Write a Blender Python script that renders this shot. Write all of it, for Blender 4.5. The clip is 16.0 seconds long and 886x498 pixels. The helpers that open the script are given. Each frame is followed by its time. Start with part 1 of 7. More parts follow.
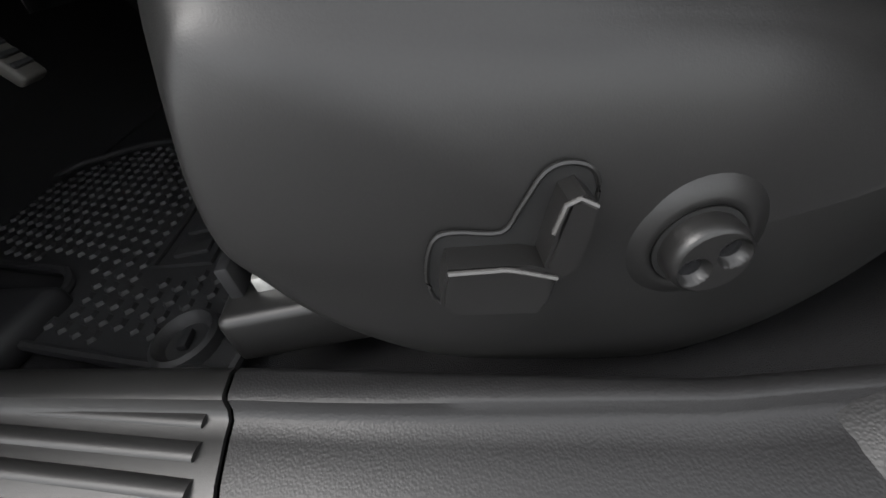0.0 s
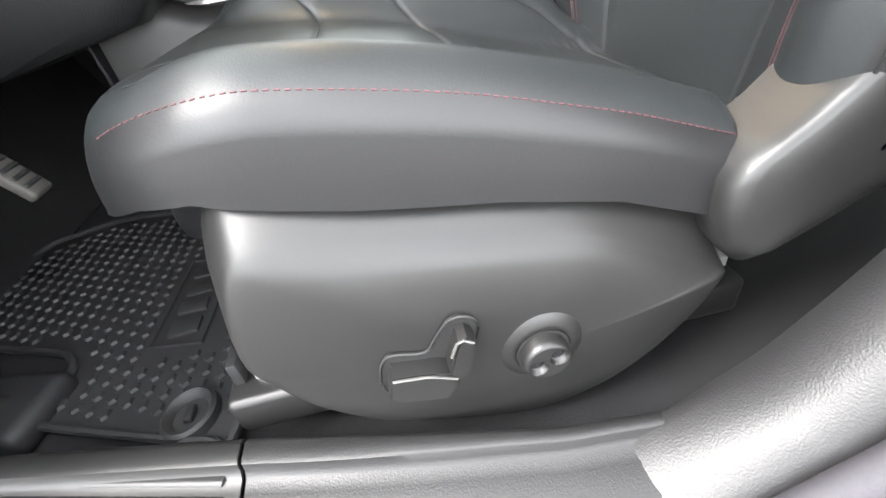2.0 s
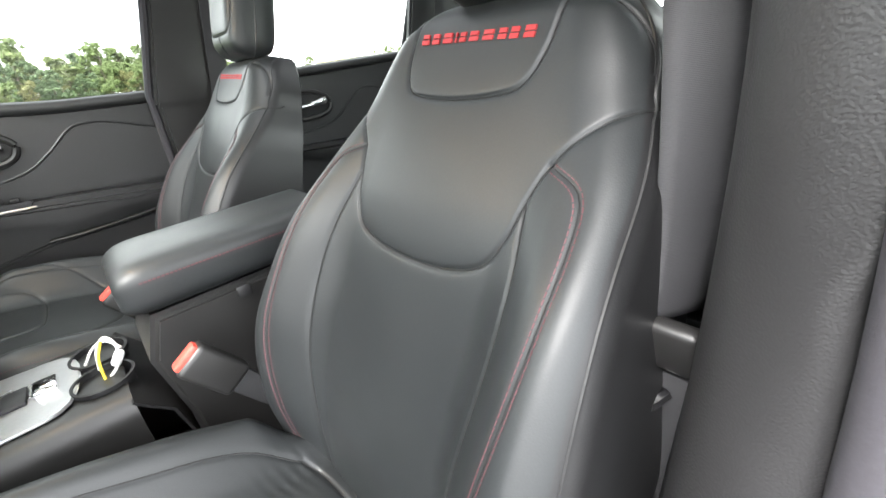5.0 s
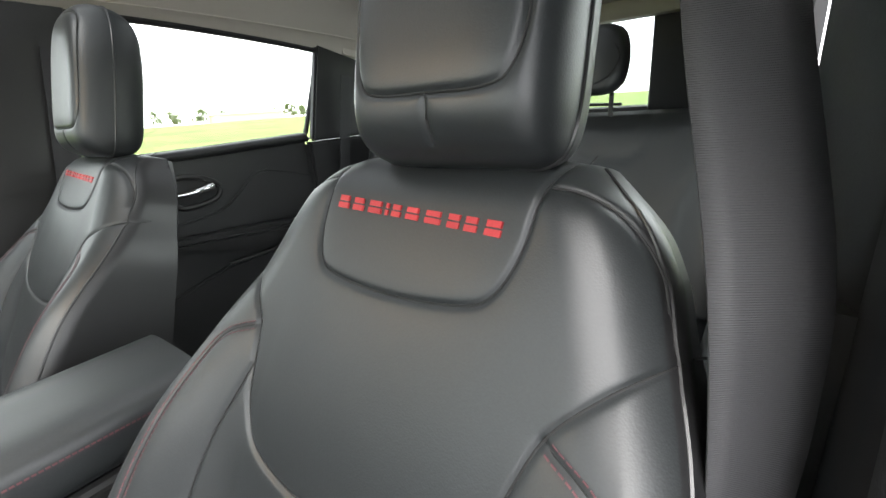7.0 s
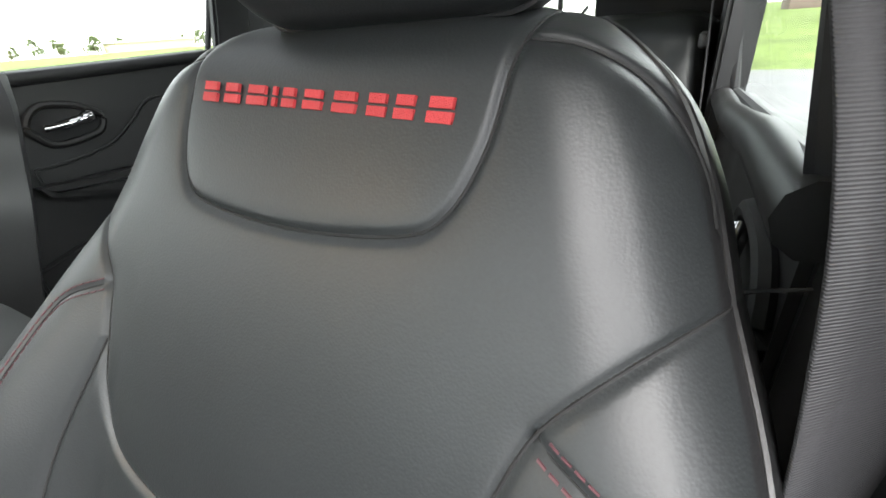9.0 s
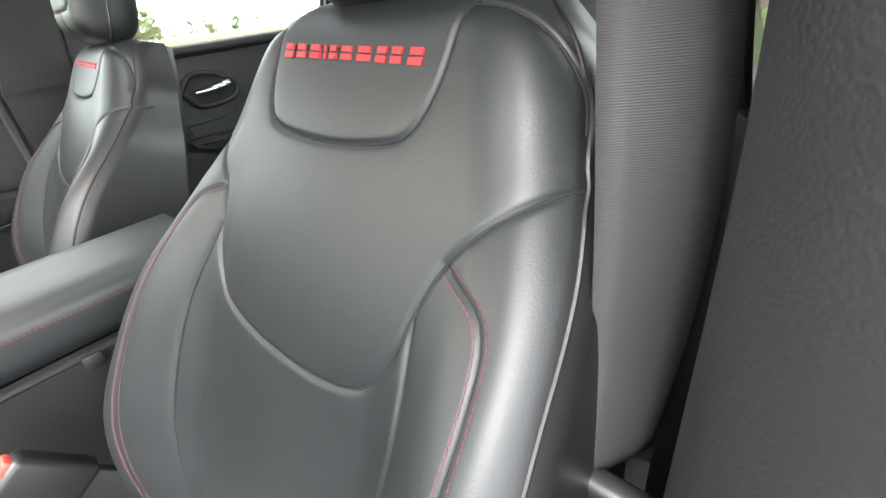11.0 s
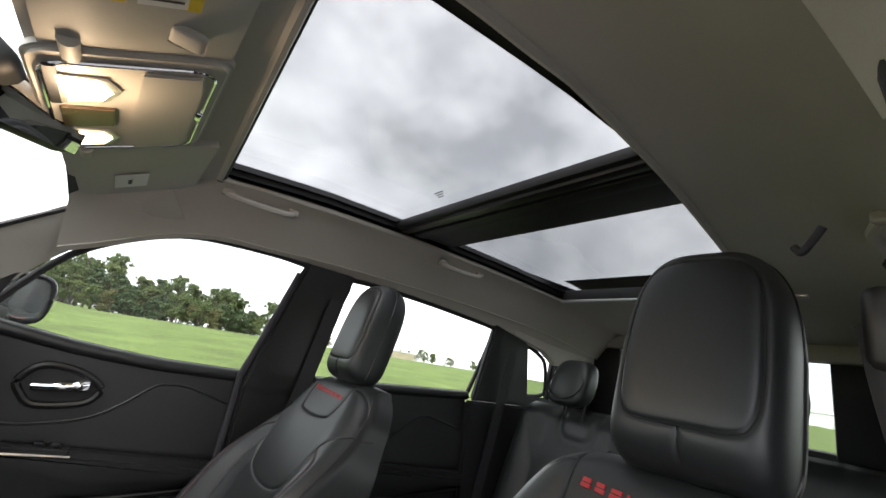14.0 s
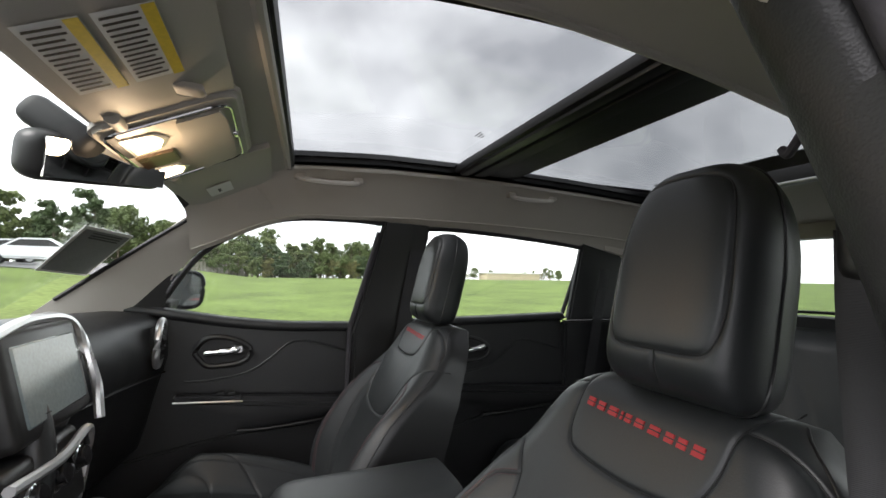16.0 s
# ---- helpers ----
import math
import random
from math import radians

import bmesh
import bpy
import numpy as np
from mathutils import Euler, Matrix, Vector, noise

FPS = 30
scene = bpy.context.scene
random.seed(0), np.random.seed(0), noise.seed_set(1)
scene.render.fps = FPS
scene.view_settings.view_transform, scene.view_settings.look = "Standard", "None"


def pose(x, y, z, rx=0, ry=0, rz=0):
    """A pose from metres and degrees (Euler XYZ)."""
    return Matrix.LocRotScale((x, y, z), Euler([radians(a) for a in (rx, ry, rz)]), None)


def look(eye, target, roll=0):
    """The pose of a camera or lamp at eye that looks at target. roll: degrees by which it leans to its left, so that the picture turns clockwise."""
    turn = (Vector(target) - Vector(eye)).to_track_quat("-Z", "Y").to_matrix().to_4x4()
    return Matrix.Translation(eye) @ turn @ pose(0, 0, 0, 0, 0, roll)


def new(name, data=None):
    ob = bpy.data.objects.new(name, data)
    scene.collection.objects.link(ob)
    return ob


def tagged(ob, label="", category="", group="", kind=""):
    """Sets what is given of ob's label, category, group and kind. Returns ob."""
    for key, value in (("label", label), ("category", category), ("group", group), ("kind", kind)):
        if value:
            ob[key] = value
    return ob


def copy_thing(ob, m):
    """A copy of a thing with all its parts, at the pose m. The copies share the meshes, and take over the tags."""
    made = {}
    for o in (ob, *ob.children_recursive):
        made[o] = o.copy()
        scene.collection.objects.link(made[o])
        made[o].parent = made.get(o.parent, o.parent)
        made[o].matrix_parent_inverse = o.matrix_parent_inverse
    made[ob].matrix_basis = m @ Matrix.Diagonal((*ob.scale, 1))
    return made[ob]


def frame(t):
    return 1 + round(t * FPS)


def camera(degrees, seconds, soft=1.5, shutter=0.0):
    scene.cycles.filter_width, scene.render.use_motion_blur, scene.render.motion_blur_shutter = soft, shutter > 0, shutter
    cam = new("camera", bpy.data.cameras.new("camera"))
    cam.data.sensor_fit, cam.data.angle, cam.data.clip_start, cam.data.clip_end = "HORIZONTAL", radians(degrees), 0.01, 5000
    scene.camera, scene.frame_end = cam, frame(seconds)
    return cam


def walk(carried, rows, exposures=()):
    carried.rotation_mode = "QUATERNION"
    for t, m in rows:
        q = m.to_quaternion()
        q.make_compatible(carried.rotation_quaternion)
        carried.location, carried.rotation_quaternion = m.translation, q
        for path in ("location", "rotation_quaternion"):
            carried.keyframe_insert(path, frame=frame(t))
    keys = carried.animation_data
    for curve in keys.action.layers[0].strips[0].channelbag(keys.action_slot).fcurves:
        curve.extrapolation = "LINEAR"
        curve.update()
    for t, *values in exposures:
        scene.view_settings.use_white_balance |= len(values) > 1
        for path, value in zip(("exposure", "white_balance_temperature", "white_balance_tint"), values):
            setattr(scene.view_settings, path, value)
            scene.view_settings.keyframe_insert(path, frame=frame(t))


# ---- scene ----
cam = camera(92.0, 16.0, soft=1.6)
PATH = [
    (0, (-0.013, -0.766, 0.76), (-0.09, 0.795, -0.488), -12.5),
    (0.5, (0.017, -0.76, 0.751), (-0.061, 0.794, -0.506), -14.7),
    (1, (0.05, -0.771, 0.755), (0.01, 0.778, -0.51), -16.0),
    (1.5, (0.047, -0.786, 0.769), (0.046, 0.77, -0.488), -15.5),
    (2, (0.015, -0.827, 0.887), (0.148, 0.774, -0.304), -10.1),
    (2.5, (-0.15, -0.932, 1.099), (0.307, 0.744, 0.108), 1.9),
    (3, (-0.151, -0.944, 1.193), (0.366, 0.72, 0.21), 4.7),
    (3.5, (-0.111, -0.828, 1.217), (0.589, 0.666, 0.087), 0.6),
    (4, (0.004, -0.783, 1.22), (0.822, 0.726, 0.193), -3.7),
    (4.5, (0.115, -0.749, 1.239), (1.032, 0.787, 0.345), -7.6),
    (5, (0.203, -0.73, 1.224), (1.326, 0.703, 0.395), -7.9),
    (5.2, (0.23, -0.732, 1.227), (1.342, 0.717, 0.413), -7.3),
    (7.3, (0.325, -0.585, 1.308), (1.474, 0.253, 0.834), -5.1),
    (7.5, (0.350, -0.568, 1.307), (1.440, 0.322, 0.786), -9.2),
    (8, (0.396, -0.530, 1.305), (1.475, 0.350, 0.747), -10.6),
    (8.5, (0.391, -0.531, 1.298), (1.520, 0.293, 0.754), -8.1),
    (9, (0.371, -0.565, 1.259), (1.521, 0.108, 0.569), -4.5),
    (9.2, (0.364, -0.583, 1.252), (1.475, 0.038, 0.458), -3.6),
    (11.3, (0.313, -0.675, 1.255), (1.41, 0.693, 0.293), -8.0),
    (11.5, (0.289, -0.679, 1.269), (1.282, 0.794, 0.351), -7.7),
    (12, (0.194, -0.742, 1.349), (1.1, 1.021, 1.083), 1.2),
    (12.5, (0.136, -0.74, 1.355), (1.142, 0.986, 1.434), 3.0),
    (13, (0.056, -0.721, 1.354), (1.192, 0.882, 1.729), 5.3),
    (13.5, (0.069, -0.656, 1.332), (1.193, 0.921, 1.833), 8.1),
    (14, (0.081, -0.638, 1.332), (1.2, 0.936, 1.851), 9.2),
    (14.5, (0.084, -0.649, 1.341), (1.219, 0.92, 1.84), 7.1),
    (15, (0.062, -0.696, 1.353), (1.199, 0.851, 1.913), 6.1),
    (15.5, (0.087, -0.739, 1.378), (1.122, 0.936, 1.727), 3.4),
    (16, (0.172, -0.758, 1.378), (0.893, 1.102, 1.517), 0.7),
]
EXPO = [(0.0, 1.85), (1.5, 3.1), (2.2, 4.2), (3.0, 4.4), (4.0, 4.1), (5.0, 3.8), (7.5, 3.3), (9.0, 3.35), (11.5, 3.95), (12.3, 3.75), (13.5, 2.3), (14.5, 2.05), (16.0, 2.0)]
EXPO = [(t, stops, 6450, 11 if t < 12 else 15) for t, stops in EXPO]   # the picture turns a little towards magenta at the end
walk(cam, [(t, look(eye, target, roll)) for t, eye, target, roll in PATH], EXPO)

# ---------------------------------------------------------------- light
world = bpy.data.worlds.new("overcast_sky")
scene.world = world
world.use_nodes = True
wn, wl = world.node_tree.nodes, world.node_tree.links
wn.clear()
w_out = wn.new("ShaderNodeOutputWorld")
w_bg = wn.new("ShaderNodeBackground")
w_sky = wn.new("ShaderNodeTexSky")
w_sky.sky_type, w_sky.sun_disc = "NISHITA", False
w_sky.sun_elevation, w_sky.sun_rotation = radians(52), radians(250)
w_co = wn.new("ShaderNodeTexCoord")
w_map = wn.new("ShaderNodeMapping")
w_map.inputs["Scale"].default_value = (1.0, 1.0, 1.4)
w_noise = wn.new("ShaderNodeTexNoise")
w_noise.inputs["Scale"].default_value = 2.3
w_noise.inputs["Detail"].default_value = 7.0
w_noise.inputs["Roughness"].default_value = 0.52
w_ramp = wn.new("ShaderNodeValToRGB")
w_ramp.color_ramp.elements[0].position, w_ramp.color_ramp.elements[0].color = 0.35, (3.1, 3.15, 3.2, 1)
w_ramp.color_ramp.elements[1].position, w_ramp.color_ramp.elements[1].color = 0.69, (11.8, 11.8, 11.7, 1)
w_mid = w_ramp.color_ramp.elements.new(0.55)
w_mid.color = (6.9, 6.95, 6.9, 1)
w_mix = wn.new("ShaderNodeMix")
w_mix.data_type = "RGBA"
w_mix.inputs["Factor"].default_value = 0.9
wl.new(w_co.outputs["Generated"], w_map.inputs["Vector"])
wl.new(w_map.outputs["Vector"], w_noise.inputs["Vector"])
wl.new(w_noise.outputs["Fac"], w_ramp.inputs["Fac"])
wl.new(w_sky.outputs["Color"], w_mix.inputs[6])
wl.new(w_ramp.outputs["Color"], w_mix.inputs[7])
wl.new(w_mix.outputs[2], w_bg.inputs["Color"])
w_bg.inputs["Strength"].default_value = 0.12
wl.new(w_bg.outputs["Background"], w_out.inputs["Surface"])

sun_data = bpy.data.lights.new("sun", "SUN")
sun_data.energy, sun_data.angle, sun_data.color = 1.0, radians(30), (1.0, 0.97, 0.93)
sun = new("sun", sun_data)
sun.matrix_world = look((-6.0, -2.0, 8.0), (0, 0, 0.8))


# ---------------------------------------------------------------- materials
def material(name, color, rough=0.5, metal=0.0, grain=0.0, grain_scale=300.0, blotch=0.12, blotch_scale=6.0,
             spec=0.5, coat=0.0, voronoi=False, rough_var=0.06):
    """A surface with two scales of variation in colour and gloss, and fine relief."""
    m = bpy.data.materials.new(name)
    m.use_nodes = True
    n, l = m.node_tree.nodes, m.node_tree.links
    b = n["Principled BSDF"]
    b.inputs["Metallic"].default_value = metal
    b.inputs["Specular IOR Level"].default_value = spec
    b.inputs["Coat Weight"].default_value = coat
    co = n.new("ShaderNodeTexCoord")
    big = n.new("ShaderNodeTexNoise")
    big.inputs["Scale"].default_value, big.inputs["Detail"].default_value = blotch_scale, 4.0
    fine = n.new("ShaderNodeTexNoise")
    fine.inputs["Scale"].default_value, fine.inputs["Detail"].default_value = grain_scale * 0.6, 3.0
    l.new(co.outputs["Object"], big.inputs["Vector"])
    l.new(co.outputs["Object"], fine.inputs["Vector"])
    add = n.new("ShaderNodeMath")
    add.operation = "ADD"
    l.new(big.outputs["Fac"], add.inputs[0])
    l.new(fine.outputs["Fac"], add.inputs[1])
    ramp = n.new("ShaderNodeMapRange")
    ramp.inputs["From Min"].default_value, ramp.inputs["From Max"].default_value = 0.7, 1.3
    ramp.inputs["To Min"].default_value, ramp.inputs["To Max"].default_value = 1 - blotch, 1 + blotch
    l.new(add.outputs[0], ramp.inputs["Value"])
    mul = n.new("ShaderNodeVectorMath")
    mul.operation = "SCALE"
    mul.inputs[0].default_value = color[:3]
    l.new(ramp.outputs[0], mul.inputs["Scale"])
    l.new(mul.outputs[0], b.inputs["Base Color"])
    rr = n.new("ShaderNodeMapRange")
    rr.inputs["From Min"].default_value, rr.inputs["From Max"].default_value = 0.3, 0.7
    rr.inputs["To Min"].default_value, rr.inputs["To Max"].default_value = rough - rough_var, rough + rough_var
    l.new(big.outputs["Fac"], rr.inputs["Value"])
    l.new(rr.outputs[0], b.inputs["Roughness"])
    if grain > 0:
        bump = n.new("ShaderNodeBump")
        bump.inputs["Strength"].default_value = min(1.0, grain)
        bump.inputs["Distance"].default_value = 0.0012
        if voronoi:
            tex = n.new("ShaderNodeTexVoronoi")
            tex.feature = "SMOOTH_F1"
            tex.inputs["Scale"].default_value = grain_scale
            l.new(co.outputs["Object"], tex.inputs["Vector"])
            l.new(tex.outputs["Distance"], bump.inputs["Height"])
        else:
            tex = n.new("ShaderNodeTexNoise")
            tex.inputs["Scale"].default_value, tex.inputs["Detail"].default_value = grain_scale, 2.0
            l.new(co.outputs["Object"], tex.inputs["Vector"])
            l.new(tex.outputs["Fac"], bump.inputs["Height"])
        l.new(bump.outputs["Normal"], b.inputs["Normal"])
    return m


def glass(name, tint):
    """Thin window glass: mostly clear, with a mirror share at grazing angles."""
    m = bpy.data.materials.new(name)
    m.use_nodes = True
    n, l = m.node_tree.nodes, m.node_tree.links
    n.clear()
    out = n.new("ShaderNodeOutputMaterial")
    clear = n.new("ShaderNodeBsdfTransparent")
    clear.inputs["Color"].default_value = (*tint, 1)
    gloss = n.new("ShaderNodeBsdfGlossy")
    gloss.inputs["Roughness"].default_value = 0.02
    lw = n.new("ShaderNodeLayerWeight")
    power = n.new("ShaderNodeMath")
    power.operation = "POWER"
    power.inputs[1].default_value = 5.0
    share = n.new("ShaderNodeMath")
    share.operation = "MULTIPLY_ADD"
    share.inputs[1].default_value, share.inputs[2].default_value = 0.3, 0.02
    mix = n.new("ShaderNodeMixShader")
    l.new(lw.outputs["Facing"], power.inputs[0])
    l.new(power.outputs[0], share.inputs[0])
    l.new(share.outputs[0], mix.inputs[0])
    l.new(clear.outputs[0], mix.inputs[1])
    l.new(gloss.outputs[0], mix.inputs[2])
    l.new(mix.outputs[0], out.inputs["Surface"])
    return m


def glow(name, color, strength):
    m = bpy.data.materials.new(name)
    m.use_nodes = True
    b = m.node_tree.nodes["Principled BSDF"]
    b.inputs["Base Color"].default_value = (*color, 1)
    b.inputs["Emission Color"].default_value = (*color, 1)
    b.inputs["Emission Strength"].default_value = strength
    return m


LEATHER = material("black_leather", (0.0150, 0.0168, 0.0176), 0.44, grain=0.07, grain_scale=900, voronoi=True, blotch=0.14, spec=0.42)
LEATHER_SIDE = material("black_vinyl", (0.010, 0.010, 0.0105), 0.42, grain=0.06, grain_scale=800, voronoi=True)
PLASTIC = material("black_moulded_plastic", (0.0125, 0.0122, 0.012), 0.40, grain=0.08, grain_scale=1100)
PLASTIC_GRAINED = material("grained_black_plastic", (0.0135, 0.0132, 0.0136), 0.45, grain=0.18, grain_scale=700, voronoi=True, spec=0.42)
SOFT_TOUCH = material("soft_touch_black_trim", (0.0145, 0.0148, 0.0155), 0.44, grain=0.3, grain_scale=650, voronoi=True)
PLASTIC_DARK = material("matt_black_plastic", (0.008, 0.008, 0.009), 0.6, grain=0.1, grain_scale=700)
PLASTIC_GLOSS = material("gloss_black_plastic", (0.012, 0.012, 0.013), 0.18)
RUBBER = material("black_rubber", (0.017, 0.017, 0.018), 0.6, grain=0.2, grain_scale=600)
CARPET = material("dark_carpet", (0.008, 0.008, 0.009), 0.95, grain=1.0, grain_scale=900, blotch=0.35)
HEADLINER = material("beige_headliner", (0.50, 0.47, 0.42), 0.93, grain=0.25, grain_scale=1500, blotch=0.05)
HEADLINER_PLASTIC = material("beige_plastic", (0.47, 0.445, 0.40), 0.6, grain=0.15, grain_scale=900, blotch=0.04)
SILVER = material("satin_silver_trim", (0.55, 0.55, 0.55), 0.32, metal=0.85, blotch=0.05)
CHROME = material("chrome", (0.85, 0.85, 0.86), 0.08, metal=1.0, blotch=0.02)
STITCH = material("red_thread", (0.075, 0.026, 0.031), 0.75, blotch=0.2)
RED_EMBROIDERY = material("red_embroidery", (0.34, 0.020, 0.023), 0.6, grain=0.5, grain_scale=1500)
# near black for seam joints; also stands in for shade in recesses and wells
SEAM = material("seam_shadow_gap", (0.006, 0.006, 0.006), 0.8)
WEBBING = material("black_seat_belt_webbing", (0.018, 0.018, 0.02), 0.65, grain=0.4, grain_scale=1200)
def ribbed(m, scale, strength):
    """Woven ribs across a strap."""
    n, l = m.node_tree.nodes, m.node_tree.links
    co = n.new("ShaderNodeTexCoord")
    wave = n.new("ShaderNodeTexWave")
    wave.wave_type, wave.bands_direction = "BANDS", "Z"
    wave.inputs["Scale"].default_value, wave.inputs["Distortion"].default_value = scale, 0.4
    bump = n.new("ShaderNodeBump")
    bump.inputs["Strength"].default_value, bump.inputs["Distance"].default_value = strength, 0.002
    l.new(co.outputs["Object"], wave.inputs["Vector"])
    l.new(wave.outputs["Fac"], bump.inputs["Height"])
    l.new(bump.outputs["Normal"], n["Principled BSDF"].inputs["Normal"])


ribbed(WEBBING, 300.0, 0.28)
PAINT = material("dark_brown_metallic_paint", (0.028, 0.020, 0.018), 0.5, spec=0.3, blotch=0.06)
SEAL = material("grey_door_seal_rubber", (0.030, 0.028, 0.033), 0.75, grain=0.2, grain_scale=500)
# paler than the plastic: a highlight painted on worn lever edges and thumb wheels
WORN_HIGHLIGHT = material("worn_highlight_plastic", (0.07, 0.068, 0.066), 0.25)
STEEL = material("worn_zinc_steel", (0.62, 0.62, 0.60), 0.35, metal=0.7, blotch=0.15)
PAPER = material("white_paper", (0.80, 0.80, 0.78), 0.7, blotch=0.03)
YELLOW = material("yellow_label", (0.75, 0.55, 0.04), 0.6)
INK = material("black_ink", (0.03, 0.03, 0.03), 0.7)
RED_PLASTIC = material("red_plastic", (0.60, 0.07, 0.05), 0.4)
SCREEN = material("grey_screen_glass", (0.20, 0.24, 0.25), 0.12)
GLASS = glass("window_glass", (0.93, 0.96, 0.94))
GLASS_ROOF = glass("tinted_roof_glass", (0.55, 0.56, 0.56))
GLASS_ROOF_REAR = glass("darker_roof_glass", (0.46, 0.47, 0.47))
GLASS_REAR = glass("privacy_glass", (0.80, 0.84, 0.82))
MIRROR = material("mirror_glass", (0.9, 0.9, 0.9), 0.01, metal=1.0, blotch=0.0, rough_var=0.0)
DOME = glow("lit_dome_lamp", (1.0, 0.74, 0.42), 9.0)
DOME_DIM = glow("dim_dome_lens", (1.0, 0.80, 0.55), 1.6)


# ---------------------------------------------------------------- mesh helpers
def thing(name, label, category, group="", kind="", loc=(0, 0, 0)):
    ob = new(name)
    ob.location = loc
    ob.empty_display_size = 0.05
    return tagged(ob, label, category, group, kind)


def finish(me, mat, smooth=True, angle=40):
    me.materials.append(mat)
    if smooth:
        me.shade_smooth()
        if angle < 180:
            me.set_sharp_from_angle(angle=radians(angle))
    return me


def part(name, bm, mat, parent=None, label="", smooth=True, angle=40):
    me = bpy.data.meshes.new(name)
    bmesh.ops.recalc_face_normals(bm, faces=bm.faces)
    bm.to_mesh(me)
    bm.free()
    ob = new(name, finish(me, mat, smooth, angle))
    if parent:
        ob.parent = parent
    if label:
        ob["label"] = label
    return ob


def alone(name, bm, mat, label, category, group="", kind="", angle=40):
    return tagged(part(name, bm, mat, angle=angle), label, category, group, kind)


def box(cx, cy, cz, sx, sy, sz, bevel=0.0, seg=2, m=None, bm=None):
    """A bevelled block of the given full sizes, turned by m about its centre."""
    b = bmesh.new()
    bmesh.ops.create_cube(b, size=1.0)
    bmesh.ops.scale(b, vec=(sx, sy, sz), verts=b.verts)
    if bevel > 0:
        bmesh.ops.bevel(b, geom=b.edges[:], offset=bevel, segments=seg, affect="EDGES", profile=0.5)
    if m is not None:
        bmesh.ops.transform(b, matrix=m, verts=b.verts)
    bmesh.ops.translate(b, vec=(cx, cy, cz), verts=b.verts)
    return joined(bm, b)


def joined(bm, b):
    if bm is None:
        return b
    tmp = bpy.data.meshes.new("tmp")
    b.to_mesh(tmp)
    b.free()
    bm.from_mesh(tmp)
    bpy.data.meshes.remove(tmp)
    return bm


def cyl(p0, p1, r0, r1=None, seg=20, bevel=0.0, bm=None):
    """A rod from p0 to p1."""
    r1 = r0 if r1 is None else r1
    p0, p1 = Vector(p0), Vector(p1)
    b = bmesh.new()
    bmesh.ops.create_cone(b, cap_ends=True, segments=seg, radius1=r0, radius2=r1, depth=(p1 - p0).length)
    if bevel > 0:
        rim = [e for e in b.edges if len([f for f in e.link_faces if len(f.verts) > 4]) == 1]
        bmesh.ops.bevel(b, geom=rim, offset=bevel, segments=2, affect="EDGES")
    turn = (p1 - p0).to_track_quat("Z", "Y").to_matrix().to_4x4()
    bmesh.ops.transform(b, matrix=Matrix.Translation((p0 + p1) / 2) @ turn, verts=b.verts)
    return joined(bm, b)


def smoothed(pts, n=6, closed=False):
    """A Catmull-Rom line through the points."""
    P = [Vector(p) for p in pts]
    out = []
    k = len(P)
    for i in range(k if closed else k - 1):
        a, b, c, d = (P[(i - 1) % k] if closed or i > 0 else P[0] * 2 - P[1], P[i], P[(i + 1) % k],
                      P[(i + 2) % k] if closed or i + 2 < k else P[-1] * 2 - P[-2])
        for j in range(n):
            t = j / n
            out.append(0.5 * ((2 * b) + (c - a) * t + (2 * a - 5 * b + 4 * c - d) * t * t + (3 * b - a - 3 * c + d) * t ** 3))
    if not closed:
        out.append(P[-1])
    return out


def tube(pts, r, seg=10, closed=False, bm=None, caps=True, flat=1.0, up=(0, 0, 1)):
    """A round or flattened bar along a line."""
    b = bmesh.new()
    P = [Vector(p) for p in pts]
    k = len(P)
    rings = []
    for i, p in enumerate(P):
        d = (P[(i + 1) % k] - P[i - 1]) if closed else (P[min(i + 1, k - 1)] - P[max(i - 1, 0)])
        d.normalize()
        s = d.cross(Vector(up))
        if s.length < 1e-4:
            s = d.cross(Vector((1, 0, 0)))
        s.normalize()
        u = s.cross(d)
        rr = r[i] if isinstance(r, (list, tuple)) else r
        rings.append([b.verts.new(p + rr * (math.cos(a) * s + flat * math.sin(a) * u))
                      for a in (2 * math.pi * j / seg for j in range(seg))])
    for i in range(k if closed else k - 1):
        A, B = rings[i], rings[(i + 1) % k]
        for j in range(seg):
            b.faces.new((A[j], A[(j + 1) % seg], B[(j + 1) % seg], B[j]))
    if caps and not closed:
        b.faces.new(rings[0][::-1])
        b.faces.new(rings[-1])
    return joined(bm, b)


def sheet(rows, thick=0.0, bm=None, closed_u=False):
    """A grid of points as a surface; thick pushes a second skin along the normals."""
    b = bmesh.new()
    V = [[b.verts.new(p) for p in row] for row in rows]
    for i in range(len(V) - 1):
        m = len(V[i])
        for j in range(m if closed_u else m - 1):
            b.faces.new((V[i][j], V[i][(j + 1) % m], V[i + 1][(j + 1) % m], V[i + 1][j]))
    if thick:
        bmesh.ops.recalc_face_normals(b, faces=b.faces)
        bmesh.ops.solidify(b, geom=b.faces[:], thickness=thick)
    return joined(bm, b)


def prism(outline, offset, bevel=0.0, bm=None, seg=2):
    """A flat outline (3D points) pushed along offset, with rounded rims."""
    b = bmesh.new()
    f = b.faces.new([b.verts.new(p) for p in outline])
    r = bmesh.ops.extrude_face_region(b, geom=[f])
    bmesh.ops.translate(b, vec=offset, verts=[v for v in r["geom"] if isinstance(v, bmesh.types.BMVert)])
    if bevel > 0:
        rims = [e for e in b.edges if any(len(q.verts) > 4 for q in e.link_faces)] or b.edges[:]
        bmesh.ops.bevel(b, geom=rims, offset=bevel, segments=seg, affect="EDGES")
    return joined(bm, b)


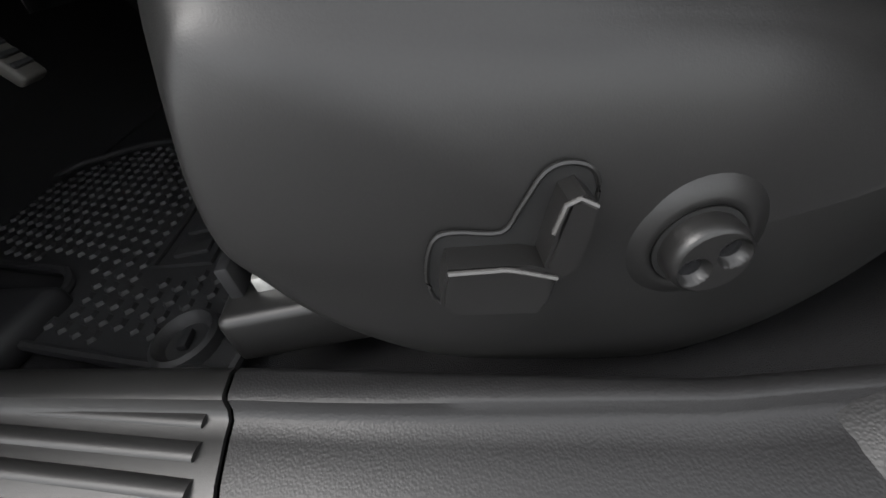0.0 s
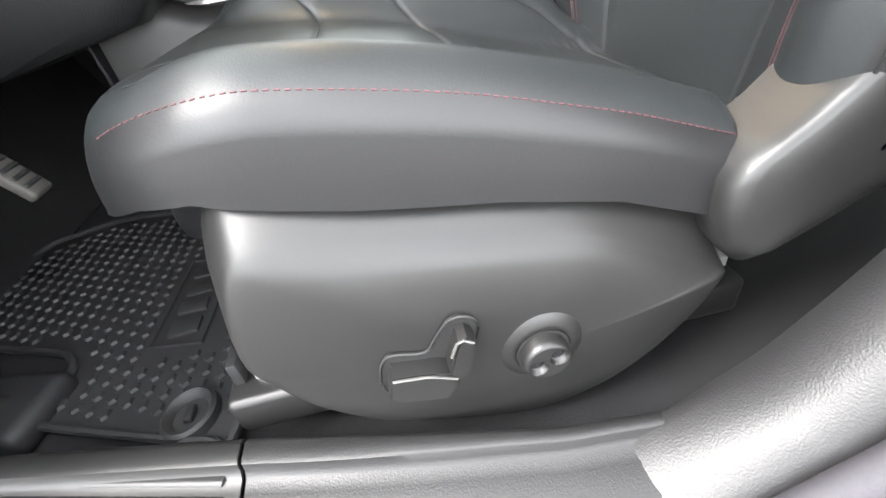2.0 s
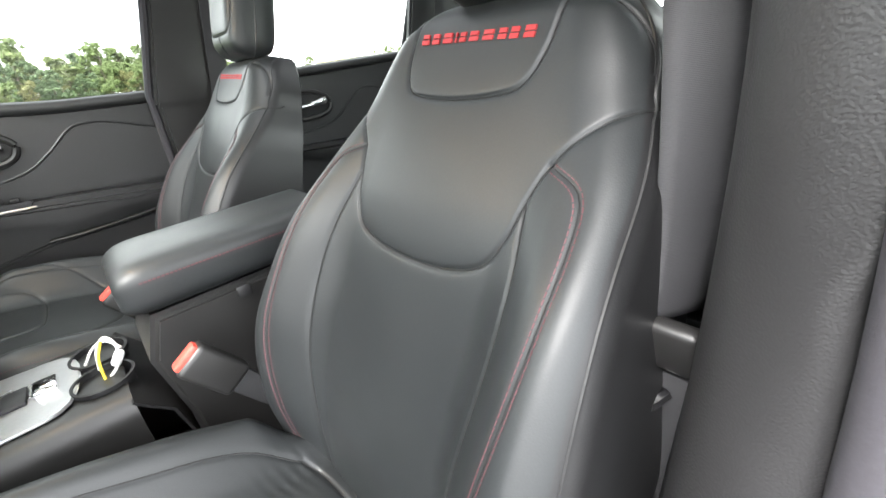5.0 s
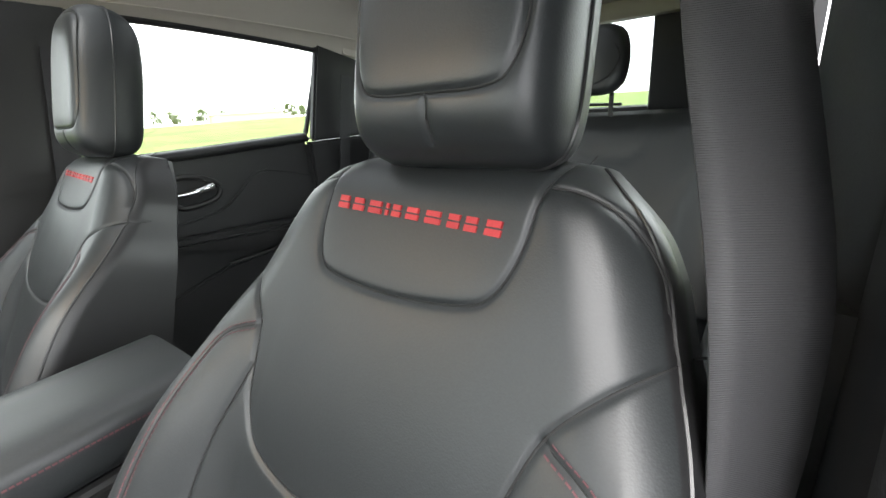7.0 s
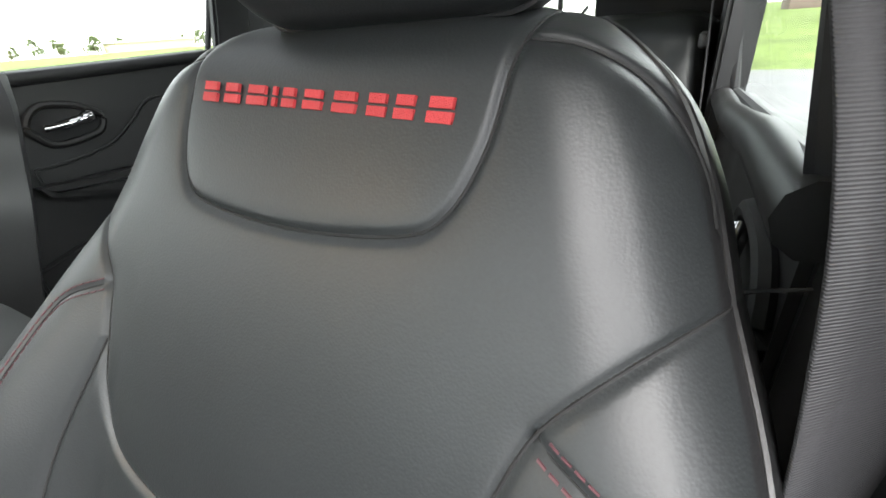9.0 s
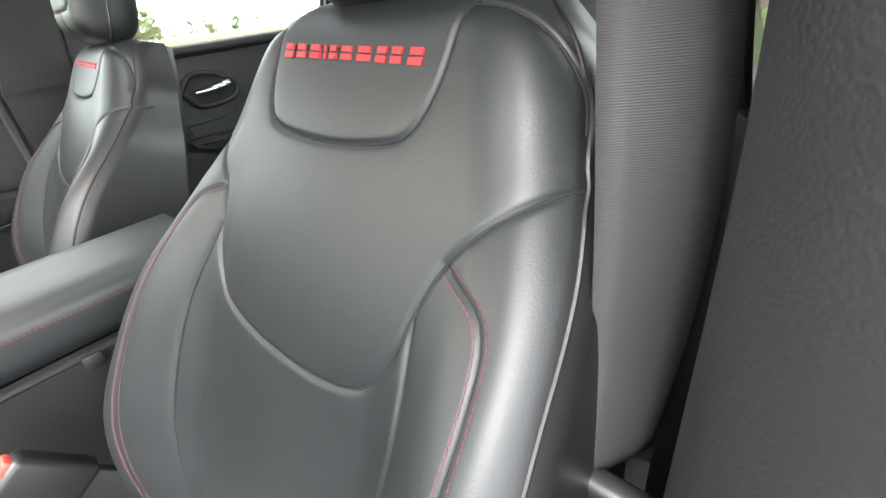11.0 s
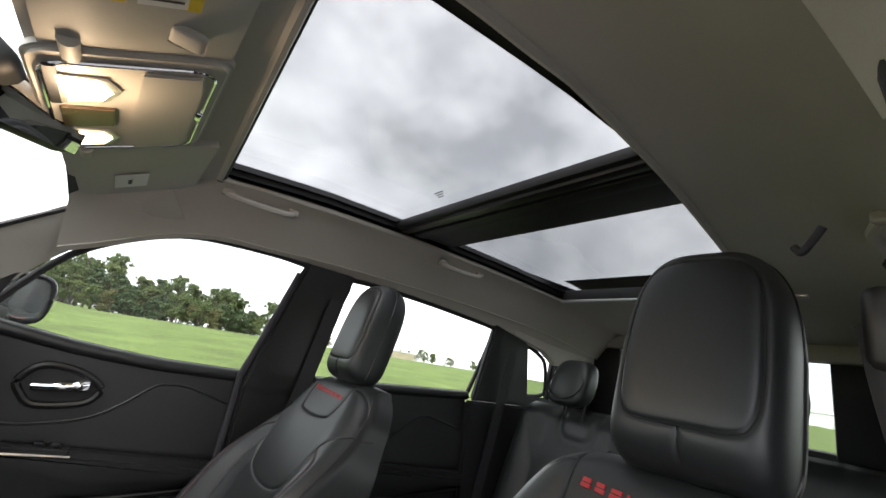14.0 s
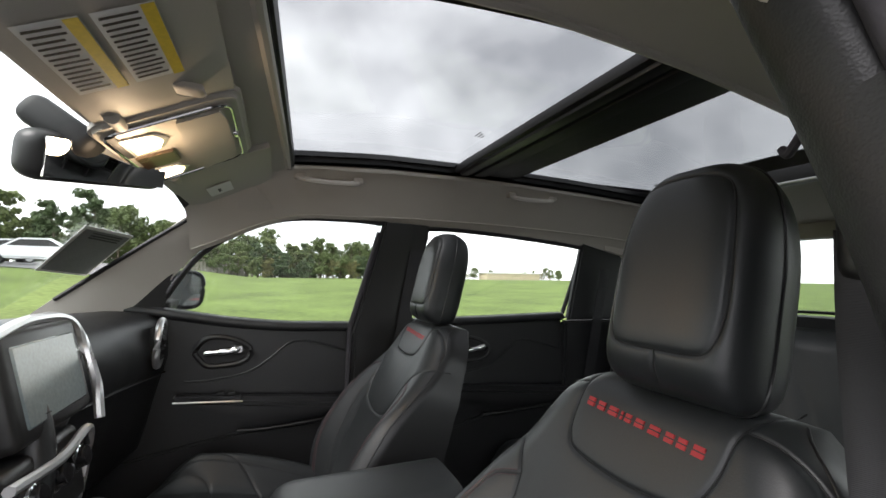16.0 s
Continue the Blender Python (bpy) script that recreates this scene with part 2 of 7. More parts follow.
def curve(x, pts):
    """Smooth interpolation through (x, y) pairs."""
    if x <= pts[0][0]:
        return pts[0][1]
    for (x0, y0), (x1, y1) in zip(pts, pts[1:]):
        if x <= x1:
            t = (x - x0) / (x1 - x0)
            return y0 + (y1 - y0) * t * t * (3 - 2 * t)
    return pts[-1][1]


def linear(x, pts):
    if x <= pts[0][0]:
        return pts[0][1]
    for (x0, y0), (x1, y1) in zip(pts, pts[1:]):
        if x <= x1:
            return y0 + (y1 - y0) * (x - x0) / (x1 - x0)
    return pts[-1][1]


def near_line(x, y, line):
    """Distance from a flat point to a polyline."""
    best = 9.0
    for (ax, ay), (bx, by) in zip(line, line[1:]):
        dx, dy = bx - ax, by - ay
        t = max(0.0, min(1.0, ((x - ax) * dx + (y - ay) * dy) / (dx * dx + dy * dy + 1e-12)))
        best = min(best, math.hypot(x - ax - t * dx, y - ay - t * dy))
    return best


def inside(x, y, poly):
    hit = False
    for (ax, ay), (bx, by) in zip(poly, poly[1:] + poly[:1]):
        if (ay > y) != (by > y) and x < (bx - ax) * (y - ay) / (by - ay) + ax:
            hit = not hit
    return hit


def flat(pts, n=5):
    return [(p.x, p.y) for p in smoothed([(a, b, 0) for a, b in pts], n)]


def mirror_line(half):
    """A left-right line from its half, which runs from the far side to the middle."""
    return half + [(-a, b) for a, b in half[::-1][1:]]


# ---------------------------------------------------------------- front seats
DRIVER_Y, PASSENGER_Y = -0.392, 0.362
SWAY = -0.055   # the seats lean a little outboard
LEAN = radians(20)
BACK_O = Vector((0.33, 0.0, 0.70))
EV = Vector((math.sin(LEAN), 0, math.cos(LEAN)))
EW = Vector((-math.cos(LEAN), 0, math.sin(LEAN)))

BIG_BIB = flat(mirror_line([(0.205, 0.512), (0.180, 0.505), (0.155, 0.487), (0.132, 0.460), (0.121, 0.430), (0.112, 0.396),
                            (0.094, 0.368), (0.055, 0.355), (0.0, 0.351)]))
SMALL_BIB = flat(mirror_line([(0.100, 0.625), (0.093, 0.585), (0.090, 0.550), (0.080, 0.524), (0.060, 0.513), (0.0, 0.508)]))
BACK_INSERT = [flat([(s * a, b) for a, b in [(0.121, 0.425), (0.136, 0.36), (0.140, 0.29), (0.134, 0.20), (0.124, 0.11), (0.112, 0.0)]])
               for s in (1, -1)]
BACK_STITCH = [flat([(s * a, b) for a, b in [(0.131, 0.457), (0.165, 0.44), (0.178, 0.405), (0.184, 0.35), (0.184, 0.27), (0.178, 0.18),
                                             (0.168, 0.09), (0.155, 0.01)]]) for s in (1, -1)]
SHOULDER = [flat([(s * a, b) for a, b in [(0.096, 0.592), (0.114, 0.590), (0.134, 0.581), (0.150, 0.567), (0.163, 0.549), (0.170, 0.530)]]) for s in (1, -1)]
BACK_HW = [(0.0, 0.222), (0.1, 0.236), (0.2, 0.241), (0.3, 0.230), (0.4, 0.214), (0.46, 0.202), (0.51, 0.184), (0.55, 0.170),
           (0.58, 0.152), (0.60, 0.132), (0.62, 0.110)]
BACK_MID = [(-0.1, 0.01), (0.0, 0.02), (0.1, 0.045), (0.2, 0.055), (0.3, 0.045), (0.4, 0.032), (0.5, 0.012), (0.62, -0.006)]
BACK_BOLSTER = [(0.0, 0.030), (0.1, 0.050), (0.25, 0.058), (0.36, 0.046), (0.44, 0.020), (0.51, 0.0), (0.7, 0.0)]


def line_distance(U, V, lines):
    """Distance of many flat points to the nearest of some lines."""
    best = np.full(U.shape, 9.0)
    for line in lines:
        for (ax, ay), (bx, by) in zip(line, line[1:]):
            dx, dy = bx - ax, by - ay
            t = np.clip(((U - ax) * dx + (V - ay) * dy) / (dx * dx + dy * dy + 1e-12), 0, 1)
            best = np.minimum(best, np.hypot(U - ax - t * dx, V - ay - t * dy))
    return best


def inside_all(U, V, poly):
    hit = np.zeros(U.shape, bool)
    for (ax, ay), (bx, by) in zip(poly, poly[1:] + poly[:1]):
        if ay != by:
            hit ^= ((ay > V) != (by > V)) & (U < (bx - ax) * (V - ay) / (by - ay) + ax)
    return hit


def step(x, a, b):
    t = np.clip((x - a) / (b - a), 0, 1)
    return t * t * (3 - 2 * t)


def table(x, pts):
    """Smooth curve through pairs, for arrays."""
    xs = np.array([p[0] for p in pts])
    ys = np.array([p[1] for p in pts])
    k = np.gradient(ys, xs)
    i = np.clip(np.searchsorted(xs, x) - 1, 0, len(xs) - 2)
    h = xs[i + 1] - xs[i]
    t = np.clip((x - xs[i]) / h, 0, 1)
    return ((2 * t**3 - 3 * t**2 + 1) * ys[i] + (t**3 - 2 * t**2 + t) * h * k[i]
            + (-2 * t**3 + 3 * t**2) * ys[i + 1] + (t**3 - t**2) * h * k[i + 1])


def back_w(U, V):
    """Height of the backrest's cover over its plane."""
    A = np.abs(U)
    hw = table(V, BACK_HW)
    w = table(V, BACK_MID) + table(V, BACK_BOLSTER) * step(A, 0.10, 0.205) - 0.012 * step(A, hw - 0.06, hw)
    w = w + 0.004 * step(V, 0.30, 0.42) * (1 - step(V, 0.50, 0.62)) * (1 - step(A, 0.05, 0.2))
    seams = [BIG_BIB, SMALL_BIB, *BACK_INSERT, *SHOULDER]
    d = line_distance(U, V, seams)
    ds = line_distance(U, V, BACK_STITCH)
    w = w - 0.0022 * np.exp(-((d / 0.0022) ** 2)) - 0.0018 * np.exp(-d / 0.008) - 0.0012 * np.exp(-((ds / 0.0025) ** 2)) - 0.0016 * np.exp(-ds / 0.010)
    return w


EDGE_R = 0.034


def edge_drop(U, hw):
    """How far the cover falls away as it rounds into the side."""
    x = np.clip((np.abs(U) - (hw - EDGE_R)) / EDGE_R, 0, 1)
    return EDGE_R * (1 - np.sqrt(1 - x * x))


def top_drop(v):
    """How far the cover falls away over the top of the backrest."""
    return 0.0 if v < 0.575 else 0.042 * (1 - math.cos(math.asin(min(1, (v - 0.575) / 0.042))))


def back_pts(U, V, W):
    z = BACK_O.z + V * EV.z + W * EW.z
    return np.stack([BACK_O.x + V * EV.x + W * EW.x, U + SWAY * (z - 0.85), z], -1)


def split_grid(P, region, parent, parts):
    """Cut a grid of points into one mesh a region, and hang them under parent."""
    ni, nj = P.shape[:2]
    idx = np.arange(ni * nj).reshape(ni, nj)
    quads = np.stack([idx[:-1, :-1], idx[:-1, 1:], idx[1:, 1:], idx[1:, :-1]], -1).reshape(-1, 4)
    reg = region.reshape(-1)
    flatp = P.reshape(-1, 3)
    normal = np.cross(np.gradient(P, axis=1), np.gradient(P, axis=0)).reshape(-1, 3)
    size = np.linalg.norm(normal, axis=1, keepdims=True)
    normal = np.where(size > 1e-12, normal / np.maximum(size, 1e-12), np.array([0.0, 0.0, 1.0]))
    for k, (name, mat, label) in parts.items():
        q = quads[reg == k]
        if not len(q):
            continue
        used, inv = np.unique(q, return_inverse=True)
        me = bpy.data.meshes.new(name)
        me.from_pydata(flatp[used].tolist(), [], inv.reshape(q.shape).tolist())
        me.update()
        ob = new(name, finish(me, mat, True, 180))
        me.normals_split_custom_set_from_vertices(normal[used].tolist())
        ob.parent = parent
        if label:
            ob["label"] = label


def stitches(lines, place, parent, mat, gap=0.0050, length=0.0037, sides=(-0.0033, 0.0033), size=0.00055, name="stitching", label="double row of red thread"):
    """Short threads along lines on a surface, joined into one mesh."""
    verts, faces = [], []
    for line in lines:
        L = [0.0]
        for a, b in zip(line, line[1:]):
            L.append(L[-1] + math.hypot(b[0] - a[0], b[1] - a[1]))
        s = 0.004
        while s + length < L[-1]:
            for off in sides:
                ends = []
                for q in (s, s + length):
                    i = max(k for k in range(len(L) - 1) if L[k] <= q)
                    f = (q - L[i]) / (L[i + 1] - L[i])
                    a, b = line[i], line[i + 1]
                    dx, dy = b[0] - a[0], b[1] - a[1]
                    n = math.hypot(dx, dy)
                    ends.append((a[0] + dx * f - dy / n * off, a[1] + dy * f + dx / n * off, -dy / n, dx / n))
                base = len(verts)
                for x, y, nx, ny in ends:
                    for sgn, lift in ((-1, -0.3), (1, -0.3), (0.6, 1.0), (-0.6, 1.0)):
                        verts.append(place(x + nx * size * sgn, y + ny * size * sgn, size * lift))
                for f in ((0, 1, 5, 4), (1, 2, 6, 5), (2, 3, 7, 6), (3, 0, 4, 7), (0, 3, 2, 1), (4, 5, 6, 7)):
                    faces.append([base + k for k in f])
            s += gap
    me = bpy.data.meshes.new(name)
    me.from_pydata(verts, [], faces)
    ob = new(name, finish(me, mat, False))
    ob.parent = parent
    if label:
        ob["label"] = label
    return ob


def seam_cords(lines, place, parent, r=0.0008):
    """The dark joint at the bottom of each seam, one thin cord a line."""
    for line in lines:
        pts = [Vector(place(x, y, 0.0004)) for x, y in line]
        part("seam", tube(pts, r, 6), SEAM, parent)


def embroidered_mark(m, parent):
    """A red trade mark as a row of plain bars at the pose m."""
    x = -0.0689
    for width in (0.0134, 0.0130, 0.0160, 0.0032, 0.0098, 0.0137, 0.0161, 0.0243, 0.0143):
        count = 2 if width > 0.02 else 1
        thick = (width + 0.0006) / count - 0.0006
        for k in range(count):
            cx = x + thick / 2 + (width - thick) * (k / (count - 1) if count > 1 else 0)
            tall = 0.0043 + 0.0008 * abs(cx / 0.0689)
            for low_v, high_v, half in ((-tall, -0.0006, 0.40 * thick), (0.0007, tall, 0.36 * thick)):
                b = bmesh.new()
                rim = [(-half, low_v), (half, low_v), (half, high_v), (-half, high_v)]
                low = [b.verts.new(m @ Vector((cx + u, v, -0.0006))) for u, v in rim]
                top = [b.verts.new(m @ Vector((cx + u * 0.9, v, 0.0008))) for u, v in rim]
                b.faces.new(low[::-1])
                b.faces.new(top)
                for i in range(4):
                    b.faces.new((low[i], low[(i + 1) % 4], top[(i + 1) % 4], top[i]))
                part("embroidered_bar", b, RED_EMBROIDERY, parent, "red embroidered bar")
        x += width + 0.0019


def build_backrest(seat):
    R, wb = EDGE_R, -0.085
    nu, arc, side = 230, 44, 4
    t = np.linspace(-1, 1, nu)
    V = np.concatenate([np.linspace(0.0, 0.575, 400), 0.575 + 0.042 * np.sin(np.linspace(0.03, math.pi / 2, 40)), [0.617] * 4])
    D = np.concatenate([np.zeros(400), 0.042 * (1 - np.cos(np.linspace(0.03, math.pi / 2, 40))), [0.055, 0.07, 0.08, 0.092]])
    rows, U2, V2 = [], [], []
    for v, d in zip(V, D):
        hw = float(table(np.array([v]), BACK_HW)[0])
        ar = np.linspace(math.pi / 2, math.pi / 2 / arc, arc)
        ue, drop = hw - R + R * np.sin(ar), R * (1 - np.cos(ar))
        uu = np.concatenate([-ue, t * (hw - R), ue[::-1]])
        ww = back_w(uu, np.full(len(uu), v)) - np.concatenate([drop, np.zeros(nu), drop[::-1]])
        down = np.linspace(1, 1 / side, side)
        uu = np.concatenate([np.full(side, -hw), uu, np.full(side, hw)])
        ww = np.concatenate([ww[0] + (wb - ww[0]) * down, ww, ww[-1] + (wb - ww[-1]) * down[::-1]])
        ww = np.maximum(ww - d, wb)
        rows.append(back_pts(uu, np.full(len(uu), v), ww))
        U2.append(uu)
        V2.append(np.full(len(uu), v))
    P = np.array(rows)
    U2, V2 = np.array(U2), np.array(V2)
    uc = (U2[:-1, :-1] + U2[1:, 1:]) / 2
    vc = (V2[:-1, :-1] + V2[1:, 1:]) / 2
    bib = inside_all(uc, vc, BIG_BIB + [(-0.3, 0.515), (-0.3, 0.8), (0.3, 0.8), (0.3, 0.515)])
    small = inside_all(uc, vc, SMALL_BIB + [(-0.11, 0.8), (0.11, 0.8)])
    ins = inside_all(uc, vc, BACK_INSERT[0] + BACK_INSERT[1][::-1]) & ~bib
    region = np.where(uc > 0, 3, 4)
    region[ins & ((np.abs(uc) < 0.10) | (vc < 0.385))] = 2
    region[bib] = 1
    region[small] = 0
    region[:, :side + 22], region[:, -side - 22:] = 5, 6
    back = new("backrest")
    back.parent = seat
    split_grid(P, region, back, {0: ("upper_panel", LEATHER, ""), 1: ("shoulder_panel", LEATHER, ""), 2: ("centre_insert", LEATHER, ""),
                                 3: ("side_bolster", LEATHER, ""), 4: ("side_bolster", LEATHER, ""), 5: ("side_panel", LEATHER_SIDE, ""),
                                 6: ("side_panel", LEATHER_SIDE, "")})
    # hard shell behind
    shell = []
    for v in np.linspace(0.0, 0.615, 16):
        hw = float(table(np.array([v]), BACK_HW)[0]) - 0.004
        shell.append([tuple(back_pts(np.array(u), np.array(v), np.array(wb - 0.03 * (1 - (u / hw) ** 4)))) for u in np.linspace(-hw, hw, 14)])
    part("back_shell", sheet(shell), PLASTIC_DARK, back, "matt black plastic shell")
    place = lambda x, y, h: tuple(back_pts(np.array(x), np.array(y), back_w(np.array([x]), np.array([y]))[0] - edge_drop(np.array(x), table(np.array([y]), BACK_HW)[0]) - top_drop(y) + h))
    for line in BACK_STITCH:
        stitches([line], place, back, STITCH)
    seam_cords([BIG_BIB, SMALL_BIB, *BACK_INSERT, *SHOULDER], place, back)
    seam_cords(BACK_STITCH, place, back, 0.0005)
    # piping round the rim of the front face
    for s in (-1, 1):
        pts = []
        for v in np.linspace(0.0, 0.612, 64):
            hw = float(table(np.array([v]), BACK_HW)[0])
            u = s * (hw - 0.006)
            we = float(back_w(np.array([u]), np.array([v]))[0] - edge_drop(np.array(u), hw))
            pts.append(Vector(back_pts(np.array(u), np.array(v), np.array(we - top_drop(v)))))
        part("piping", tube(pts, 0.0015, 6), LEATHER_SIDE, back)
    # embroidered mark
    m = Matrix.Translation(Vector(back_pts(np.array(0.0), np.array(0.567), back_w(np.array([0.0]), np.array([0.567]))[0] + 0.0008)))
    turn = Matrix(((0, EV.x, EW.x), (-1, 0, 0), (0, EV.z, EW.z))).to_4x4()
    embroidered_mark(m @ turn @ pose(0, 0, 0, -6, 0, -3) @ Matrix.Diagonal((1.1, 1.0, 1.0, 1.0)), back)
    return back


CUSH_HW = [(-0.205, 0.125), (-0.185, 0.150), (-0.16, 0.172), (-0.10, 0.202), (-0.03, 0.213), (0.08, 0.217), (0.22, 0.217), (0.36, 0.206)]
SIDE_LOW = [(-0.205, 0.755), (-0.15, 0.775), (-0.11, 0.780), (-0.02, 0.762), (0.08, 0.745), (0.16, 0.726), (0.24, 0.692), (0.36, 0.68)]
CUSH_MID = [(-0.21, 0.826), (-0.15, 0.833), (-0.06, 0.828), (0.05, 0.808), (0.15, 0.778), (0.25, 0.745), (0.36, 0.715)]
def shifted(line, d):
    """A seam moved sideways over the cushion."""
    return [(u + d, x) for u, x in line]


FRONT_PANEL = shifted(flat(mirror_line([(0.100, -0.22), (0.096, -0.13), (0.088, -0.065), (0.072, -0.038), (0.045, -0.031), (0.0, -0.030)])), 0.050)
U_PANEL = shifted(flat(mirror_line([(0.158, -0.045), (0.148, 0.000), (0.124, 0.045), (0.090, 0.078), (0.048, 0.092), (0.0, 0.095)])), 0.022)
CUSH_SEAM = [flat([(s * a + d, b) for a, b, d in [(0.130, -0.175, 0.022), (0.136, -0.12, 0.022), (0.141, -0.06, 0.020), (0.148, 0.03, 0.010), (0.154, 0.12, 0.0), (0.148, 0.225, 0.0), (0.124, 0.284, 0.0)]])
             for s in (1, -1)]
CUSH_REAR = flat(mirror_line([(0.124, 0.284), (0.10, 0.296), (0.05, 0.302), (0.0, 0.303)]))
CUSH_EDGE = [(0.0, x) for x in np.linspace(-0.16, 0.28, 40)]


def cush_z(U, X):
    A = np.abs(U)
    hw = table(X, CUSH_HW)
    z = table(X, CUSH_MID) + 0.030 * step(A, 0.12, 0.18) * step(X, -0.21, -0.05) * (1 - 0.3 * step(X, 0.15, 0.32)) - 0.014 * step(A, hw - 0.06, hw)
    z = z - 0.006 * np.exp(-(((X - 0.18) / 0.07) ** 2)) * (1 - step(A, 0.05, 0.13))
    d = line_distance(U, X, [FRONT_PANEL, U_PANEL, *CUSH_SEAM, CUSH_REAR])
    z = z - 0.0025 * np.exp(-((d / 0.0026) ** 2)) - 0.0022 * np.exp(-d / 0.009)
    z = z - 0.070 * step(X, 0.245, 0.31) * step(A, 0.13, 0.19)
    wrinkle = np.exp(-line_distance(U, X, [[(-0.10, 0.25), (-0.12, 0.28)], [(0.10, 0.25), (0.12, 0.28)]]) / 0.018)
    return z + 0.0006 * np.sin(X * 420 + U * 130) * wrinkle + 0.046 * step(U, 0.10, 0.175) * step(X, -0.2, -0.06)


def build_cushion(seat):
    R, RF = 0.036, 0.046
    nu, arc = 160, 24
    t = np.linspace(-1, 1, nu)
    front_a = np.linspace(math.pi / 2, 0, 9)[:-1]
    X = np.concatenate([[-0.205] * 4, -0.159 - RF * np.sin(front_a), np.linspace(-0.159, 0.35, 220)])
    D = np.concatenate([[0.080, 0.072, 0.062, 0.054], RF * (1 - np.cos(front_a)), np.zeros(220)])
    rows, U2, X2, side = [], [], [], []
    for x, d in zip(X, D):
        hw = float(table(np.array([x]), CUSH_HW)[0])
        ar = np.linspace(math.pi / 2, math.pi / 2 / arc, arc)
        ue, drop = hw - R + R * np.sin(ar), R * (1 - np.cos(ar))
        uu = np.concatenate([-ue, t * (hw - R), ue[::-1]])
        zz = cush_z(uu, np.full(len(uu), x)) - d - np.concatenate([drop, np.zeros(nu), drop[::-1]])
        low = np.where(uu < 0, linear(x, SIDE_LOW) - 0.004, 0.69)
        zz = np.maximum(zz, low)
        down = np.linspace(1, 1 / 3, 3)
        uu = np.concatenate([np.full(3, -hw - 0.001), uu, np.full(3, hw + 0.001)])
        zz = np.concatenate([zz[0] + (low[0] - zz[0]) * down, zz, zz[-1] + (0.69 - zz[-1]) * down[::-1]])
        rows.append(np.stack([np.full(len(uu), x), uu, zz], -1))
        U2.append(uu)
        X2.append(np.full(len(uu), x))
    P = np.array(rows)
    U2, X2 = np.array(U2), np.array(X2)
    uc = (U2[:-1, :-1] + U2[1:, 1:]) / 2
    xc = (X2[:-1, :-1] + X2[1:, 1:]) / 2
    front = inside_all(uc, xc, FRONT_PANEL + [(-0.050, -0.3), (0.150, -0.3)])
    mid_poly = CUSH_SEAM[0] + CUSH_REAR + CUSH_SEAM[1][::-1]
    mid = inside_all(uc, xc, mid_poly + [(-0.108, -0.3), (0.152, -0.3)])
    fore = inside_all(uc, xc, U_PANEL + [(-0.136, -0.3), (0.180, -0.3)])
    region = np.where(uc > 0, 3, 4)
    region[mid] = 2
    region[mid & (fore | (xc < 0.0))] = 1
    region[front] = 0
    region[:, :15], region[:, -15:] = 5, 6
    cush = new("seat_cushion")
    cush.parent, cush.location = seat, (0, 0.013, 0)
    split_grid(P, region, cush, {0: ("front_panel", LEATHER, ""), 1: ("thigh_panel", LEATHER, ""), 2: ("centre_insert", LEATHER, ""),
                                 3: ("side_bolster", LEATHER, ""), 4: ("side_bolster", LEATHER, ""), 5: ("side_panel", LEATHER_SIDE, ""),
                                 6: ("side_panel", LEATHER_SIDE, "")})

    top = lambda x, y, h: (y, x, float(cush_z(np.array([x]), np.array([y]))[0]) + h)
    front_line = [p for p in FRONT_PANEL if p[1] > -0.155]
    seam_cords([front_line, U_PANEL, *[[p for p in line if p[1] > -0.15] for line in CUSH_SEAM], CUSH_REAR], top, cush)

    def rim(side):
        """Points on the rounded shoulder of one side."""
        def at(q, x, h):
            hw = float(table(np.array([x]), CUSH_HW)[0])
            a = 0.80 + q / R
            u = side * (hw - R + R * math.sin(a))
            z = float(cush_z(np.array([u]), np.array([x]))[0]) - R * (1 - math.cos(a))
            return (x, u + side * h * math.sin(a), z + h * math.cos(a))
        return at

    for side in (-1, 1):
        stitches([CUSH_EDGE], rim(side), cush, STITCH, gap=0.0056, length=0.0032, sides=(0.0,), label="row of red thread")
    return cush


HR_C = Vector((0.580, -0.047, 1.379))
HR_W, HR_H, HR_D = 0.081, 0.121, 0.050


def headrest_rim(c, s):
    """Half-outline of the headrest: square below, rounder and narrower above."""
    n = 8.0 if s < 0 else 3.6
    rad = 1.0 / ((abs(c) ** n + abs(s) ** n) ** (1 / n))
    return HR_W * c * rad * (1.0 - 0.17 * max(0.0, s * rad) ** 1.6), HR_H * s * rad


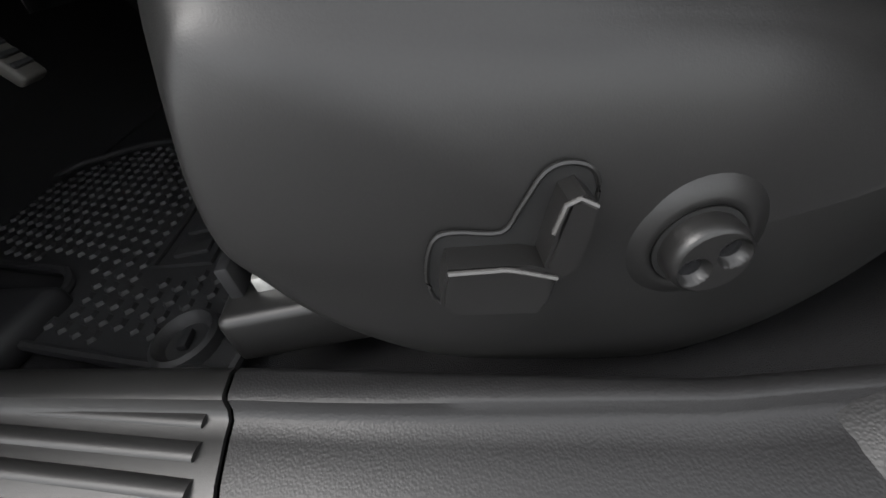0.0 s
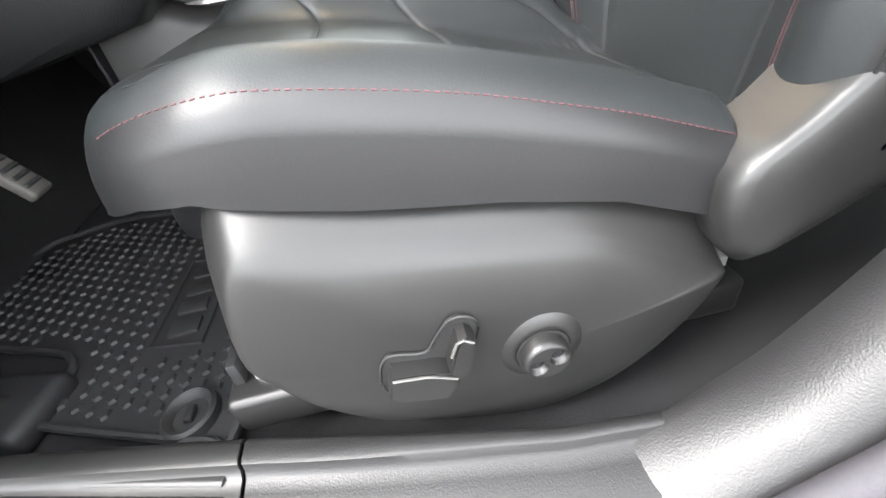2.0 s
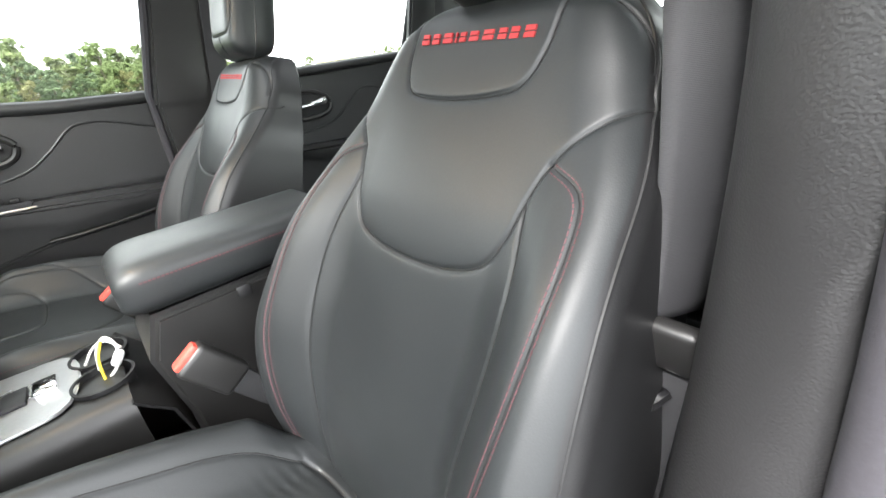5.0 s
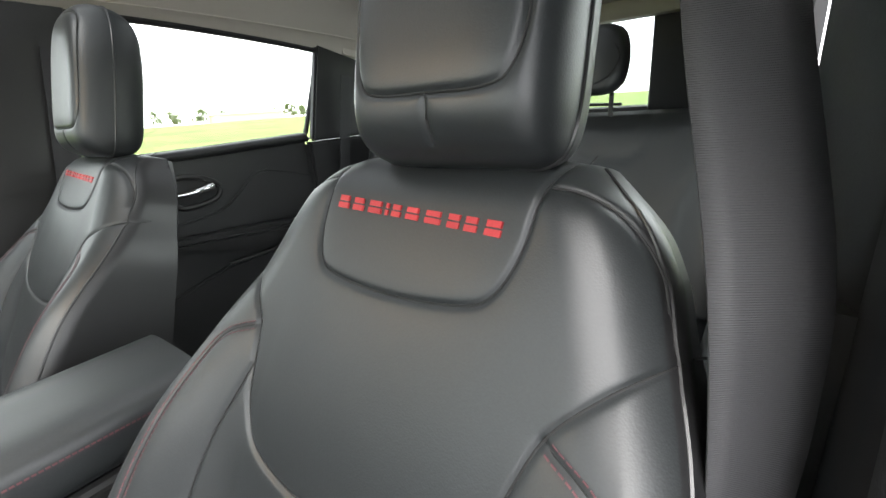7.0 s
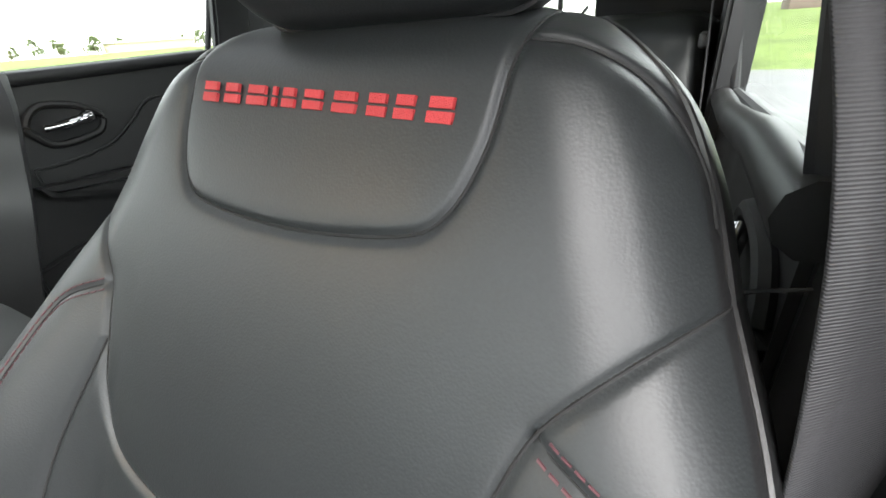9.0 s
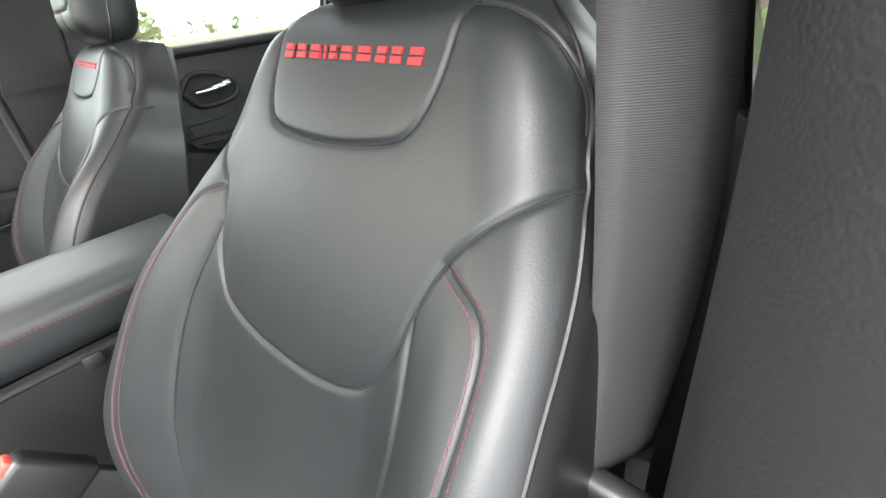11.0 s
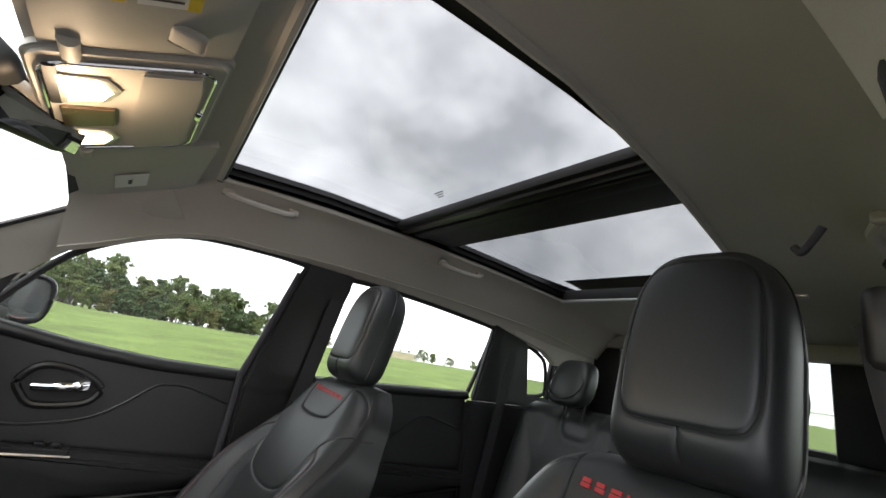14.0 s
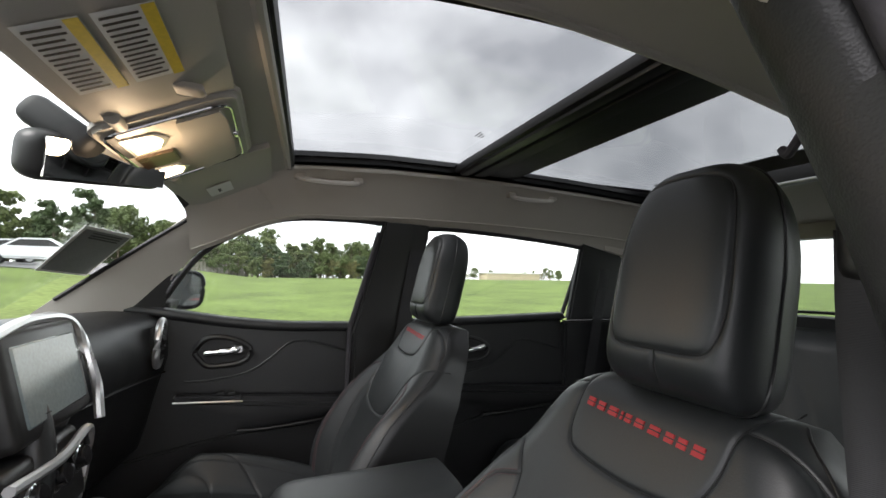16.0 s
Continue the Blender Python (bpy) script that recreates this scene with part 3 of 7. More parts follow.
def build_headrest(seat):
    """A padded block with a seamed front panel, on two posts."""
    hr = new("headrest")
    hr.parent = seat
    lean = radians(14)
    ev, ew = Vector((math.sin(lean), 0, math.cos(lean))), Vector((-math.cos(lean), 0, math.sin(lean)))
    half = [(0.0, -0.080), (0.042, -0.079), (0.057, -0.070), (0.064, -0.04), (0.063, 0.02), (0.056, 0.072), (0.040, 0.094), (0.0, 0.100)]
    seam = flat(half + [(-a, b) for a, b in half[::-1][1:]])
    drop_seam = [(0.0, -0.080), (0.0, -0.095), (0.0, -0.108)]

    def bulge(k):
        """Height of the pad at a share k of the way to the rim."""
        return HR_D * (1 - min(1.0, k) ** 7.0) ** 0.5

    def share(u, v):
        """How far out a point of the face lies, 0 in the middle and 1 at the rim."""
        a = math.atan2(v / HR_H, u / HR_W)
        ru, rv = headrest_rim(math.cos(a), math.sin(a))
        return math.hypot(u / HR_W, v / HR_H) / max(1e-9, math.hypot(ru / HR_W, rv / HR_H))

    n_r, n_a = 100, 220
    rim = [headrest_rim(math.cos(2 * math.pi * j / n_a), math.sin(2 * math.pi * j / n_a)) for j in range(n_a)]
    for face, sgn in (("front_pad", 1), ("back_pad", -1)):
        K = np.sin(np.linspace(0, 1, n_r + 1) * math.pi / 2)
        U = K[:, None] * np.array([p[0] for p in rim])[None]
        V = K[:, None] * np.array([p[1] for p in rim])[None]
        W = sgn * np.repeat(np.array([bulge(k) for k in K])[:, None], n_a, 1)
        if sgn > 0:
            d = line_distance(U, V, [seam, drop_seam])
            W = W - 0.0020 * np.exp(-((d / 0.0022) ** 2)) - 0.0016 * np.exp(-d / 0.007)
        P = [[tuple(HR_C + Vector((0, float(U[i, j]), 0)) + ev * float(V[i, j]) + ew * float(W[i, j])) for j in range(n_a)] for i in range(1, n_r + 1)]
        b = sheet(P, closed_u=True)
        mid = b.verts.new(HR_C + ew * float(W[0, 0]))
        b.verts.ensure_lookup_table()
        for j in range(n_a):
            b.faces.new((mid, b.verts[j], b.verts[(j + 1) % n_a]))
        part(face, b, LEATHER, hr, angle=180)
    place = lambda u, v, h: HR_C + Vector((0, u, 0)) + ev * v + ew * (bulge(share(u, v)) - 0.0034 + h)
    seam_cords([seam, drop_seam], place, hr)
    welt = [HR_C + Vector((0, u * 1.002, 0)) + ev * v * 1.002 for u, v in rim]
    part("welt", tube(welt, 0.0016, 6, True), LEATHER_SIDE, hr)
    for s in (-1, 1):
        part("post", cyl((0.560, HR_C.y + s * 0.05, 1.20), (0.572, HR_C.y + s * 0.05, 1.275), 0.005, bevel=0.0), PLASTIC_DARK, hr, "dark metal post")
    return hr


def build_seat(name, y, label):
    seat = thing(name, label, "car seat", "front seats", loc=(0, y, 0))
    build_backrest(seat)
    build_cushion(seat)
    build_headrest(seat)
    part("seat_frame", box(0.08, 0.015, 0.635, 0.40, 0.30, 0.14, 0.02), PLASTIC_DARK, seat, "black steel frame under the cushion")
    return seat


driver_seat = build_seat("car_seat", DRIVER_Y, "black leather driver's seat with red stitching and embroidered backrest")
passenger_seat = copy_thing(driver_seat, pose(0, PASSENGER_Y, 0))
passenger_seat["label"] = "black leather passenger seat with red stitching beside the centre console"
for ob in passenger_seat.children:
    if ob.name.startswith("seat_cushion"):
        ob.location.z, ob.location.x = 0.015, 0.07   # this cushion is set a little further back


# ---------------------------------------------------------------- driver seat: plastic shield, controls, rails
def shield_outline():
    """Side view of the valance: (x, z) points, from the rear top forward and round."""
    return [(0.262, 0.655), (0.238, 0.705), (0.16, 0.738), (0.08, 0.757), (-0.02, 0.775), (-0.085, 0.785), (-0.110, 0.772), (-0.126, 0.735),
            (-0.131, 0.70), (-0.127, 0.655), (-0.110, 0.610), (-0.077, 0.570), (-0.035, 0.540), (0.03, 0.518), (0.10, 0.503), (0.16, 0.516),
            (0.205, 0.545), (0.24, 0.585), (0.262, 0.625)]


def build_shield(seat_y):
    """A domed plastic valance with an upper shoulder, built as rings that shrink towards the face."""
    sh = thing("seat_valance", "black grained plastic seat valance with power seat switches", "seat trim")
    out = [(p.x, p.y) for p in smoothed([(a, b, 0) for a, b in shield_outline()], 6, True)]
    cx, cz = 0.075, 0.635
    crease = []
    for x, z in out:
        tf = float(step(np.array(z), 0.62, 0.72))
        crease.append((cx + (x - cx) * 0.955, z - (0.044 + 0.02 * float(step(np.array(x), 0.12, 0.25))) * tf + (cz - z) * 0.07 * (1 - tf)))
    rings = []
    for q, y in ((0.0, -0.53), (0.0, -0.552), (0.05, -0.561), (0.15, -0.568), (0.5, -0.584), (0.85, -0.599), (0.95, -0.602)):
        rings.append([(x + (a - x) * q, y, z + (c - z) * q) for (x, z), (a, c) in zip(out, crease)])
    for k, y in ((0.99, -0.604), (0.95, -0.607), (0.85, -0.611), (0.7, -0.615), (0.5, -0.618), (0.25, -0.620), (0.06, -0.620)):
        rings.append([(cx + (a - cx) * k, y, 0.618 + (c - 0.618) * k) for a, c in crease])
    b = sheet(rings, closed_u=True)
    b.verts.ensure_lookup_table()
    b.faces.new([b.verts[len(b.verts) - len(out) + i] for i in range(len(out))])
    part("valance_shell", b, PLASTIC, sh, angle=180)
    # soft raised ring under the lumbar knob
    ringb = bmesh.new()
    kx, kz, KS = 0.094, 0.620, 0.72
    prof = [(0.054, -0.6150), (0.048, -0.6185), (0.042, -0.6210), (0.036, -0.6228), (0.031, -0.6236), (0.0295, -0.6215)]
    rows = [[(kx + KS * r * math.cos(a), y, kz + KS * r * math.sin(a)) for a in np.linspace(0, 2 * math.pi, 40, endpoint=False)] for r, y in prof]
    part("knob_surround", sheet(rows, closed_u=True, bm=ringb), PLASTIC, sh, angle=180)
    part("knob_gap", cyl((kx, -0.615, kz), (kx, -0.6235, kz), 0.0295 * KS, seg=36), SEAM, sh)
    # lumbar knob with two dished pads either side of a ridge
    knob = new("lumbar_knob")
    knob.parent = sh
    kn = bmesh.new()
    prof = [(0.0262, -0.618), (0.0262, -0.630), (0.0250, -0.6345), (0.0225, -0.636)]
    rows = [[(kx + KS * r * math.cos(a), y, kz + KS * r * math.sin(a)) for a in np.linspace(0, 2 * math.pi, 48, endpoint=False)] for r, y in prof]
    pads = [(KS * 0.0122 * math.cos(a), KS * 0.0122 * math.sin(a)) for a in (radians(24), radians(204))]
    for r in np.linspace(0.0222, 0.0005, 22):
        row = []
        for a in np.linspace(0, 2 * math.pi, 48, endpoint=False):
            x, z = KS * r * math.cos(a), KS * r * math.sin(a)
            dish = max(0.0050 * (1 - min(1.0, math.hypot(x - px, z - pz) / (0.0104 * KS)) ** 6) for px, pz in pads)
            row.append((kx + x, -0.636 + dish, kz + z))
        rows.append(row)
    part("knob_body", sheet(rows, closed_u=True, bm=kn), PLASTIC, knob, angle=50)
    for px, pz in pads:
        pad = bmesh.new()
        bmesh.ops.create_uvsphere(pad, u_segments=18, v_segments=8, radius=0.0092 * KS)
        bmesh.ops.scale(pad, vec=(1, 0.10, 1), verts=pad.verts)
        bmesh.ops.translate(pad, vec=(kx + px, -0.6312, kz + pz), verts=pad.verts)
        part("knob_pad", pad, PLASTIC_GLOSS, knob, "smooth black thumb pad")
    # recess of the two rocker levers: its shade is a flat near-black plate
    rec = [(-0.036, 0.642), (-0.030, 0.655), (-0.020, 0.657), (0.002, 0.652), (0.012, 0.664), (0.024, 0.680), (0.036, 0.682), (0.046, 0.675),
           (0.047, 0.660), (0.036, 0.636), (0.026, 0.610), (0.016, 0.598), (-0.030, 0.610), (-0.038, 0.625)]
    rec = [(p.x, p.y) for p in smoothed([(a, b, 0) for a, b in rec], 4, True)]
    fit = lambda pts: [(0.013 + (x - 0.010) * 0.9, 0.636 + (z - 0.640) * 0.9) for x, z in pts]
    rec = fit(rec)
    part("switch_recess_shade", prism([(x, -0.612, z) for x, z in rec], (0, -0.0085, 0), 0.001), SEAM, sh)
    rim = tube([(x, -0.6205, z) for x, z in rec], 0.0012, 6, True)
    part("recess_rim", rim, PLASTIC, sh)
    low = [(-0.030, 0.640), (-0.026, 0.649), (0.010, 0.643), (0.022, 0.637), (0.021, 0.622), (0.014, 0.609), (-0.026, 0.618), (-0.033, 0.627)]
    low = fit(low)
    lv = new("slide_lever")
    lv.parent = sh
    part("lever_body", prism([(x, -0.618, z) for x, z in low], (0, -0.0185, 0), 0.0016), PLASTIC, lv)
    # pale strip for the highlight along the worn top edge of the lever
    part("lever_edge", tube(smoothed([(x, -0.6365, z) for x, z in fit([(-0.0265, 0.6475), (-0.006, 0.6445), (0.003, 0.6425), (0.0235, 0.6325)])], 4), 0.0012, 6), WORN_HIGHLIGHT, lv, "worn grip edge with a painted highlight")
    up = [(0.018, 0.640), (0.024, 0.660), (0.029, 0.674), (0.036, 0.676), (0.042, 0.669), (0.040, 0.655), (0.034, 0.636), (0.026, 0.630)]
    up = fit(up)
    lv2 = new("recline_lever")
    lv2.parent = sh
    part("lever_body", prism([(x, -0.618, z) for x, z in up], (0, -0.019, 0), 0.0016), PLASTIC, lv2)
    part("lever_edge", tube([(x, -0.6370, z) for x, z in fit([(0.022, 0.660), (0.0275, 0.6735), (0.033, 0.6755), (0.0405, 0.6700)])], 0.0012, 6), WORN_HIGHLIGHT, lv2, "worn grip edge with a painted highlight")
    # arm that runs up to the backrest hinge
    arm = [(0.230, 0.722), (0.252, 0.652), (0.33, 0.684), (0.43, 0.742), (0.50, 0.802), (0.49, 0.838), (0.43, 0.815), (0.372, 0.800), (0.315, 0.796), (0.272, 0.762)]
    arm = [(p.x, p.y) for p in smoothed([(a, b, 0) for a, b in arm], 3, True)]
    rows = [[(0.33 + (x - 0.33) * k, y, 0.735 + (z - 0.735) * k) for x, z in arm] for k, y in ((1.0, -0.555), (1.0, -0.604), (0.985, -0.611), (0.95, -0.6155), (0.88, -0.618), (0.5, -0.620), (0.05, -0.620))]
    part("hinge_cover", sheet(rows, closed_u=True), PLASTIC, sh, "long hinge cover behind the cushion", angle=180)
    return sh


material_light = material("worn_grey_plastic", (0.085, 0.085, 0.085), 0.4)
build_shield(DRIVER_Y)


def build_rail(y, x0, x1):
    rail = thing("seat_rail", "black steel seat slide rail with bare metal end", "seat rail")
    part("rail_cover", box((x0 + x1) / 2, y, 0.548, x1 - x0, 0.055, 0.045, 0.008, 3), PLASTIC, rail)
    part("rail_channel", box((x0 + x1) / 2 + 0.01, y + 0.012, 0.574, x1 - x0 - 0.03, 0.030, 0.018, 0.003), STEEL, rail, "bare zinc slide channel")
    part("end_bolt", cyl((x0 + 0.03, y + 0.012, 0.583), (x0 + 0.03, y + 0.012, 0.591), 0.007, seg=6), STEEL, rail)
    part("end_stop", box(x0 + 0.012, y + 0.012, 0.582, 0.010, 0.034, 0.03, 0.002), PLASTIC_DARK, rail)
    return rail


build_rail(-0.535, -0.185, 0.33)
build_rail(-0.20, -0.185, 0.33)
for yy in (0.21, 0.54):
    build_rail(yy, -0.185, 0.33)
alone("seat_valance", box(0.06, PASSENGER_Y - 0.20, 0.68, 0.42, 0.03, 0.15, 0.014, 3), PLASTIC, "plain black plastic valance of the passenger seat", "seat trim")


def buckle(x, y, z, tilt, s=1):
    bk = thing("seat_belt_buckle", "black seat belt buckle with red release button", "buckle", "seat belt buckles", loc=(x, y, z))
    bk.rotation_euler = (0, radians(tilt), 0)
    part("housing", box(0, 0, -0.035, 0.046, 0.026, 0.075, 0.007, 3), PLASTIC, bk)
    part("release_button", box(0, 0, 0.003, 0.036, 0.017, 0.010, 0.003), RED_PLASTIC, bk, "worn red release button")
    part("strap", box(0, 0, -0.12, 0.034, 0.014, 0.12, 0.004), PLASTIC_DARK, bk)
    return bk


buckle(0.216, -0.190, 0.930, -35)
buckle(0.165, 0.135, 0.93, -35)


# ---------------------------------------------------------------- floor, mats, pedals
floor = part("floor", box(0.75, 0, 0.455, 3.0, 1.36, 0.05), CARPET)
tagged(floor, "dark grey carpeted car floor", "floor", kind="structure")
alone("floor_tunnel", box(0.7, 0.02, 0.53, 2.2, 0.26, 0.13, 0.05, 4), CARPET, "carpeted transmission tunnel", "tunnel", kind="structure")
fw = sheet([[(x, y, z) for y in (-0.70, 0.0, 0.70)] for x, z in ((-0.68, 0.48), (-0.76, 0.55), (-0.84, 0.75), (-0.86, 1.1), (-0.80, 1.20), (-0.69, 1.212))], 0.01)
tagged(part("firewall", fw, CARPET), "carpeted front bulkhead of the footwell", "bulkhead", kind="structure")

# side walls added to stop daylight leaking into the footwell
kp = thing("kick_panel", "black footwell side panel added ahead of the door to block daylight", "side panel", kind="structure")
part("panel_near", sheet([[(x, y, z) for y, z in ((-0.545, 0.50), (-0.575, 0.56), (-0.655, 0.70), (-0.685, 1.0), (-0.69, 1.24))] for x in np.linspace(-0.95, -0.47, 8)], 0.012), PLASTIC_DARK, kp)
part("panel_far", sheet([[(x, 0.70, z) for z in (0.45, 0.8, 1.26)] for x in np.linspace(-0.95, -0.28, 8)], 0.012), PLASTIC_DARK, kp)

MAT_OUT = [(-0.206, -0.520), (-0.240, -0.537), (-0.30, -0.518), (-0.42, -0.474), (-0.452, -0.458), (-0.462, -0.42), (-0.452, -0.385), (-0.468, -0.355),
           (-0.50, -0.335), (-0.62, -0.285), (-0.70, -0.20), (-0.69, -0.02), (-0.63, 0.02), (-0.55, 0.04), (-0.40, 0.02), (-0.25, -0.005),
           (-0.20, -0.03), (-0.195, -0.20)]


def build_mat():
    mat = thing("floor_mat", "black rubber floor mat with raised studs and logo plate", "floor mat")
    line = [(p.x, p.y) for p in smoothed([(a, b, 0) for a, b in MAT_OUT], 4, True)]
    part("mat_sheet", prism([(x, y, 0.482) for x, y in line], (0, 0, 0.013), 0.003), RUBBER, mat)
    part("mat_rim", tube([(x, y, 0.499) for x, y in line], 0.0055, 8, True), RUBBER, mat)
    # studs in slanted rows; those round the plate are left out
    studs, far, n = [], bmesh.new(), 0
    stud = bmesh.new()
    bmesh.ops.create_cone(stud, cap_ends=True, segments=6, radius1=0.0092, radius2=0.0066, depth=0.005)
    bmesh.ops.scale(stud, vec=(0.86, 1.15, 1), verts=stud.verts)
    stud_me = bpy.data.meshes.new("stud")
    stud.to_mesh(stud_me)
    stud.free()
    finish(stud_me, RUBBER, False)
    places = []
    for i in range(-40, 41):
        for j in range(-40, 41):
            x, y = -0.44 + 0.0215 * i, -0.22 + 0.0215 * j + (0.0108 if i % 2 else 0)
            if not inside(x, y, line) or near_line(x, y, line + line[:1]) < 0.020:
                continue
            if -0.372 < x < -0.265 and -0.398 < y < -0.165:
                continue
            if math.hypot(x + 0.266, y + 0.500) < 0.036:
                continue
            places.append((x, y))
    places.sort(key=lambda p: (p[0] + 0.30) ** 2 + (p[1] + 0.42) ** 2)
    for k, (x, y) in enumerate(places):
        if k < 300:
            ob = new("stud", stud_me)
            ob.location, ob.parent = (x, y, 0.4965), mat
        else:
            b = bmesh.new()
            bmesh.ops.create_cone(b, cap_ends=True, segments=6, radius1=0.0088, radius2=0.0062, depth=0.005)
            bmesh.ops.translate(b, vec=(x, y, 0.4965), verts=b.verts)
            far = joined(far, b)
    ob = part("far_studs", far, RUBBER, mat, smooth=False)
    ob["kind"] = "stuff"
    # raised plate with plain bars for its lettering
    plate = new("logo_plate")
    plate.parent = mat
    part("plate_frame", tube([(-0.358, -0.372, 0.497), (-0.286, -0.385, 0.497), (-0.278, -0.190, 0.497), (-0.352, -0.180, 0.497)], 0.0028, 6, True), RUBBER, plate)
    for y0, w in ((-0.345, 0.030), (-0.302, 0.026), (-0.262, 0.026), (-0.217, 0.028)):
        part("bar", box(-0.318, y0, 0.497, 0.042, w, 0.006, 0.002), RUBBER, plate)
    rows = [[(-0.266 + r * math.cos(a), -0.500 + 1.12 * r * math.sin(a), z) for a in np.linspace(0, 2 * math.pi, 30, endpoint=False)]
            for r, z in ((0.032, 0.495), (0.030, 0.505), (0.026, 0.508), (0.022, 0.505), (0.019, 0.498), (0.004, 0.497))]
    part("fixing_eyelet", sheet(rows, closed_u=True), RUBBER, mat, "raised round fixing eyelet")
    part("fixing_hook", box(-0.266, -0.500, 0.501, 0.010, 0.022, 0.008, 0.003), PLASTIC_DARK, mat)
    return mat


build_mat()
alone("carpet_crumb", box(-0.385, -0.085, 0.506, 0.005, 0.004, 0.003, 0.001), PAPER, "small white crumb on the rubber mat", "crumb")
dead = thing("foot_rest", "black rubber-faced foot rest beside the mat", "foot rest")
part("foot_rest_pad", box(-0.60, -0.44, 0.535, 0.24, 0.085, 0.05, 0.015, 3, pose(0, 0, 0, 0, 20, -12)), PLASTIC, dead)
part("foot_rest_base", box(-0.52, -0.43, 0.50, 0.16, 0.10, 0.04, 0.015, 3, pose(0, 0, 0, 0, 0, -12)), PLASTIC_DARK, dead)


def pedal(name, c, sx, sy, tilt, label, mat, ribs):
    p = thing(name, label, "pedal")
    m = pose(0, 0, 0, 0, tilt, 0)
    part("pad", box(*c, sx, sy, 0.016, 0.005, 3, m), mat, p)
    part("lever", cyl((c[0] - 0.01, c[1], c[2] + 0.005), (c[0] - 0.16, c[1], c[2] + 0.24), 0.011, 0.013, 10), PLASTIC_DARK, p)
    for k in range(ribs):
        q = m @ Vector(((k + 0.5) / ribs * sx * 0.8 - sx * 0.4, 0, 0.009))
        part("rib", box(c[0] + q.x, c[1] + q.y, c[2] + q.z, sx * 0.06, sy * 0.78, 0.004, 0.0012, 1, m), RUBBER, p)
    return p


BRAKE = material("worn_grey_pedal_rubber", (0.06, 0.057, 0.052), 0.6, grain=0.3)
pedal("brake_pedal", (-0.50, -0.33, 0.725), 0.065, 0.085, 55, "worn grey rubber brake pedal", BRAKE, 3)
pedal("accelerator_pedal", (-0.47, -0.235, 0.725), 0.10, 0.040, 58, "long narrow ribbed accelerator pedal", BRAKE, 6)

# ---------------------------------------------------------------- sill and near-side pillar
SILL_IN = [(-0.62, -0.505), (-0.40, -0.535), (-0.155, -0.585), (0.0, -0.622), (0.10, -0.645), (0.20, -0.655), (0.32, -0.66)]


SILL_SHAPE = [(-0.012, 0.49), (-0.004, 0.535), (0.003, 0.550), (0.009, 0.5535), (0.024, 0.5535), (0.0275, 0.5520), (0.0295, 0.5440), (0.034, 0.5390),
              (0.046, 0.5380), (0.070, 0.5335), (0.100, 0.520), (0.135, 0.495), (0.165, 0.455)]


def sill_rows(x0, x1, n):
    """The sill trim in slices; its inner ledge narrows towards the rear."""
    rows = []
    for x in np.linspace(x0, x1, n):
        y = linear(x, SILL_IN)
        k = 1.0 - 0.6 * float(step(np.array(x), -0.15, 0.15))
        rows.append([(x, y - (d if d < 0.009 else 0.009 + (d - 0.009) * k if d < 0.03 else d - 0.021 * (1 - k)), z) for d, z in SILL_SHAPE])
    return rows


sill = thing("sill_trim", "black grained sill trim along the door opening", "sill trim", kind="structure")
part("rear_trim", sheet(sill_rows(-0.167, 0.34, 30), 0.003), PLASTIC_GRAINED, sill, angle=50)
part("front_trim", sheet(sill_rows(-0.90, -0.171, 24), 0.003), PLASTIC, sill, angle=50)
for k in range(4):
    pts = []
    for x in np.linspace(-0.62, -0.186, 20):
        y = -0.612 - 0.0195 * k - 0.25 * (x + 0.186)
        pts.append((x, y, linear(linear(x, SILL_IN) - y, SILL_SHAPE[7:]) + 0.0005))
    part("tread_rib", tube(pts, 0.0062, 10, flat=0.45), PLASTIC, sill)
rows = [[(x, linear(x, SILL_IN) - d, z) for d, z in ((0.15, 0.47), (0.17, 0.50), (0.20, 0.51), (0.235, 0.50), (0.25, 0.44), (0.25, 0.30), (0.20, 0.22))] for x in np.linspace(-0.95, 0.40, 20)]
tagged(part("sill_panel", sheet(rows, 0.004), PAINT), "dark brown painted door sill", "sill", kind="structure")
alone("sill_seal", tube([(x, linear(x, SILL_IN) - 0.155, 0.485) for x in np.linspace(-0.95, 0.20, 24)], 0.010, 8), SEAL, "grey rubber door seal along the sill", "door seal", kind="structure")

E_IN = [(0.545, 0.166, -0.66), (0.573, 0.22, -0.655), (0.61, 0.265, -0.655), (0.72, 0.345, -0.655), (0.82, 0.39, -0.655), (0.97, 0.43, -0.657), (1.10, 0.468, -0.657),
        (1.25, 0.485, -0.654), (1.34, 0.478, -0.642), (1.44, 0.455, -0.622), (1.53, 0.41, -0.607)]
E_OUT = [(0.50, 0.12, -0.74), (0.55, 0.20, -0.735), (0.62, 0.29, -0.735), (0.72, 0.352, -0.735), (0.85, 0.388, -0.735), (1.0, 0.402, -0.732), (1.12, 0.408, -0.725), (1.25, 0.414, -0.712),
         (1.38, 0.415, -0.685), (1.48, 0.405, -0.662), (1.56, 0.385, -0.646)]


def edge_at(E, t):
    i = t * (len(E) - 1)
    P = smoothed([(x, y, z) for z, x, y in E], 8)
    return P[min(len(P) - 1, round(t * (len(P) - 1)))]


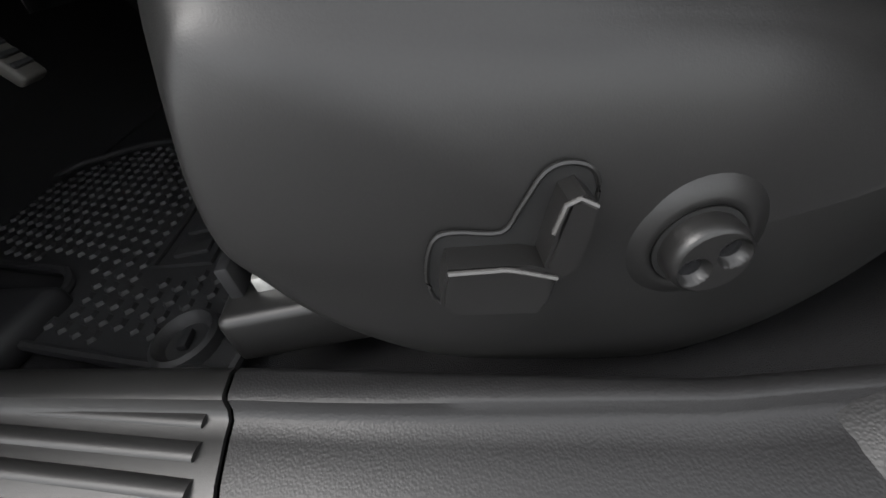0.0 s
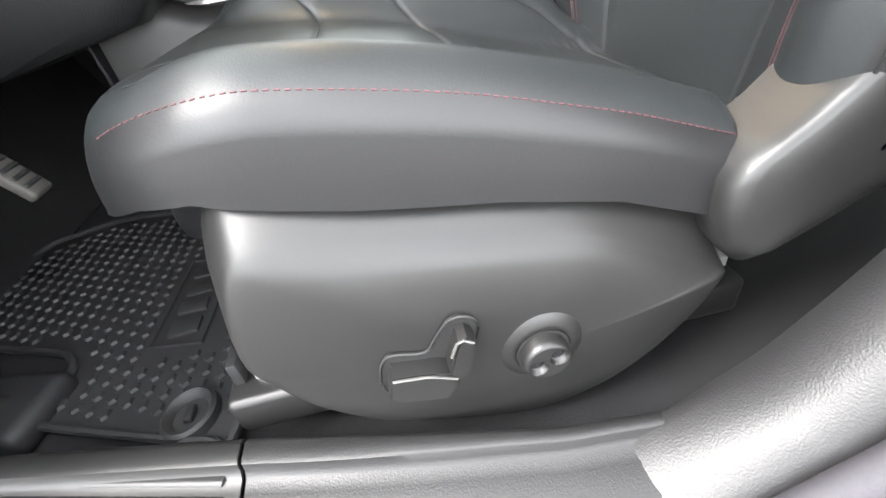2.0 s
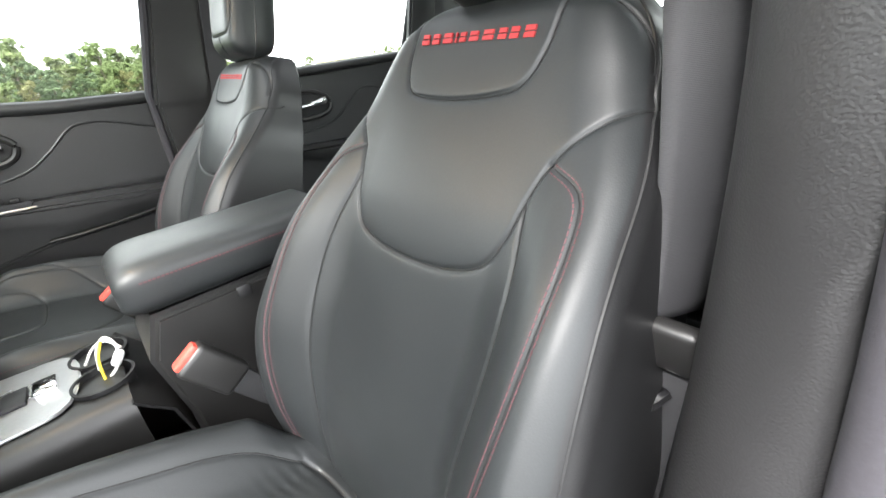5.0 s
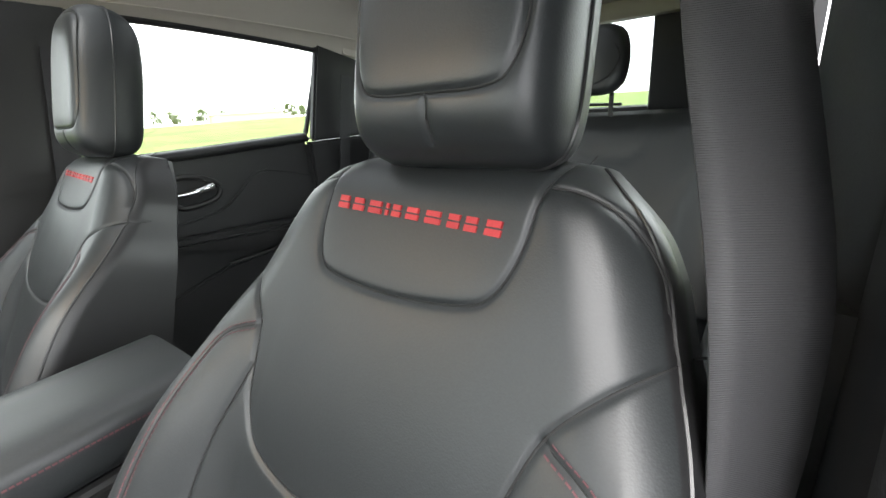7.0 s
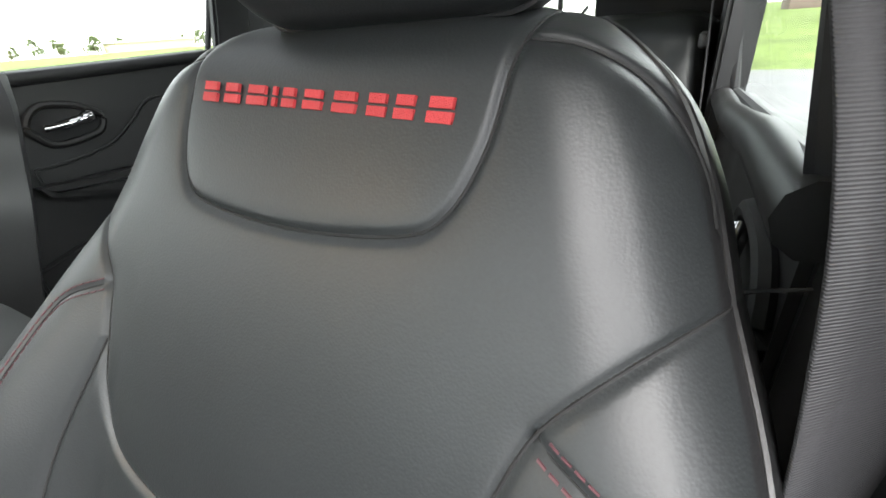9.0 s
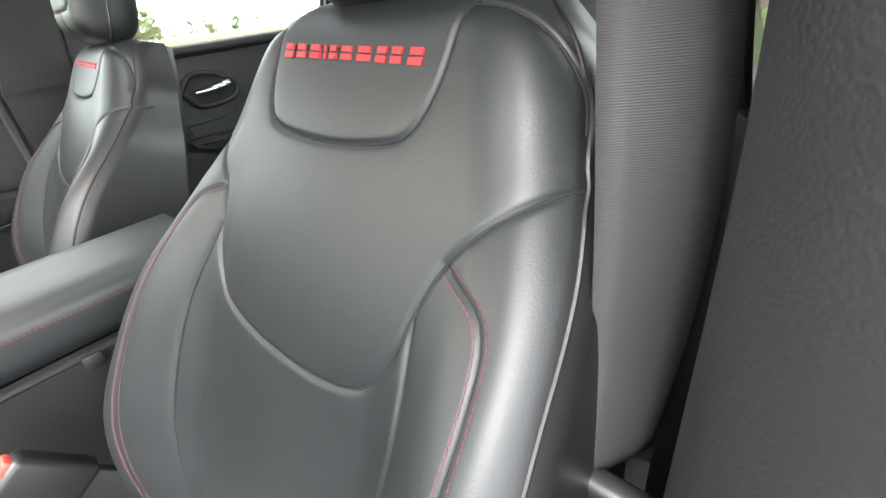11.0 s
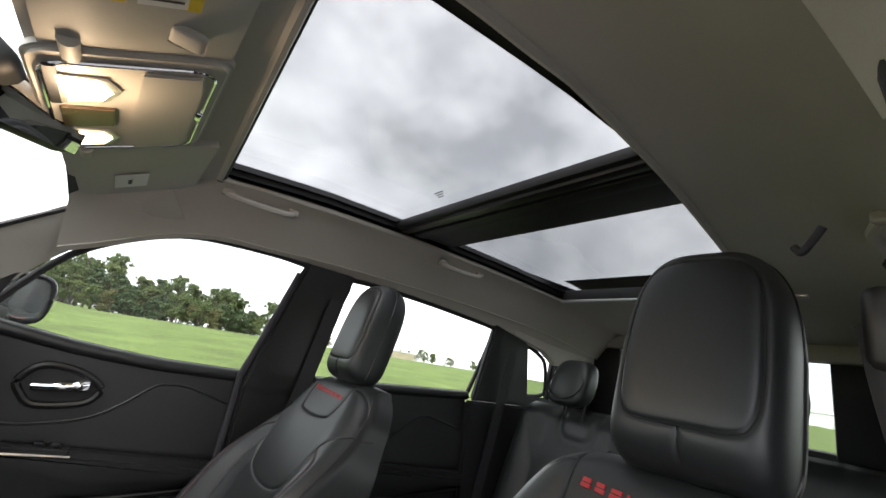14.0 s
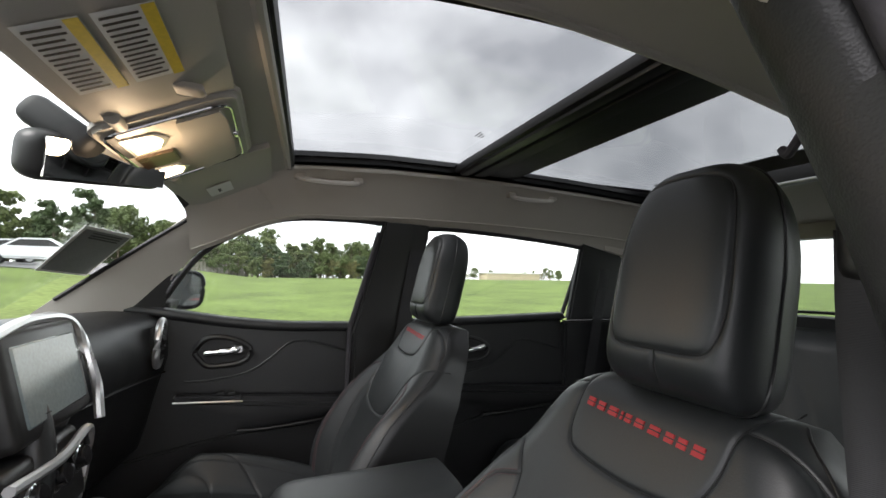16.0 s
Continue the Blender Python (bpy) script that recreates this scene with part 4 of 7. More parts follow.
pillar = thing("pillar_b", "grained black plastic pillar trim beside the driver's seat", "pillar trim", kind="structure")
ZSPLIT = 0.78
for nm, t0, t1, mat in (("lower_trim", 0.0, ZSPLIT, PLASTIC_GRAINED), ("upper_trim", ZSPLIT, 1.0, PLASTIC_GRAINED)):
    rows = []
    for t in np.linspace(t0, t1, 40):
        a, c = edge_at(E_IN, t), edge_at(E_OUT, t)
        out = (c - a).cross(Vector((0, 0, 1))).normalized()
        if out.x > 0:
            out = -out
        row = [a + Vector((0.05, -0.03, 0))]
        for q in np.linspace(0, 1, 9):
            row.append(a.lerp(c, q) + out * 0.022 * math.sin(math.pi * q) ** 0.7)
        row.append(c + Vector((0.02, -0.006, 0)))
        rows.append(row)
    part(nm, sheet(rows, 0.003), mat, pillar, angle=70)
rows = []
for k in np.linspace(0, 1, 12):
    a = edge_at(E_IN, 0.985).lerp(Vector((0.335, -0.560, 1.650)), k) + Vector((0, 0, 0.010 * math.sin(math.pi * k)))
    c = edge_at(E_OUT, 0.97).lerp(Vector((0.300, -0.627, 1.605)), k)
    rows.append([a.lerp(c, q) + Vector((-0.010, 0, -0.012)) * math.sin(math.pi * q) for q in np.linspace(-0.06, 1, 10)])
part("pillar_head", sheet(rows, 0.003), HEADLINER_PLASTIC, pillar, "beige head of the pillar trim", angle=70)
part("inner_trim", prism([(x, -0.664, z) for x, z in ((0.42, 0.50), (0.66, 0.50), (0.655, 1.16), (0.635, 1.20), (0.60, 1.53), (0.50, 1.54), (0.50, 1.25), (0.46, 0.95), (0.42, 0.80))], (0, -0.02, 0), 0.004), PLASTIC_DARK, pillar)
part("rear_return", sheet([[(0.585, -0.672, z), (0.625, -0.664, z), (0.645, -0.640, z), (0.655, -0.632, z)] for z in (0.50, 0.9, 1.2, 1.4, 1.56)], 0.004), PLASTIC_DARK, pillar)
part("outer_shell", prism([(x, -0.735, z) for x, z in ((0.40, 0.45), (0.70, 0.45), (0.70, 1.20), (0.62, 1.50), (0.44, 1.50), (0.44, 1.1))], (0, -0.01, 0)), PAINT, pillar)
seal_pts = [edge_at(E_OUT, t) + Vector((0.000, -0.012, 0)) for t in np.linspace(0.0, 1.0, 50)]
seal_pts += smoothed([seal_pts[-1], Vector((0.30, -0.652, 1.560)), Vector((0.12, -0.656, 1.540)), Vector((-0.02, -0.668, 1.475)), Vector((-0.30, -0.70, 1.25))], 6)[1:]
alone("door_seal", tube(seal_pts, 0.013, 10), SEAL, "soft grey rubber seal round the door opening", "door seal", kind="structure")

# painted pillar with latch striker and labels
jamb = thing("door_jamb", "dark brown painted door pillar", "door pillar", kind="structure")
rows = []
for t in np.linspace(0.0, 1.0, 40):
    c = edge_at(E_OUT, t)
    k = 1.0 - 0.78 * float(step(np.array(t), 0.55, 0.85))
    rows.append([c + Vector((0.000, -0.016, 0)), c + Vector((0.010, -0.016 - 0.008 * k, 0)), c + Vector((0.018, -0.016 - 0.036 * k, 0)), c + Vector((0.028, -0.016 - 0.069 * k, 0)), c + Vector((0.055, -0.016 - 0.099 * k, 0)), c + Vector((0.16, -0.016 - 0.109 * k, 0))])
part("jamb_panel", sheet(rows, 0.003), PAINT, jamb, angle=70)
SX, SY, SZ = 0.370, -0.758, 0.750
st = thing("latch_striker", "pale zinc door latch striker bolted to the pillar", "latch striker", loc=(SX, SY, SZ))
st.rotation_euler = (radians(0), radians(-8), radians(-18))
part("striker_plate", prism([(0, y, z) for y, z in ((-0.026, -0.030), (0.020, -0.036), (0.030, -0.018), (0.030, 0.020), (0.018, 0.036), (-0.022, 0.030))], (-0.006, 0, 0), 0.0015), STEEL, st)
part("striker_loop", tube(smoothed([(-0.004, -0.016, -0.010), (-0.030, -0.016, -0.008), (-0.038, -0.004, -0.002), (-0.032, 0.010, 0.004), (-0.004, 0.012, 0.006)], 6), 0.0052, 10), STEEL, st)
for yy, zz in ((0.008, 0.022), (0.002, -0.024)):
    part("bolt", cyl((-0.005, yy, zz), (-0.011, yy, zz), 0.008, 0.007, 6), STEEL, st)
    part("bolt_socket", cyl((-0.0105, yy, zz), (-0.0118, yy, zz), 0.004, seg=6), SEAM, st)
lab = thing("tyre_label", "white tyre pressure label with yellow band on the pillar", "label", loc=(0.402, -0.783, 0.885))
lab.rotation_euler = (radians(0), radians(-8), radians(-18))
part("label_sheet", box(0, 0, 0, 0.0012, 0.085, 0.13, 0.0), PAPER, lab)
part("label_band", box(-0.001, 0.034, 0.0, 0.0012, 0.014, 0.13), YELLOW, lab)
for k in range(6):
    part("print_bar", box(-0.001, -0.008 + 0.004 * (k % 2), 0.045 - 0.018 * k, 0.001, 0.050, 0.004), INK, lab)
part("print_disc", cyl((-0.0002, -0.030, -0.052), (-0.0016, -0.030, -0.052), 0.008, seg=20), INK, lab)

# driver's seat belt
belt = thing("seat_belt", "black woven seat belt hanging beside the driver's seat", "seat belt")
def belt_rows(pts, w, tw):
    rows = []
    for p, a in zip(pts, tw):
        d = Vector((math.sin(a), math.cos(a), 0)) * w / 2
        rows.append([p - d, p - d * 0.5, p, p + d * 0.5, p + d])
    return rows
bp = smoothed([(0.590, -0.578, 1.42), (0.555, -0.595, 1.33), (0.515, -0.618, 1.23), (0.506, -0.625, 1.16), (0.500, -0.627, 1.09), (0.484, -0.628, 1.03)], 7)
part("webbing", sheet(belt_rows(bp, 0.050, np.linspace(-0.1, -1.1, len(bp))), 0.0015), WEBBING, belt, angle=180)
part("tongue", box(0.474, -0.627, 1.012, 0.016, 0.055, 0.045, 0.006, 3, pose(0, 0, 0, 0, -12, 0)), PLASTIC, belt, "black plastic latch tongue")
part("anchor_loop", tube(smoothed([(0.468, -0.617, 1.02), (0.450, -0.612, 1.000), (0.446, -0.616, 0.972), (0.460, -0.624, 0.958), (0.480, -0.632, 0.962)], 6), 0.0055, 8), PLASTIC_GLOSS, belt)
part("lower_strap", box(0.484, -0.634, 0.87, 0.006, 0.048, 0.22, 0.002), WEBBING, belt)
part("anchor_bolt", cyl((0.478, -0.626, 0.885), (0.468, -0.624, 0.885), 0.006, seg=6), STEEL, belt)
part("height_adjuster", box(0.592, -0.575, 1.415, 0.05, 0.03, 0.075, 0.012, 3), PLASTIC, belt, "shoulder height adjuster")
alone("coat_hook", tube(smoothed([(0.59, -0.538, 1.515), (0.59, -0.528, 1.50), (0.592, -0.520, 1.492), (0.595, -0.514, 1.499)], 5), 0.004, 8), SEAL, "small grey coat hook under the roof lining", "hook")


# ---------------------------------------------------------------- roof
SR = dict(x0=0.205, x1=0.695, x2=0.925, x3=1.535, y=0.500, near=0.310)   # front pane x0-x1, rear pane x2-x3
ROOF = [(-0.14, 1.545), (-0.05, 1.578), (0.02, 1.610), (0.10, 1.650), (0.19, 1.683), (0.40, 1.698), (0.80, 1.702), (1.20, 1.690), (1.55, 1.668), (2.10, 1.59)]


def roof_z(x, y):
    """Underside of the roof lining; it falls away beside the sunroof."""
    start, span = (0.505, 0.140) if y > 0 else (0.40, 0.24)
    return float(table(np.array([x]), ROOF)[0]) - 0.122 * max(0.0, (abs(y) - start) / span) ** 1.6


def glass_z(x):
    """Height of the sunroof panes."""
    return linear(x, [(0.0, 1.715), (0.20, 1.735), (0.45, 1.752), (0.80, 1.752), (1.20, 1.738), (1.60, 1.712)])


def roof_bar(x0, x1, y, w, h, dz):
    """A bar along the roof that follows its curve."""
    rows = []
    for x in np.linspace(x0, x1, 18):
        z = glass_z(x) + dz
        rows.append([(x, y - w / 2, z - h / 2), (x, y - w / 2, z + h / 2), (x, y + w / 2, z + h / 2), (x, y + w / 2, z - h / 2)])
    b = sheet(rows, closed_u=True)
    b.verts.ensure_lookup_table()
    b.faces.new([b.verts[i] for i in range(4)])
    b.faces.new([b.verts[len(b.verts) - 4 + i] for i in range(4)])
    return b


NEAR_EDGE = [(0.0, 0.336), (0.45, 0.336), (0.75, 0.305), (1.40, 0.215), (2.1, 0.205)]


def front_edge(y):
    """Where the sunroof opening begins; its front edge runs a little aslant."""
    return linear(y, [(-0.34, 0.150), (0.52, 0.207)])


rb = bmesh.new()
rb = joined(rb, sheet([[(x, -y, roof_z(x, -y)) for y in np.linspace(linear(x, NEAR_EDGE), 0.645, 20)] for x in np.linspace(-0.062, 2.05, 70)]))
rb = joined(rb, sheet([[(x, y, roof_z(x, y)) for y in np.linspace(0.513, 0.645, 16)] for x in np.linspace(-0.062, 2.05, 70)]))
rb = joined(rb, sheet([[(-0.062 + (front_edge(y) + 0.050) * q, y, roof_z(-0.062 + (front_edge(y) + 0.050) * q, y)) for y in np.linspace(-0.336, 0.513, 26)] for q in np.linspace(0, 1, 16)]))
rb = joined(rb, sheet([[(x, y, roof_z(x, y)) for y in np.linspace(-linear(x, NEAR_EDGE), 0.513, 26)] for x in np.linspace(1.55, 2.05, 20)]))
bmesh.ops.remove_doubles(rb, verts=rb.verts, dist=0.0015)
tagged(part("ceiling", rb, HEADLINER, angle=180), "beige fabric roof lining with sunroof opening", "ceiling", kind="structure")
# rounded lip of the lining round the opening
lip = [(front_edge(-0.336) - 0.012, -0.336), (front_edge(0.513) - 0.012, 0.513), (1.55, 0.513)] + [(x, -linear(x, NEAR_EDGE)) for x in (1.55, 1.40, 0.75, 0.45)]
lp = []
for (ax, ay), (bx, by) in zip(lip, lip[1:] + lip[:1]):
    for q in np.linspace(0.02, 0.98, 20):
        x, y = ax + (bx - ax) * q, ay + (by - ay) * q
        lp.append((x, y, roof_z(x, y) + 0.003))
tagged(part("trim", tube(lp, 0.009, 8, True), HEADLINER_PLASTIC), "beige rolled edge of the sunroof opening", "trim", kind="structure")
ro = bmesh.new()
for s, yi, yo, xa, xb in ((-1, 0.34, 0.655, -0.07, 0.40), (-1, 0.34, 0.56, 0.40, 2.15), (1, 0.53, 0.74, -0.07, 2.15)):
    ro = joined(ro, sheet([[(x, s * y, 1.768 - 0.16 * max(0, (y - 0.42) / 0.32) ** 1.8 - 0.16 * max(0, (0.15 - x) / 0.35)) for y in np.linspace(yi, yo, 10)] for x in np.linspace(xa, xb, 20)]))
ro = joined(ro, sheet([[(x, y, 1.768 - 0.16 * max(0, (0.15 - x) / 0.35)) for y in np.linspace(-0.34, 0.53, 8)] for x in np.linspace(-0.07, 0.13, 6)]))
ro = joined(ro, sheet([[(x, y, 1.768 - 0.12 * max(0, (x - 1.5) / 0.65) ** 2) for y in np.linspace(-0.34, 0.53, 8)] for x in np.linspace(1.58, 2.15, 8)]))
ro = joined(ro, sheet([[(x, -0.647, roof_z(x, 0.645) + 0.004), (x, -0.655, 1.768 - 0.095 - 0.16 * max(0, (0.15 - x) / 0.35))] for x in np.linspace(-0.06, 0.40, 8)]))
ro = joined(ro, sheet([[(x, -0.645, roof_z(x, 0.645) + 0.004), (x, -0.60, roof_z(x, 0.645) + 0.07), (x, -0.56, 1.768 - 0.16 * (0.14 / 0.32) ** 1.8)] for x in np.linspace(0.40, 2.05, 20)]))
tagged(part("roof_skin", ro, PAINT), "dark brown painted steel roof", "roof", kind="structure")

for name, x0, x1 in (("window_1", SR["x0"], SR["x1"]), ("window_2", SR["x2"], SR["x3"])):
    w = thing(name, "tinted glass sunroof panel", "sunroof", kind="structure")
    part("pane", sheet([[(x, y, glass_z(x)) for y in (-SR["near"] - 0.03, SR["y"] + 0.03)] for x in np.linspace(x0 - (0.10 if name == "window_1" else 0.04), x1 + 0.04, 14)], 0.005), GLASS_ROOF if name == "window_1" else GLASS_ROOF_REAR, w)
mark = new("glass_stamp")
mark.parent = bpy.data.objects["window_1"]
for k in range(3):
    part("print_bar", box(0.635 + 0.010 * k, 0.20 + 0.008 * k, glass_z(0.64) - 0.007, 0.003, 0.036 - 0.007 * k, 0.0006), INK, mark)
fr = thing("sunroof_frame", "black plastic sunroof frame with wide crossbar", "sunroof frame", kind="structure")
RX0, RX1, RYC, RYW = SR["x0"] - 0.06, SR["x3"] + 0.03, (SR["y"] - SR["near"]) / 2, SR["y"] + SR["near"]
for s, ye in ((-1, SR["near"]), (1, SR["y"])):
    part("side_rail", roof_bar(RX0, RX1, s * (ye + 0.014), 0.036, 0.038, -0.022), PLASTIC_DARK, fr)
    part("glide_rail", roof_bar(RX0, RX1, s * (ye - 0.010), 0.020, 0.014, -0.012), PLASTIC_GLOSS, fr)
    part("drain_channel", roof_bar(RX0, RX1, s * (ye - 0.001), 0.006, 0.008, -0.037), PLASTIC, fr)
part("front_rail", prism([(front_edge(y) + d, y, glass_z(0.15) - 0.049) for y, d in ((-0.34, -0.022), (0.52, -0.022), (0.52, 0.002), (-0.34, 0.002))], (0, 0, 0.046), 0.005), PLASTIC_DARK, fr)
part("crossbar", box((SR["x1"] + SR["x2"]) / 2, RYC, glass_z(0.8) - 0.020, SR["x2"] - SR["x1"], RYW, 0.026, 0.008), PLASTIC_DARK, fr)
part("crossbar_lip", box(SR["x1"] + 0.030, RYC, glass_z(0.8) - 0.034, 0.030, RYW - 0.02, 0.016, 0.005), PLASTIC, fr)
part("crossbar_step", box(SR["x1"] + 0.085, RYC, glass_z(0.8) - 0.034, 0.045, RYW - 0.02, 0.012, 0.004), PLASTIC_DARK, fr)
part("rear_rail", box(SR["x3"] + 0.010, RYC, glass_z(SR["x3"]) - 0.028, 0.030, RYW, 0.044, 0.006), PLASTIC_DARK, fr)
part("blind_roller", cyl((SR["x3"] + 0.005, -SR["near"], glass_z(SR["x3"]) - 0.050), (SR["x3"] + 0.005, SR["y"], glass_z(SR["x3"]) - 0.050), 0.010, seg=14), SILVER, fr, "pale roller bar of the sunblind")


def visor(y0, y1, tilt_label, near):
    """A folded sun visor lying under the front of the lining."""
    v = thing("sun_visor", tilt_label, "sun visor", "sun visors")
    xs, ys = np.linspace(-0.048, 0.108 if near else 0.150, 8), np.linspace(y0, y1, 10)
    rows = [[(x, y, roof_z(x, max(-0.5, min(y, 0.5))) - 0.013 - (0.006 if 0 < i < 7 and 0 < j < 9 else 0)) for j, y in enumerate(ys)] for i, x in enumerate(xs)]
    part("visor_pad", sheet(rows, -0.018), HEADLINER_PLASTIC, v, angle=60)
    xm, ym = 0.035, (y0 + y1) / 2
    zq = lambda x, y: roof_z(x, max(-0.5, min(y, 0.5))) - 0.0225
    if near:
        for xa, xb in ((-0.026, 0.016), (0.023, 0.067)):
            lab = new("warning_label")
            lab.parent = v
            strip = lambda x0, x1, y0, y1, d: [(x, y, zq(x, y) - d) for x, y in ((x0, y0), (x1, y0), (x1, y1), (x0, y1))]
            part("label_sheet", prism(strip(xa, xb, -0.345, -0.215, 0.001), (0, 0, -0.0006)), PAPER, lab)
            part("label_band", prism(strip(xb - 0.010, xb, -0.345, -0.215, 0.0022), (0, 0, -0.0006)), YELLOW, lab)
            for r in range(13):
                ya = -0.338 + 0.0092 * r
                part("print_bar", prism(strip(xa + 0.004, xb - 0.013 - 0.004 * (r % 3 == 2), ya, ya + 0.003, 0.0022), (0, 0, -0.0005)), INK, lab)
        part("clip_pocket", box(0.062, y1 - 0.055, zq(0.062, y1 - 0.05) - 0.001, 0.036, 0.034, 0.008, 0.007, 3), HEADLINER_PLASTIC, v)
    else:
        q = [(x, y, zq(x, y) - 0.001) for x, y in ((0.01, ym - 0.05), (0.06, ym - 0.05), (0.06, ym + 0.05), (0.01, ym + 0.05))]
        part("label_sheet", prism(q, (0, 0, -0.0006)), PAPER, v)
        for r in range(3):
            q = [(x, y, zq(x, y) - 0.0022) for x, y in ((0.03, ym - 0.012 + 0.012 * r), (0.036, ym - 0.012 + 0.012 * r), (0.036, ym - 0.006 + 0.012 * r), (0.03, ym - 0.006 + 0.012 * r))]
            part("print_bar", prism(q, (0, 0, -0.0005)), INK, v)
    ye = y1 if near else y0
    part("pivot_clip", cyl((-0.025, ye - 0.02 if near else ye + 0.02, zq(-0.025, ye) + 0.006), (-0.025, ye + 0.012 if near else ye - 0.012, zq(-0.025, ye) + 0.006), 0.009), HEADLINER_PLASTIC, v)
    return v


visor(-0.56, -0.108, "beige sun visor with white and yellow warning labels", True)
visor(0.225, 0.62, "beige sun visor with a small white label", False)

# overhead console with two map lamps and spectacle box
oc = thing("overhead_console", "beige overhead console with lit map lamps", "overhead console")


def oc_pt(x, y, h=0.0):
    return Vector((x, y, roof_z(x, 0.1) - 0.012 - h))


def oc_outline(x0, x1, y0, y1, h):
    """A rounded plate that follows the slope of the lining."""
    pts = []
    cor = 0.025
    for cx, cy, a0 in ((x1 - cor, y1 - cor, 0), (x0 + cor, y1 - cor, 90), (x0 + cor, y0 + cor, 180), (x1 - cor, y0 + cor, 270)):
        for a in np.linspace(a0, a0 + 90, 6):
            pts.append(oc_pt(cx + cor * math.cos(radians(a)), cy + cor * math.sin(radians(a)), h))
    return pts


OX0, OX1, OY0, OY1 = -0.048, 0.100, -0.090, 0.190
part("console_base", prism(oc_outline(OX0 - 0.014, OX1 + 0.014, OY0 - 0.02, OY1 + 0.02, -0.012), (0, 0, -0.020), 0.006, seg=3), HEADLINER_PLASTIC, oc)
part("console_face", prism(oc_outline(OX0, OX1, OY0, OY1, 0.006), (0, 0, -0.006), 0.002), HEADLINER_PLASTIC, oc)
part("chrome_ring", tube(oc_outline(OX0, OX1, OY0, OY1, 0.0115), 0.0024, 8, True), CHROME, oc, "thin bright ring round the console")
for k, (yc, wy, mat) in enumerate(((-0.030, 0.075, DOME), (0.135, 0.075, DOME_DIM))):
    lamp = new("map_lamp")
    lamp.parent = oc
    lens = [oc_pt(x, y, 0.012) for x, y in ((OX0 + 0.012, yc - wy / 2), (OX0 + 0.052, yc - wy / 2 + 0.006), (OX0 + 0.064, yc), (OX0 + 0.052, yc + wy / 2 - 0.006), (OX0 + 0.012, yc + wy / 2))]
    part("reflector", prism([p + Vector((0, 0, -0.0005)) for p in lens], (0, 0, -0.003), 0.001), SILVER, lamp)
    core = [p.lerp(sum(lens, Vector()) / 5, 0.28) + Vector((0, 0, -0.004)) for p in lens]
    part("lens", prism(core, (0, 0, -0.0016), 0.0006), mat, lamp, "glowing warm lamp lens")
part("switch_bank", prism([oc_pt(x, y, 0.012) for x, y in ((OX0 + 0.01, 0.018), (OX0 + 0.06, 0.024), (OX0 + 0.06, 0.082), (OX0 + 0.01, 0.088))], (0, 0, -0.005), 0.002), material("brown_smoked_plastic", (0.055, 0.035, 0.022), 0.3), oc, "smoked brown switch bank")
part("sensor_strip", prism([oc_pt(x, y, 0.012) for x, y in ((OX0 + 0.004, -0.088), (OX0 + 0.014, -0.088), (OX0 + 0.014, 0.01), (OX0 + 0.004, 0.01))], (0, 0, -0.004), 0.001), PLASTIC_DARK, oc)
gl = [oc_pt(x, y, 0.0115) for x, y in ((OX0 + 0.080, OY0 + 0.008), (OX1 - 0.012, OY0 + 0.012), (OX1 - 0.006, OY0 + 0.05), (OX1 - 0.006, OY1 - 0.05), (OX1 - 0.012, OY1 - 0.012), (OX0 + 0.080, OY1 - 0.008), (OX0 + 0.072, 0.05))]
part("spectacle_lid", prism(gl, (0, 0, -0.005), 0.002), HEADLINER_PLASTIC, oc, "smooth beige spectacle box lid")
part("lid_catch", box(OX1 - 0.003, 0.05, roof_z(OX1, 0.1) - 0.026, 0.010, 0.032, 0.008, 0.003), CHROME, oc)
lamp_data = bpy.data.lights.new("map_lamp_light", "POINT")
lamp_data.energy, lamp_data.color, lamp_data.shadow_soft_size = 0.22, (1.0, 0.74, 0.45), 0.02
new("map_lamp_light", lamp_data).location = oc_pt(OX0 + 0.035, -0.03, 0.045)

for y, x in ((0.545, 0.31), (0.545, 1.02), (-0.535, 1.02)):
    gh = thing("grab_handle", "beige folding grab handle on the roof lining", "grab handle", "grab handles")
    s = 1 if y > 0 else -1
    z = roof_z(x, y)
    part("grip", tube(smoothed([(x - 0.085, y, z - 0.012), (x - 0.06, y - s * 0.012, z - 0.020), (x, y - s * 0.014, z - 0.022), (x + 0.06, y - s * 0.012, z - 0.020), (x + 0.085, y, z - 0.012)], 5), 0.009, 8), HEADLINER_PLASTIC, gh)
    for d in (-0.085, 0.085):
        part("hinge_block", box(x + d, y + s * 0.004, z - 0.007, 0.030, 0.026, 0.02, 0.006, 3), HEADLINER_PLASTIC, gh)

# ---------------------------------------------------------------- far side: pillars, glass, doors
def bridge(name, A, B, mat, n=18, bulge=0.012, toward=(0, -1, 0), thick=0.003, parent=None):
    """A padded trim between two edge lines."""
    PA, PB = smoothed(A, 6), smoothed(B, 6)
    k = min(len(PA), len(PB))
    rows = []
    for i in range(k):
        a, c = PA[round(i * (len(PA) - 1) / (k - 1))], PB[round(i * (len(PB) - 1) / (k - 1))]
        rows.append([a.lerp(c, q) + Vector(toward) * bulge * math.sin(math.pi * q) for q in np.linspace(0, 1, 8)])
    return part(name, sheet(rows, thick), mat, parent, angle=70)


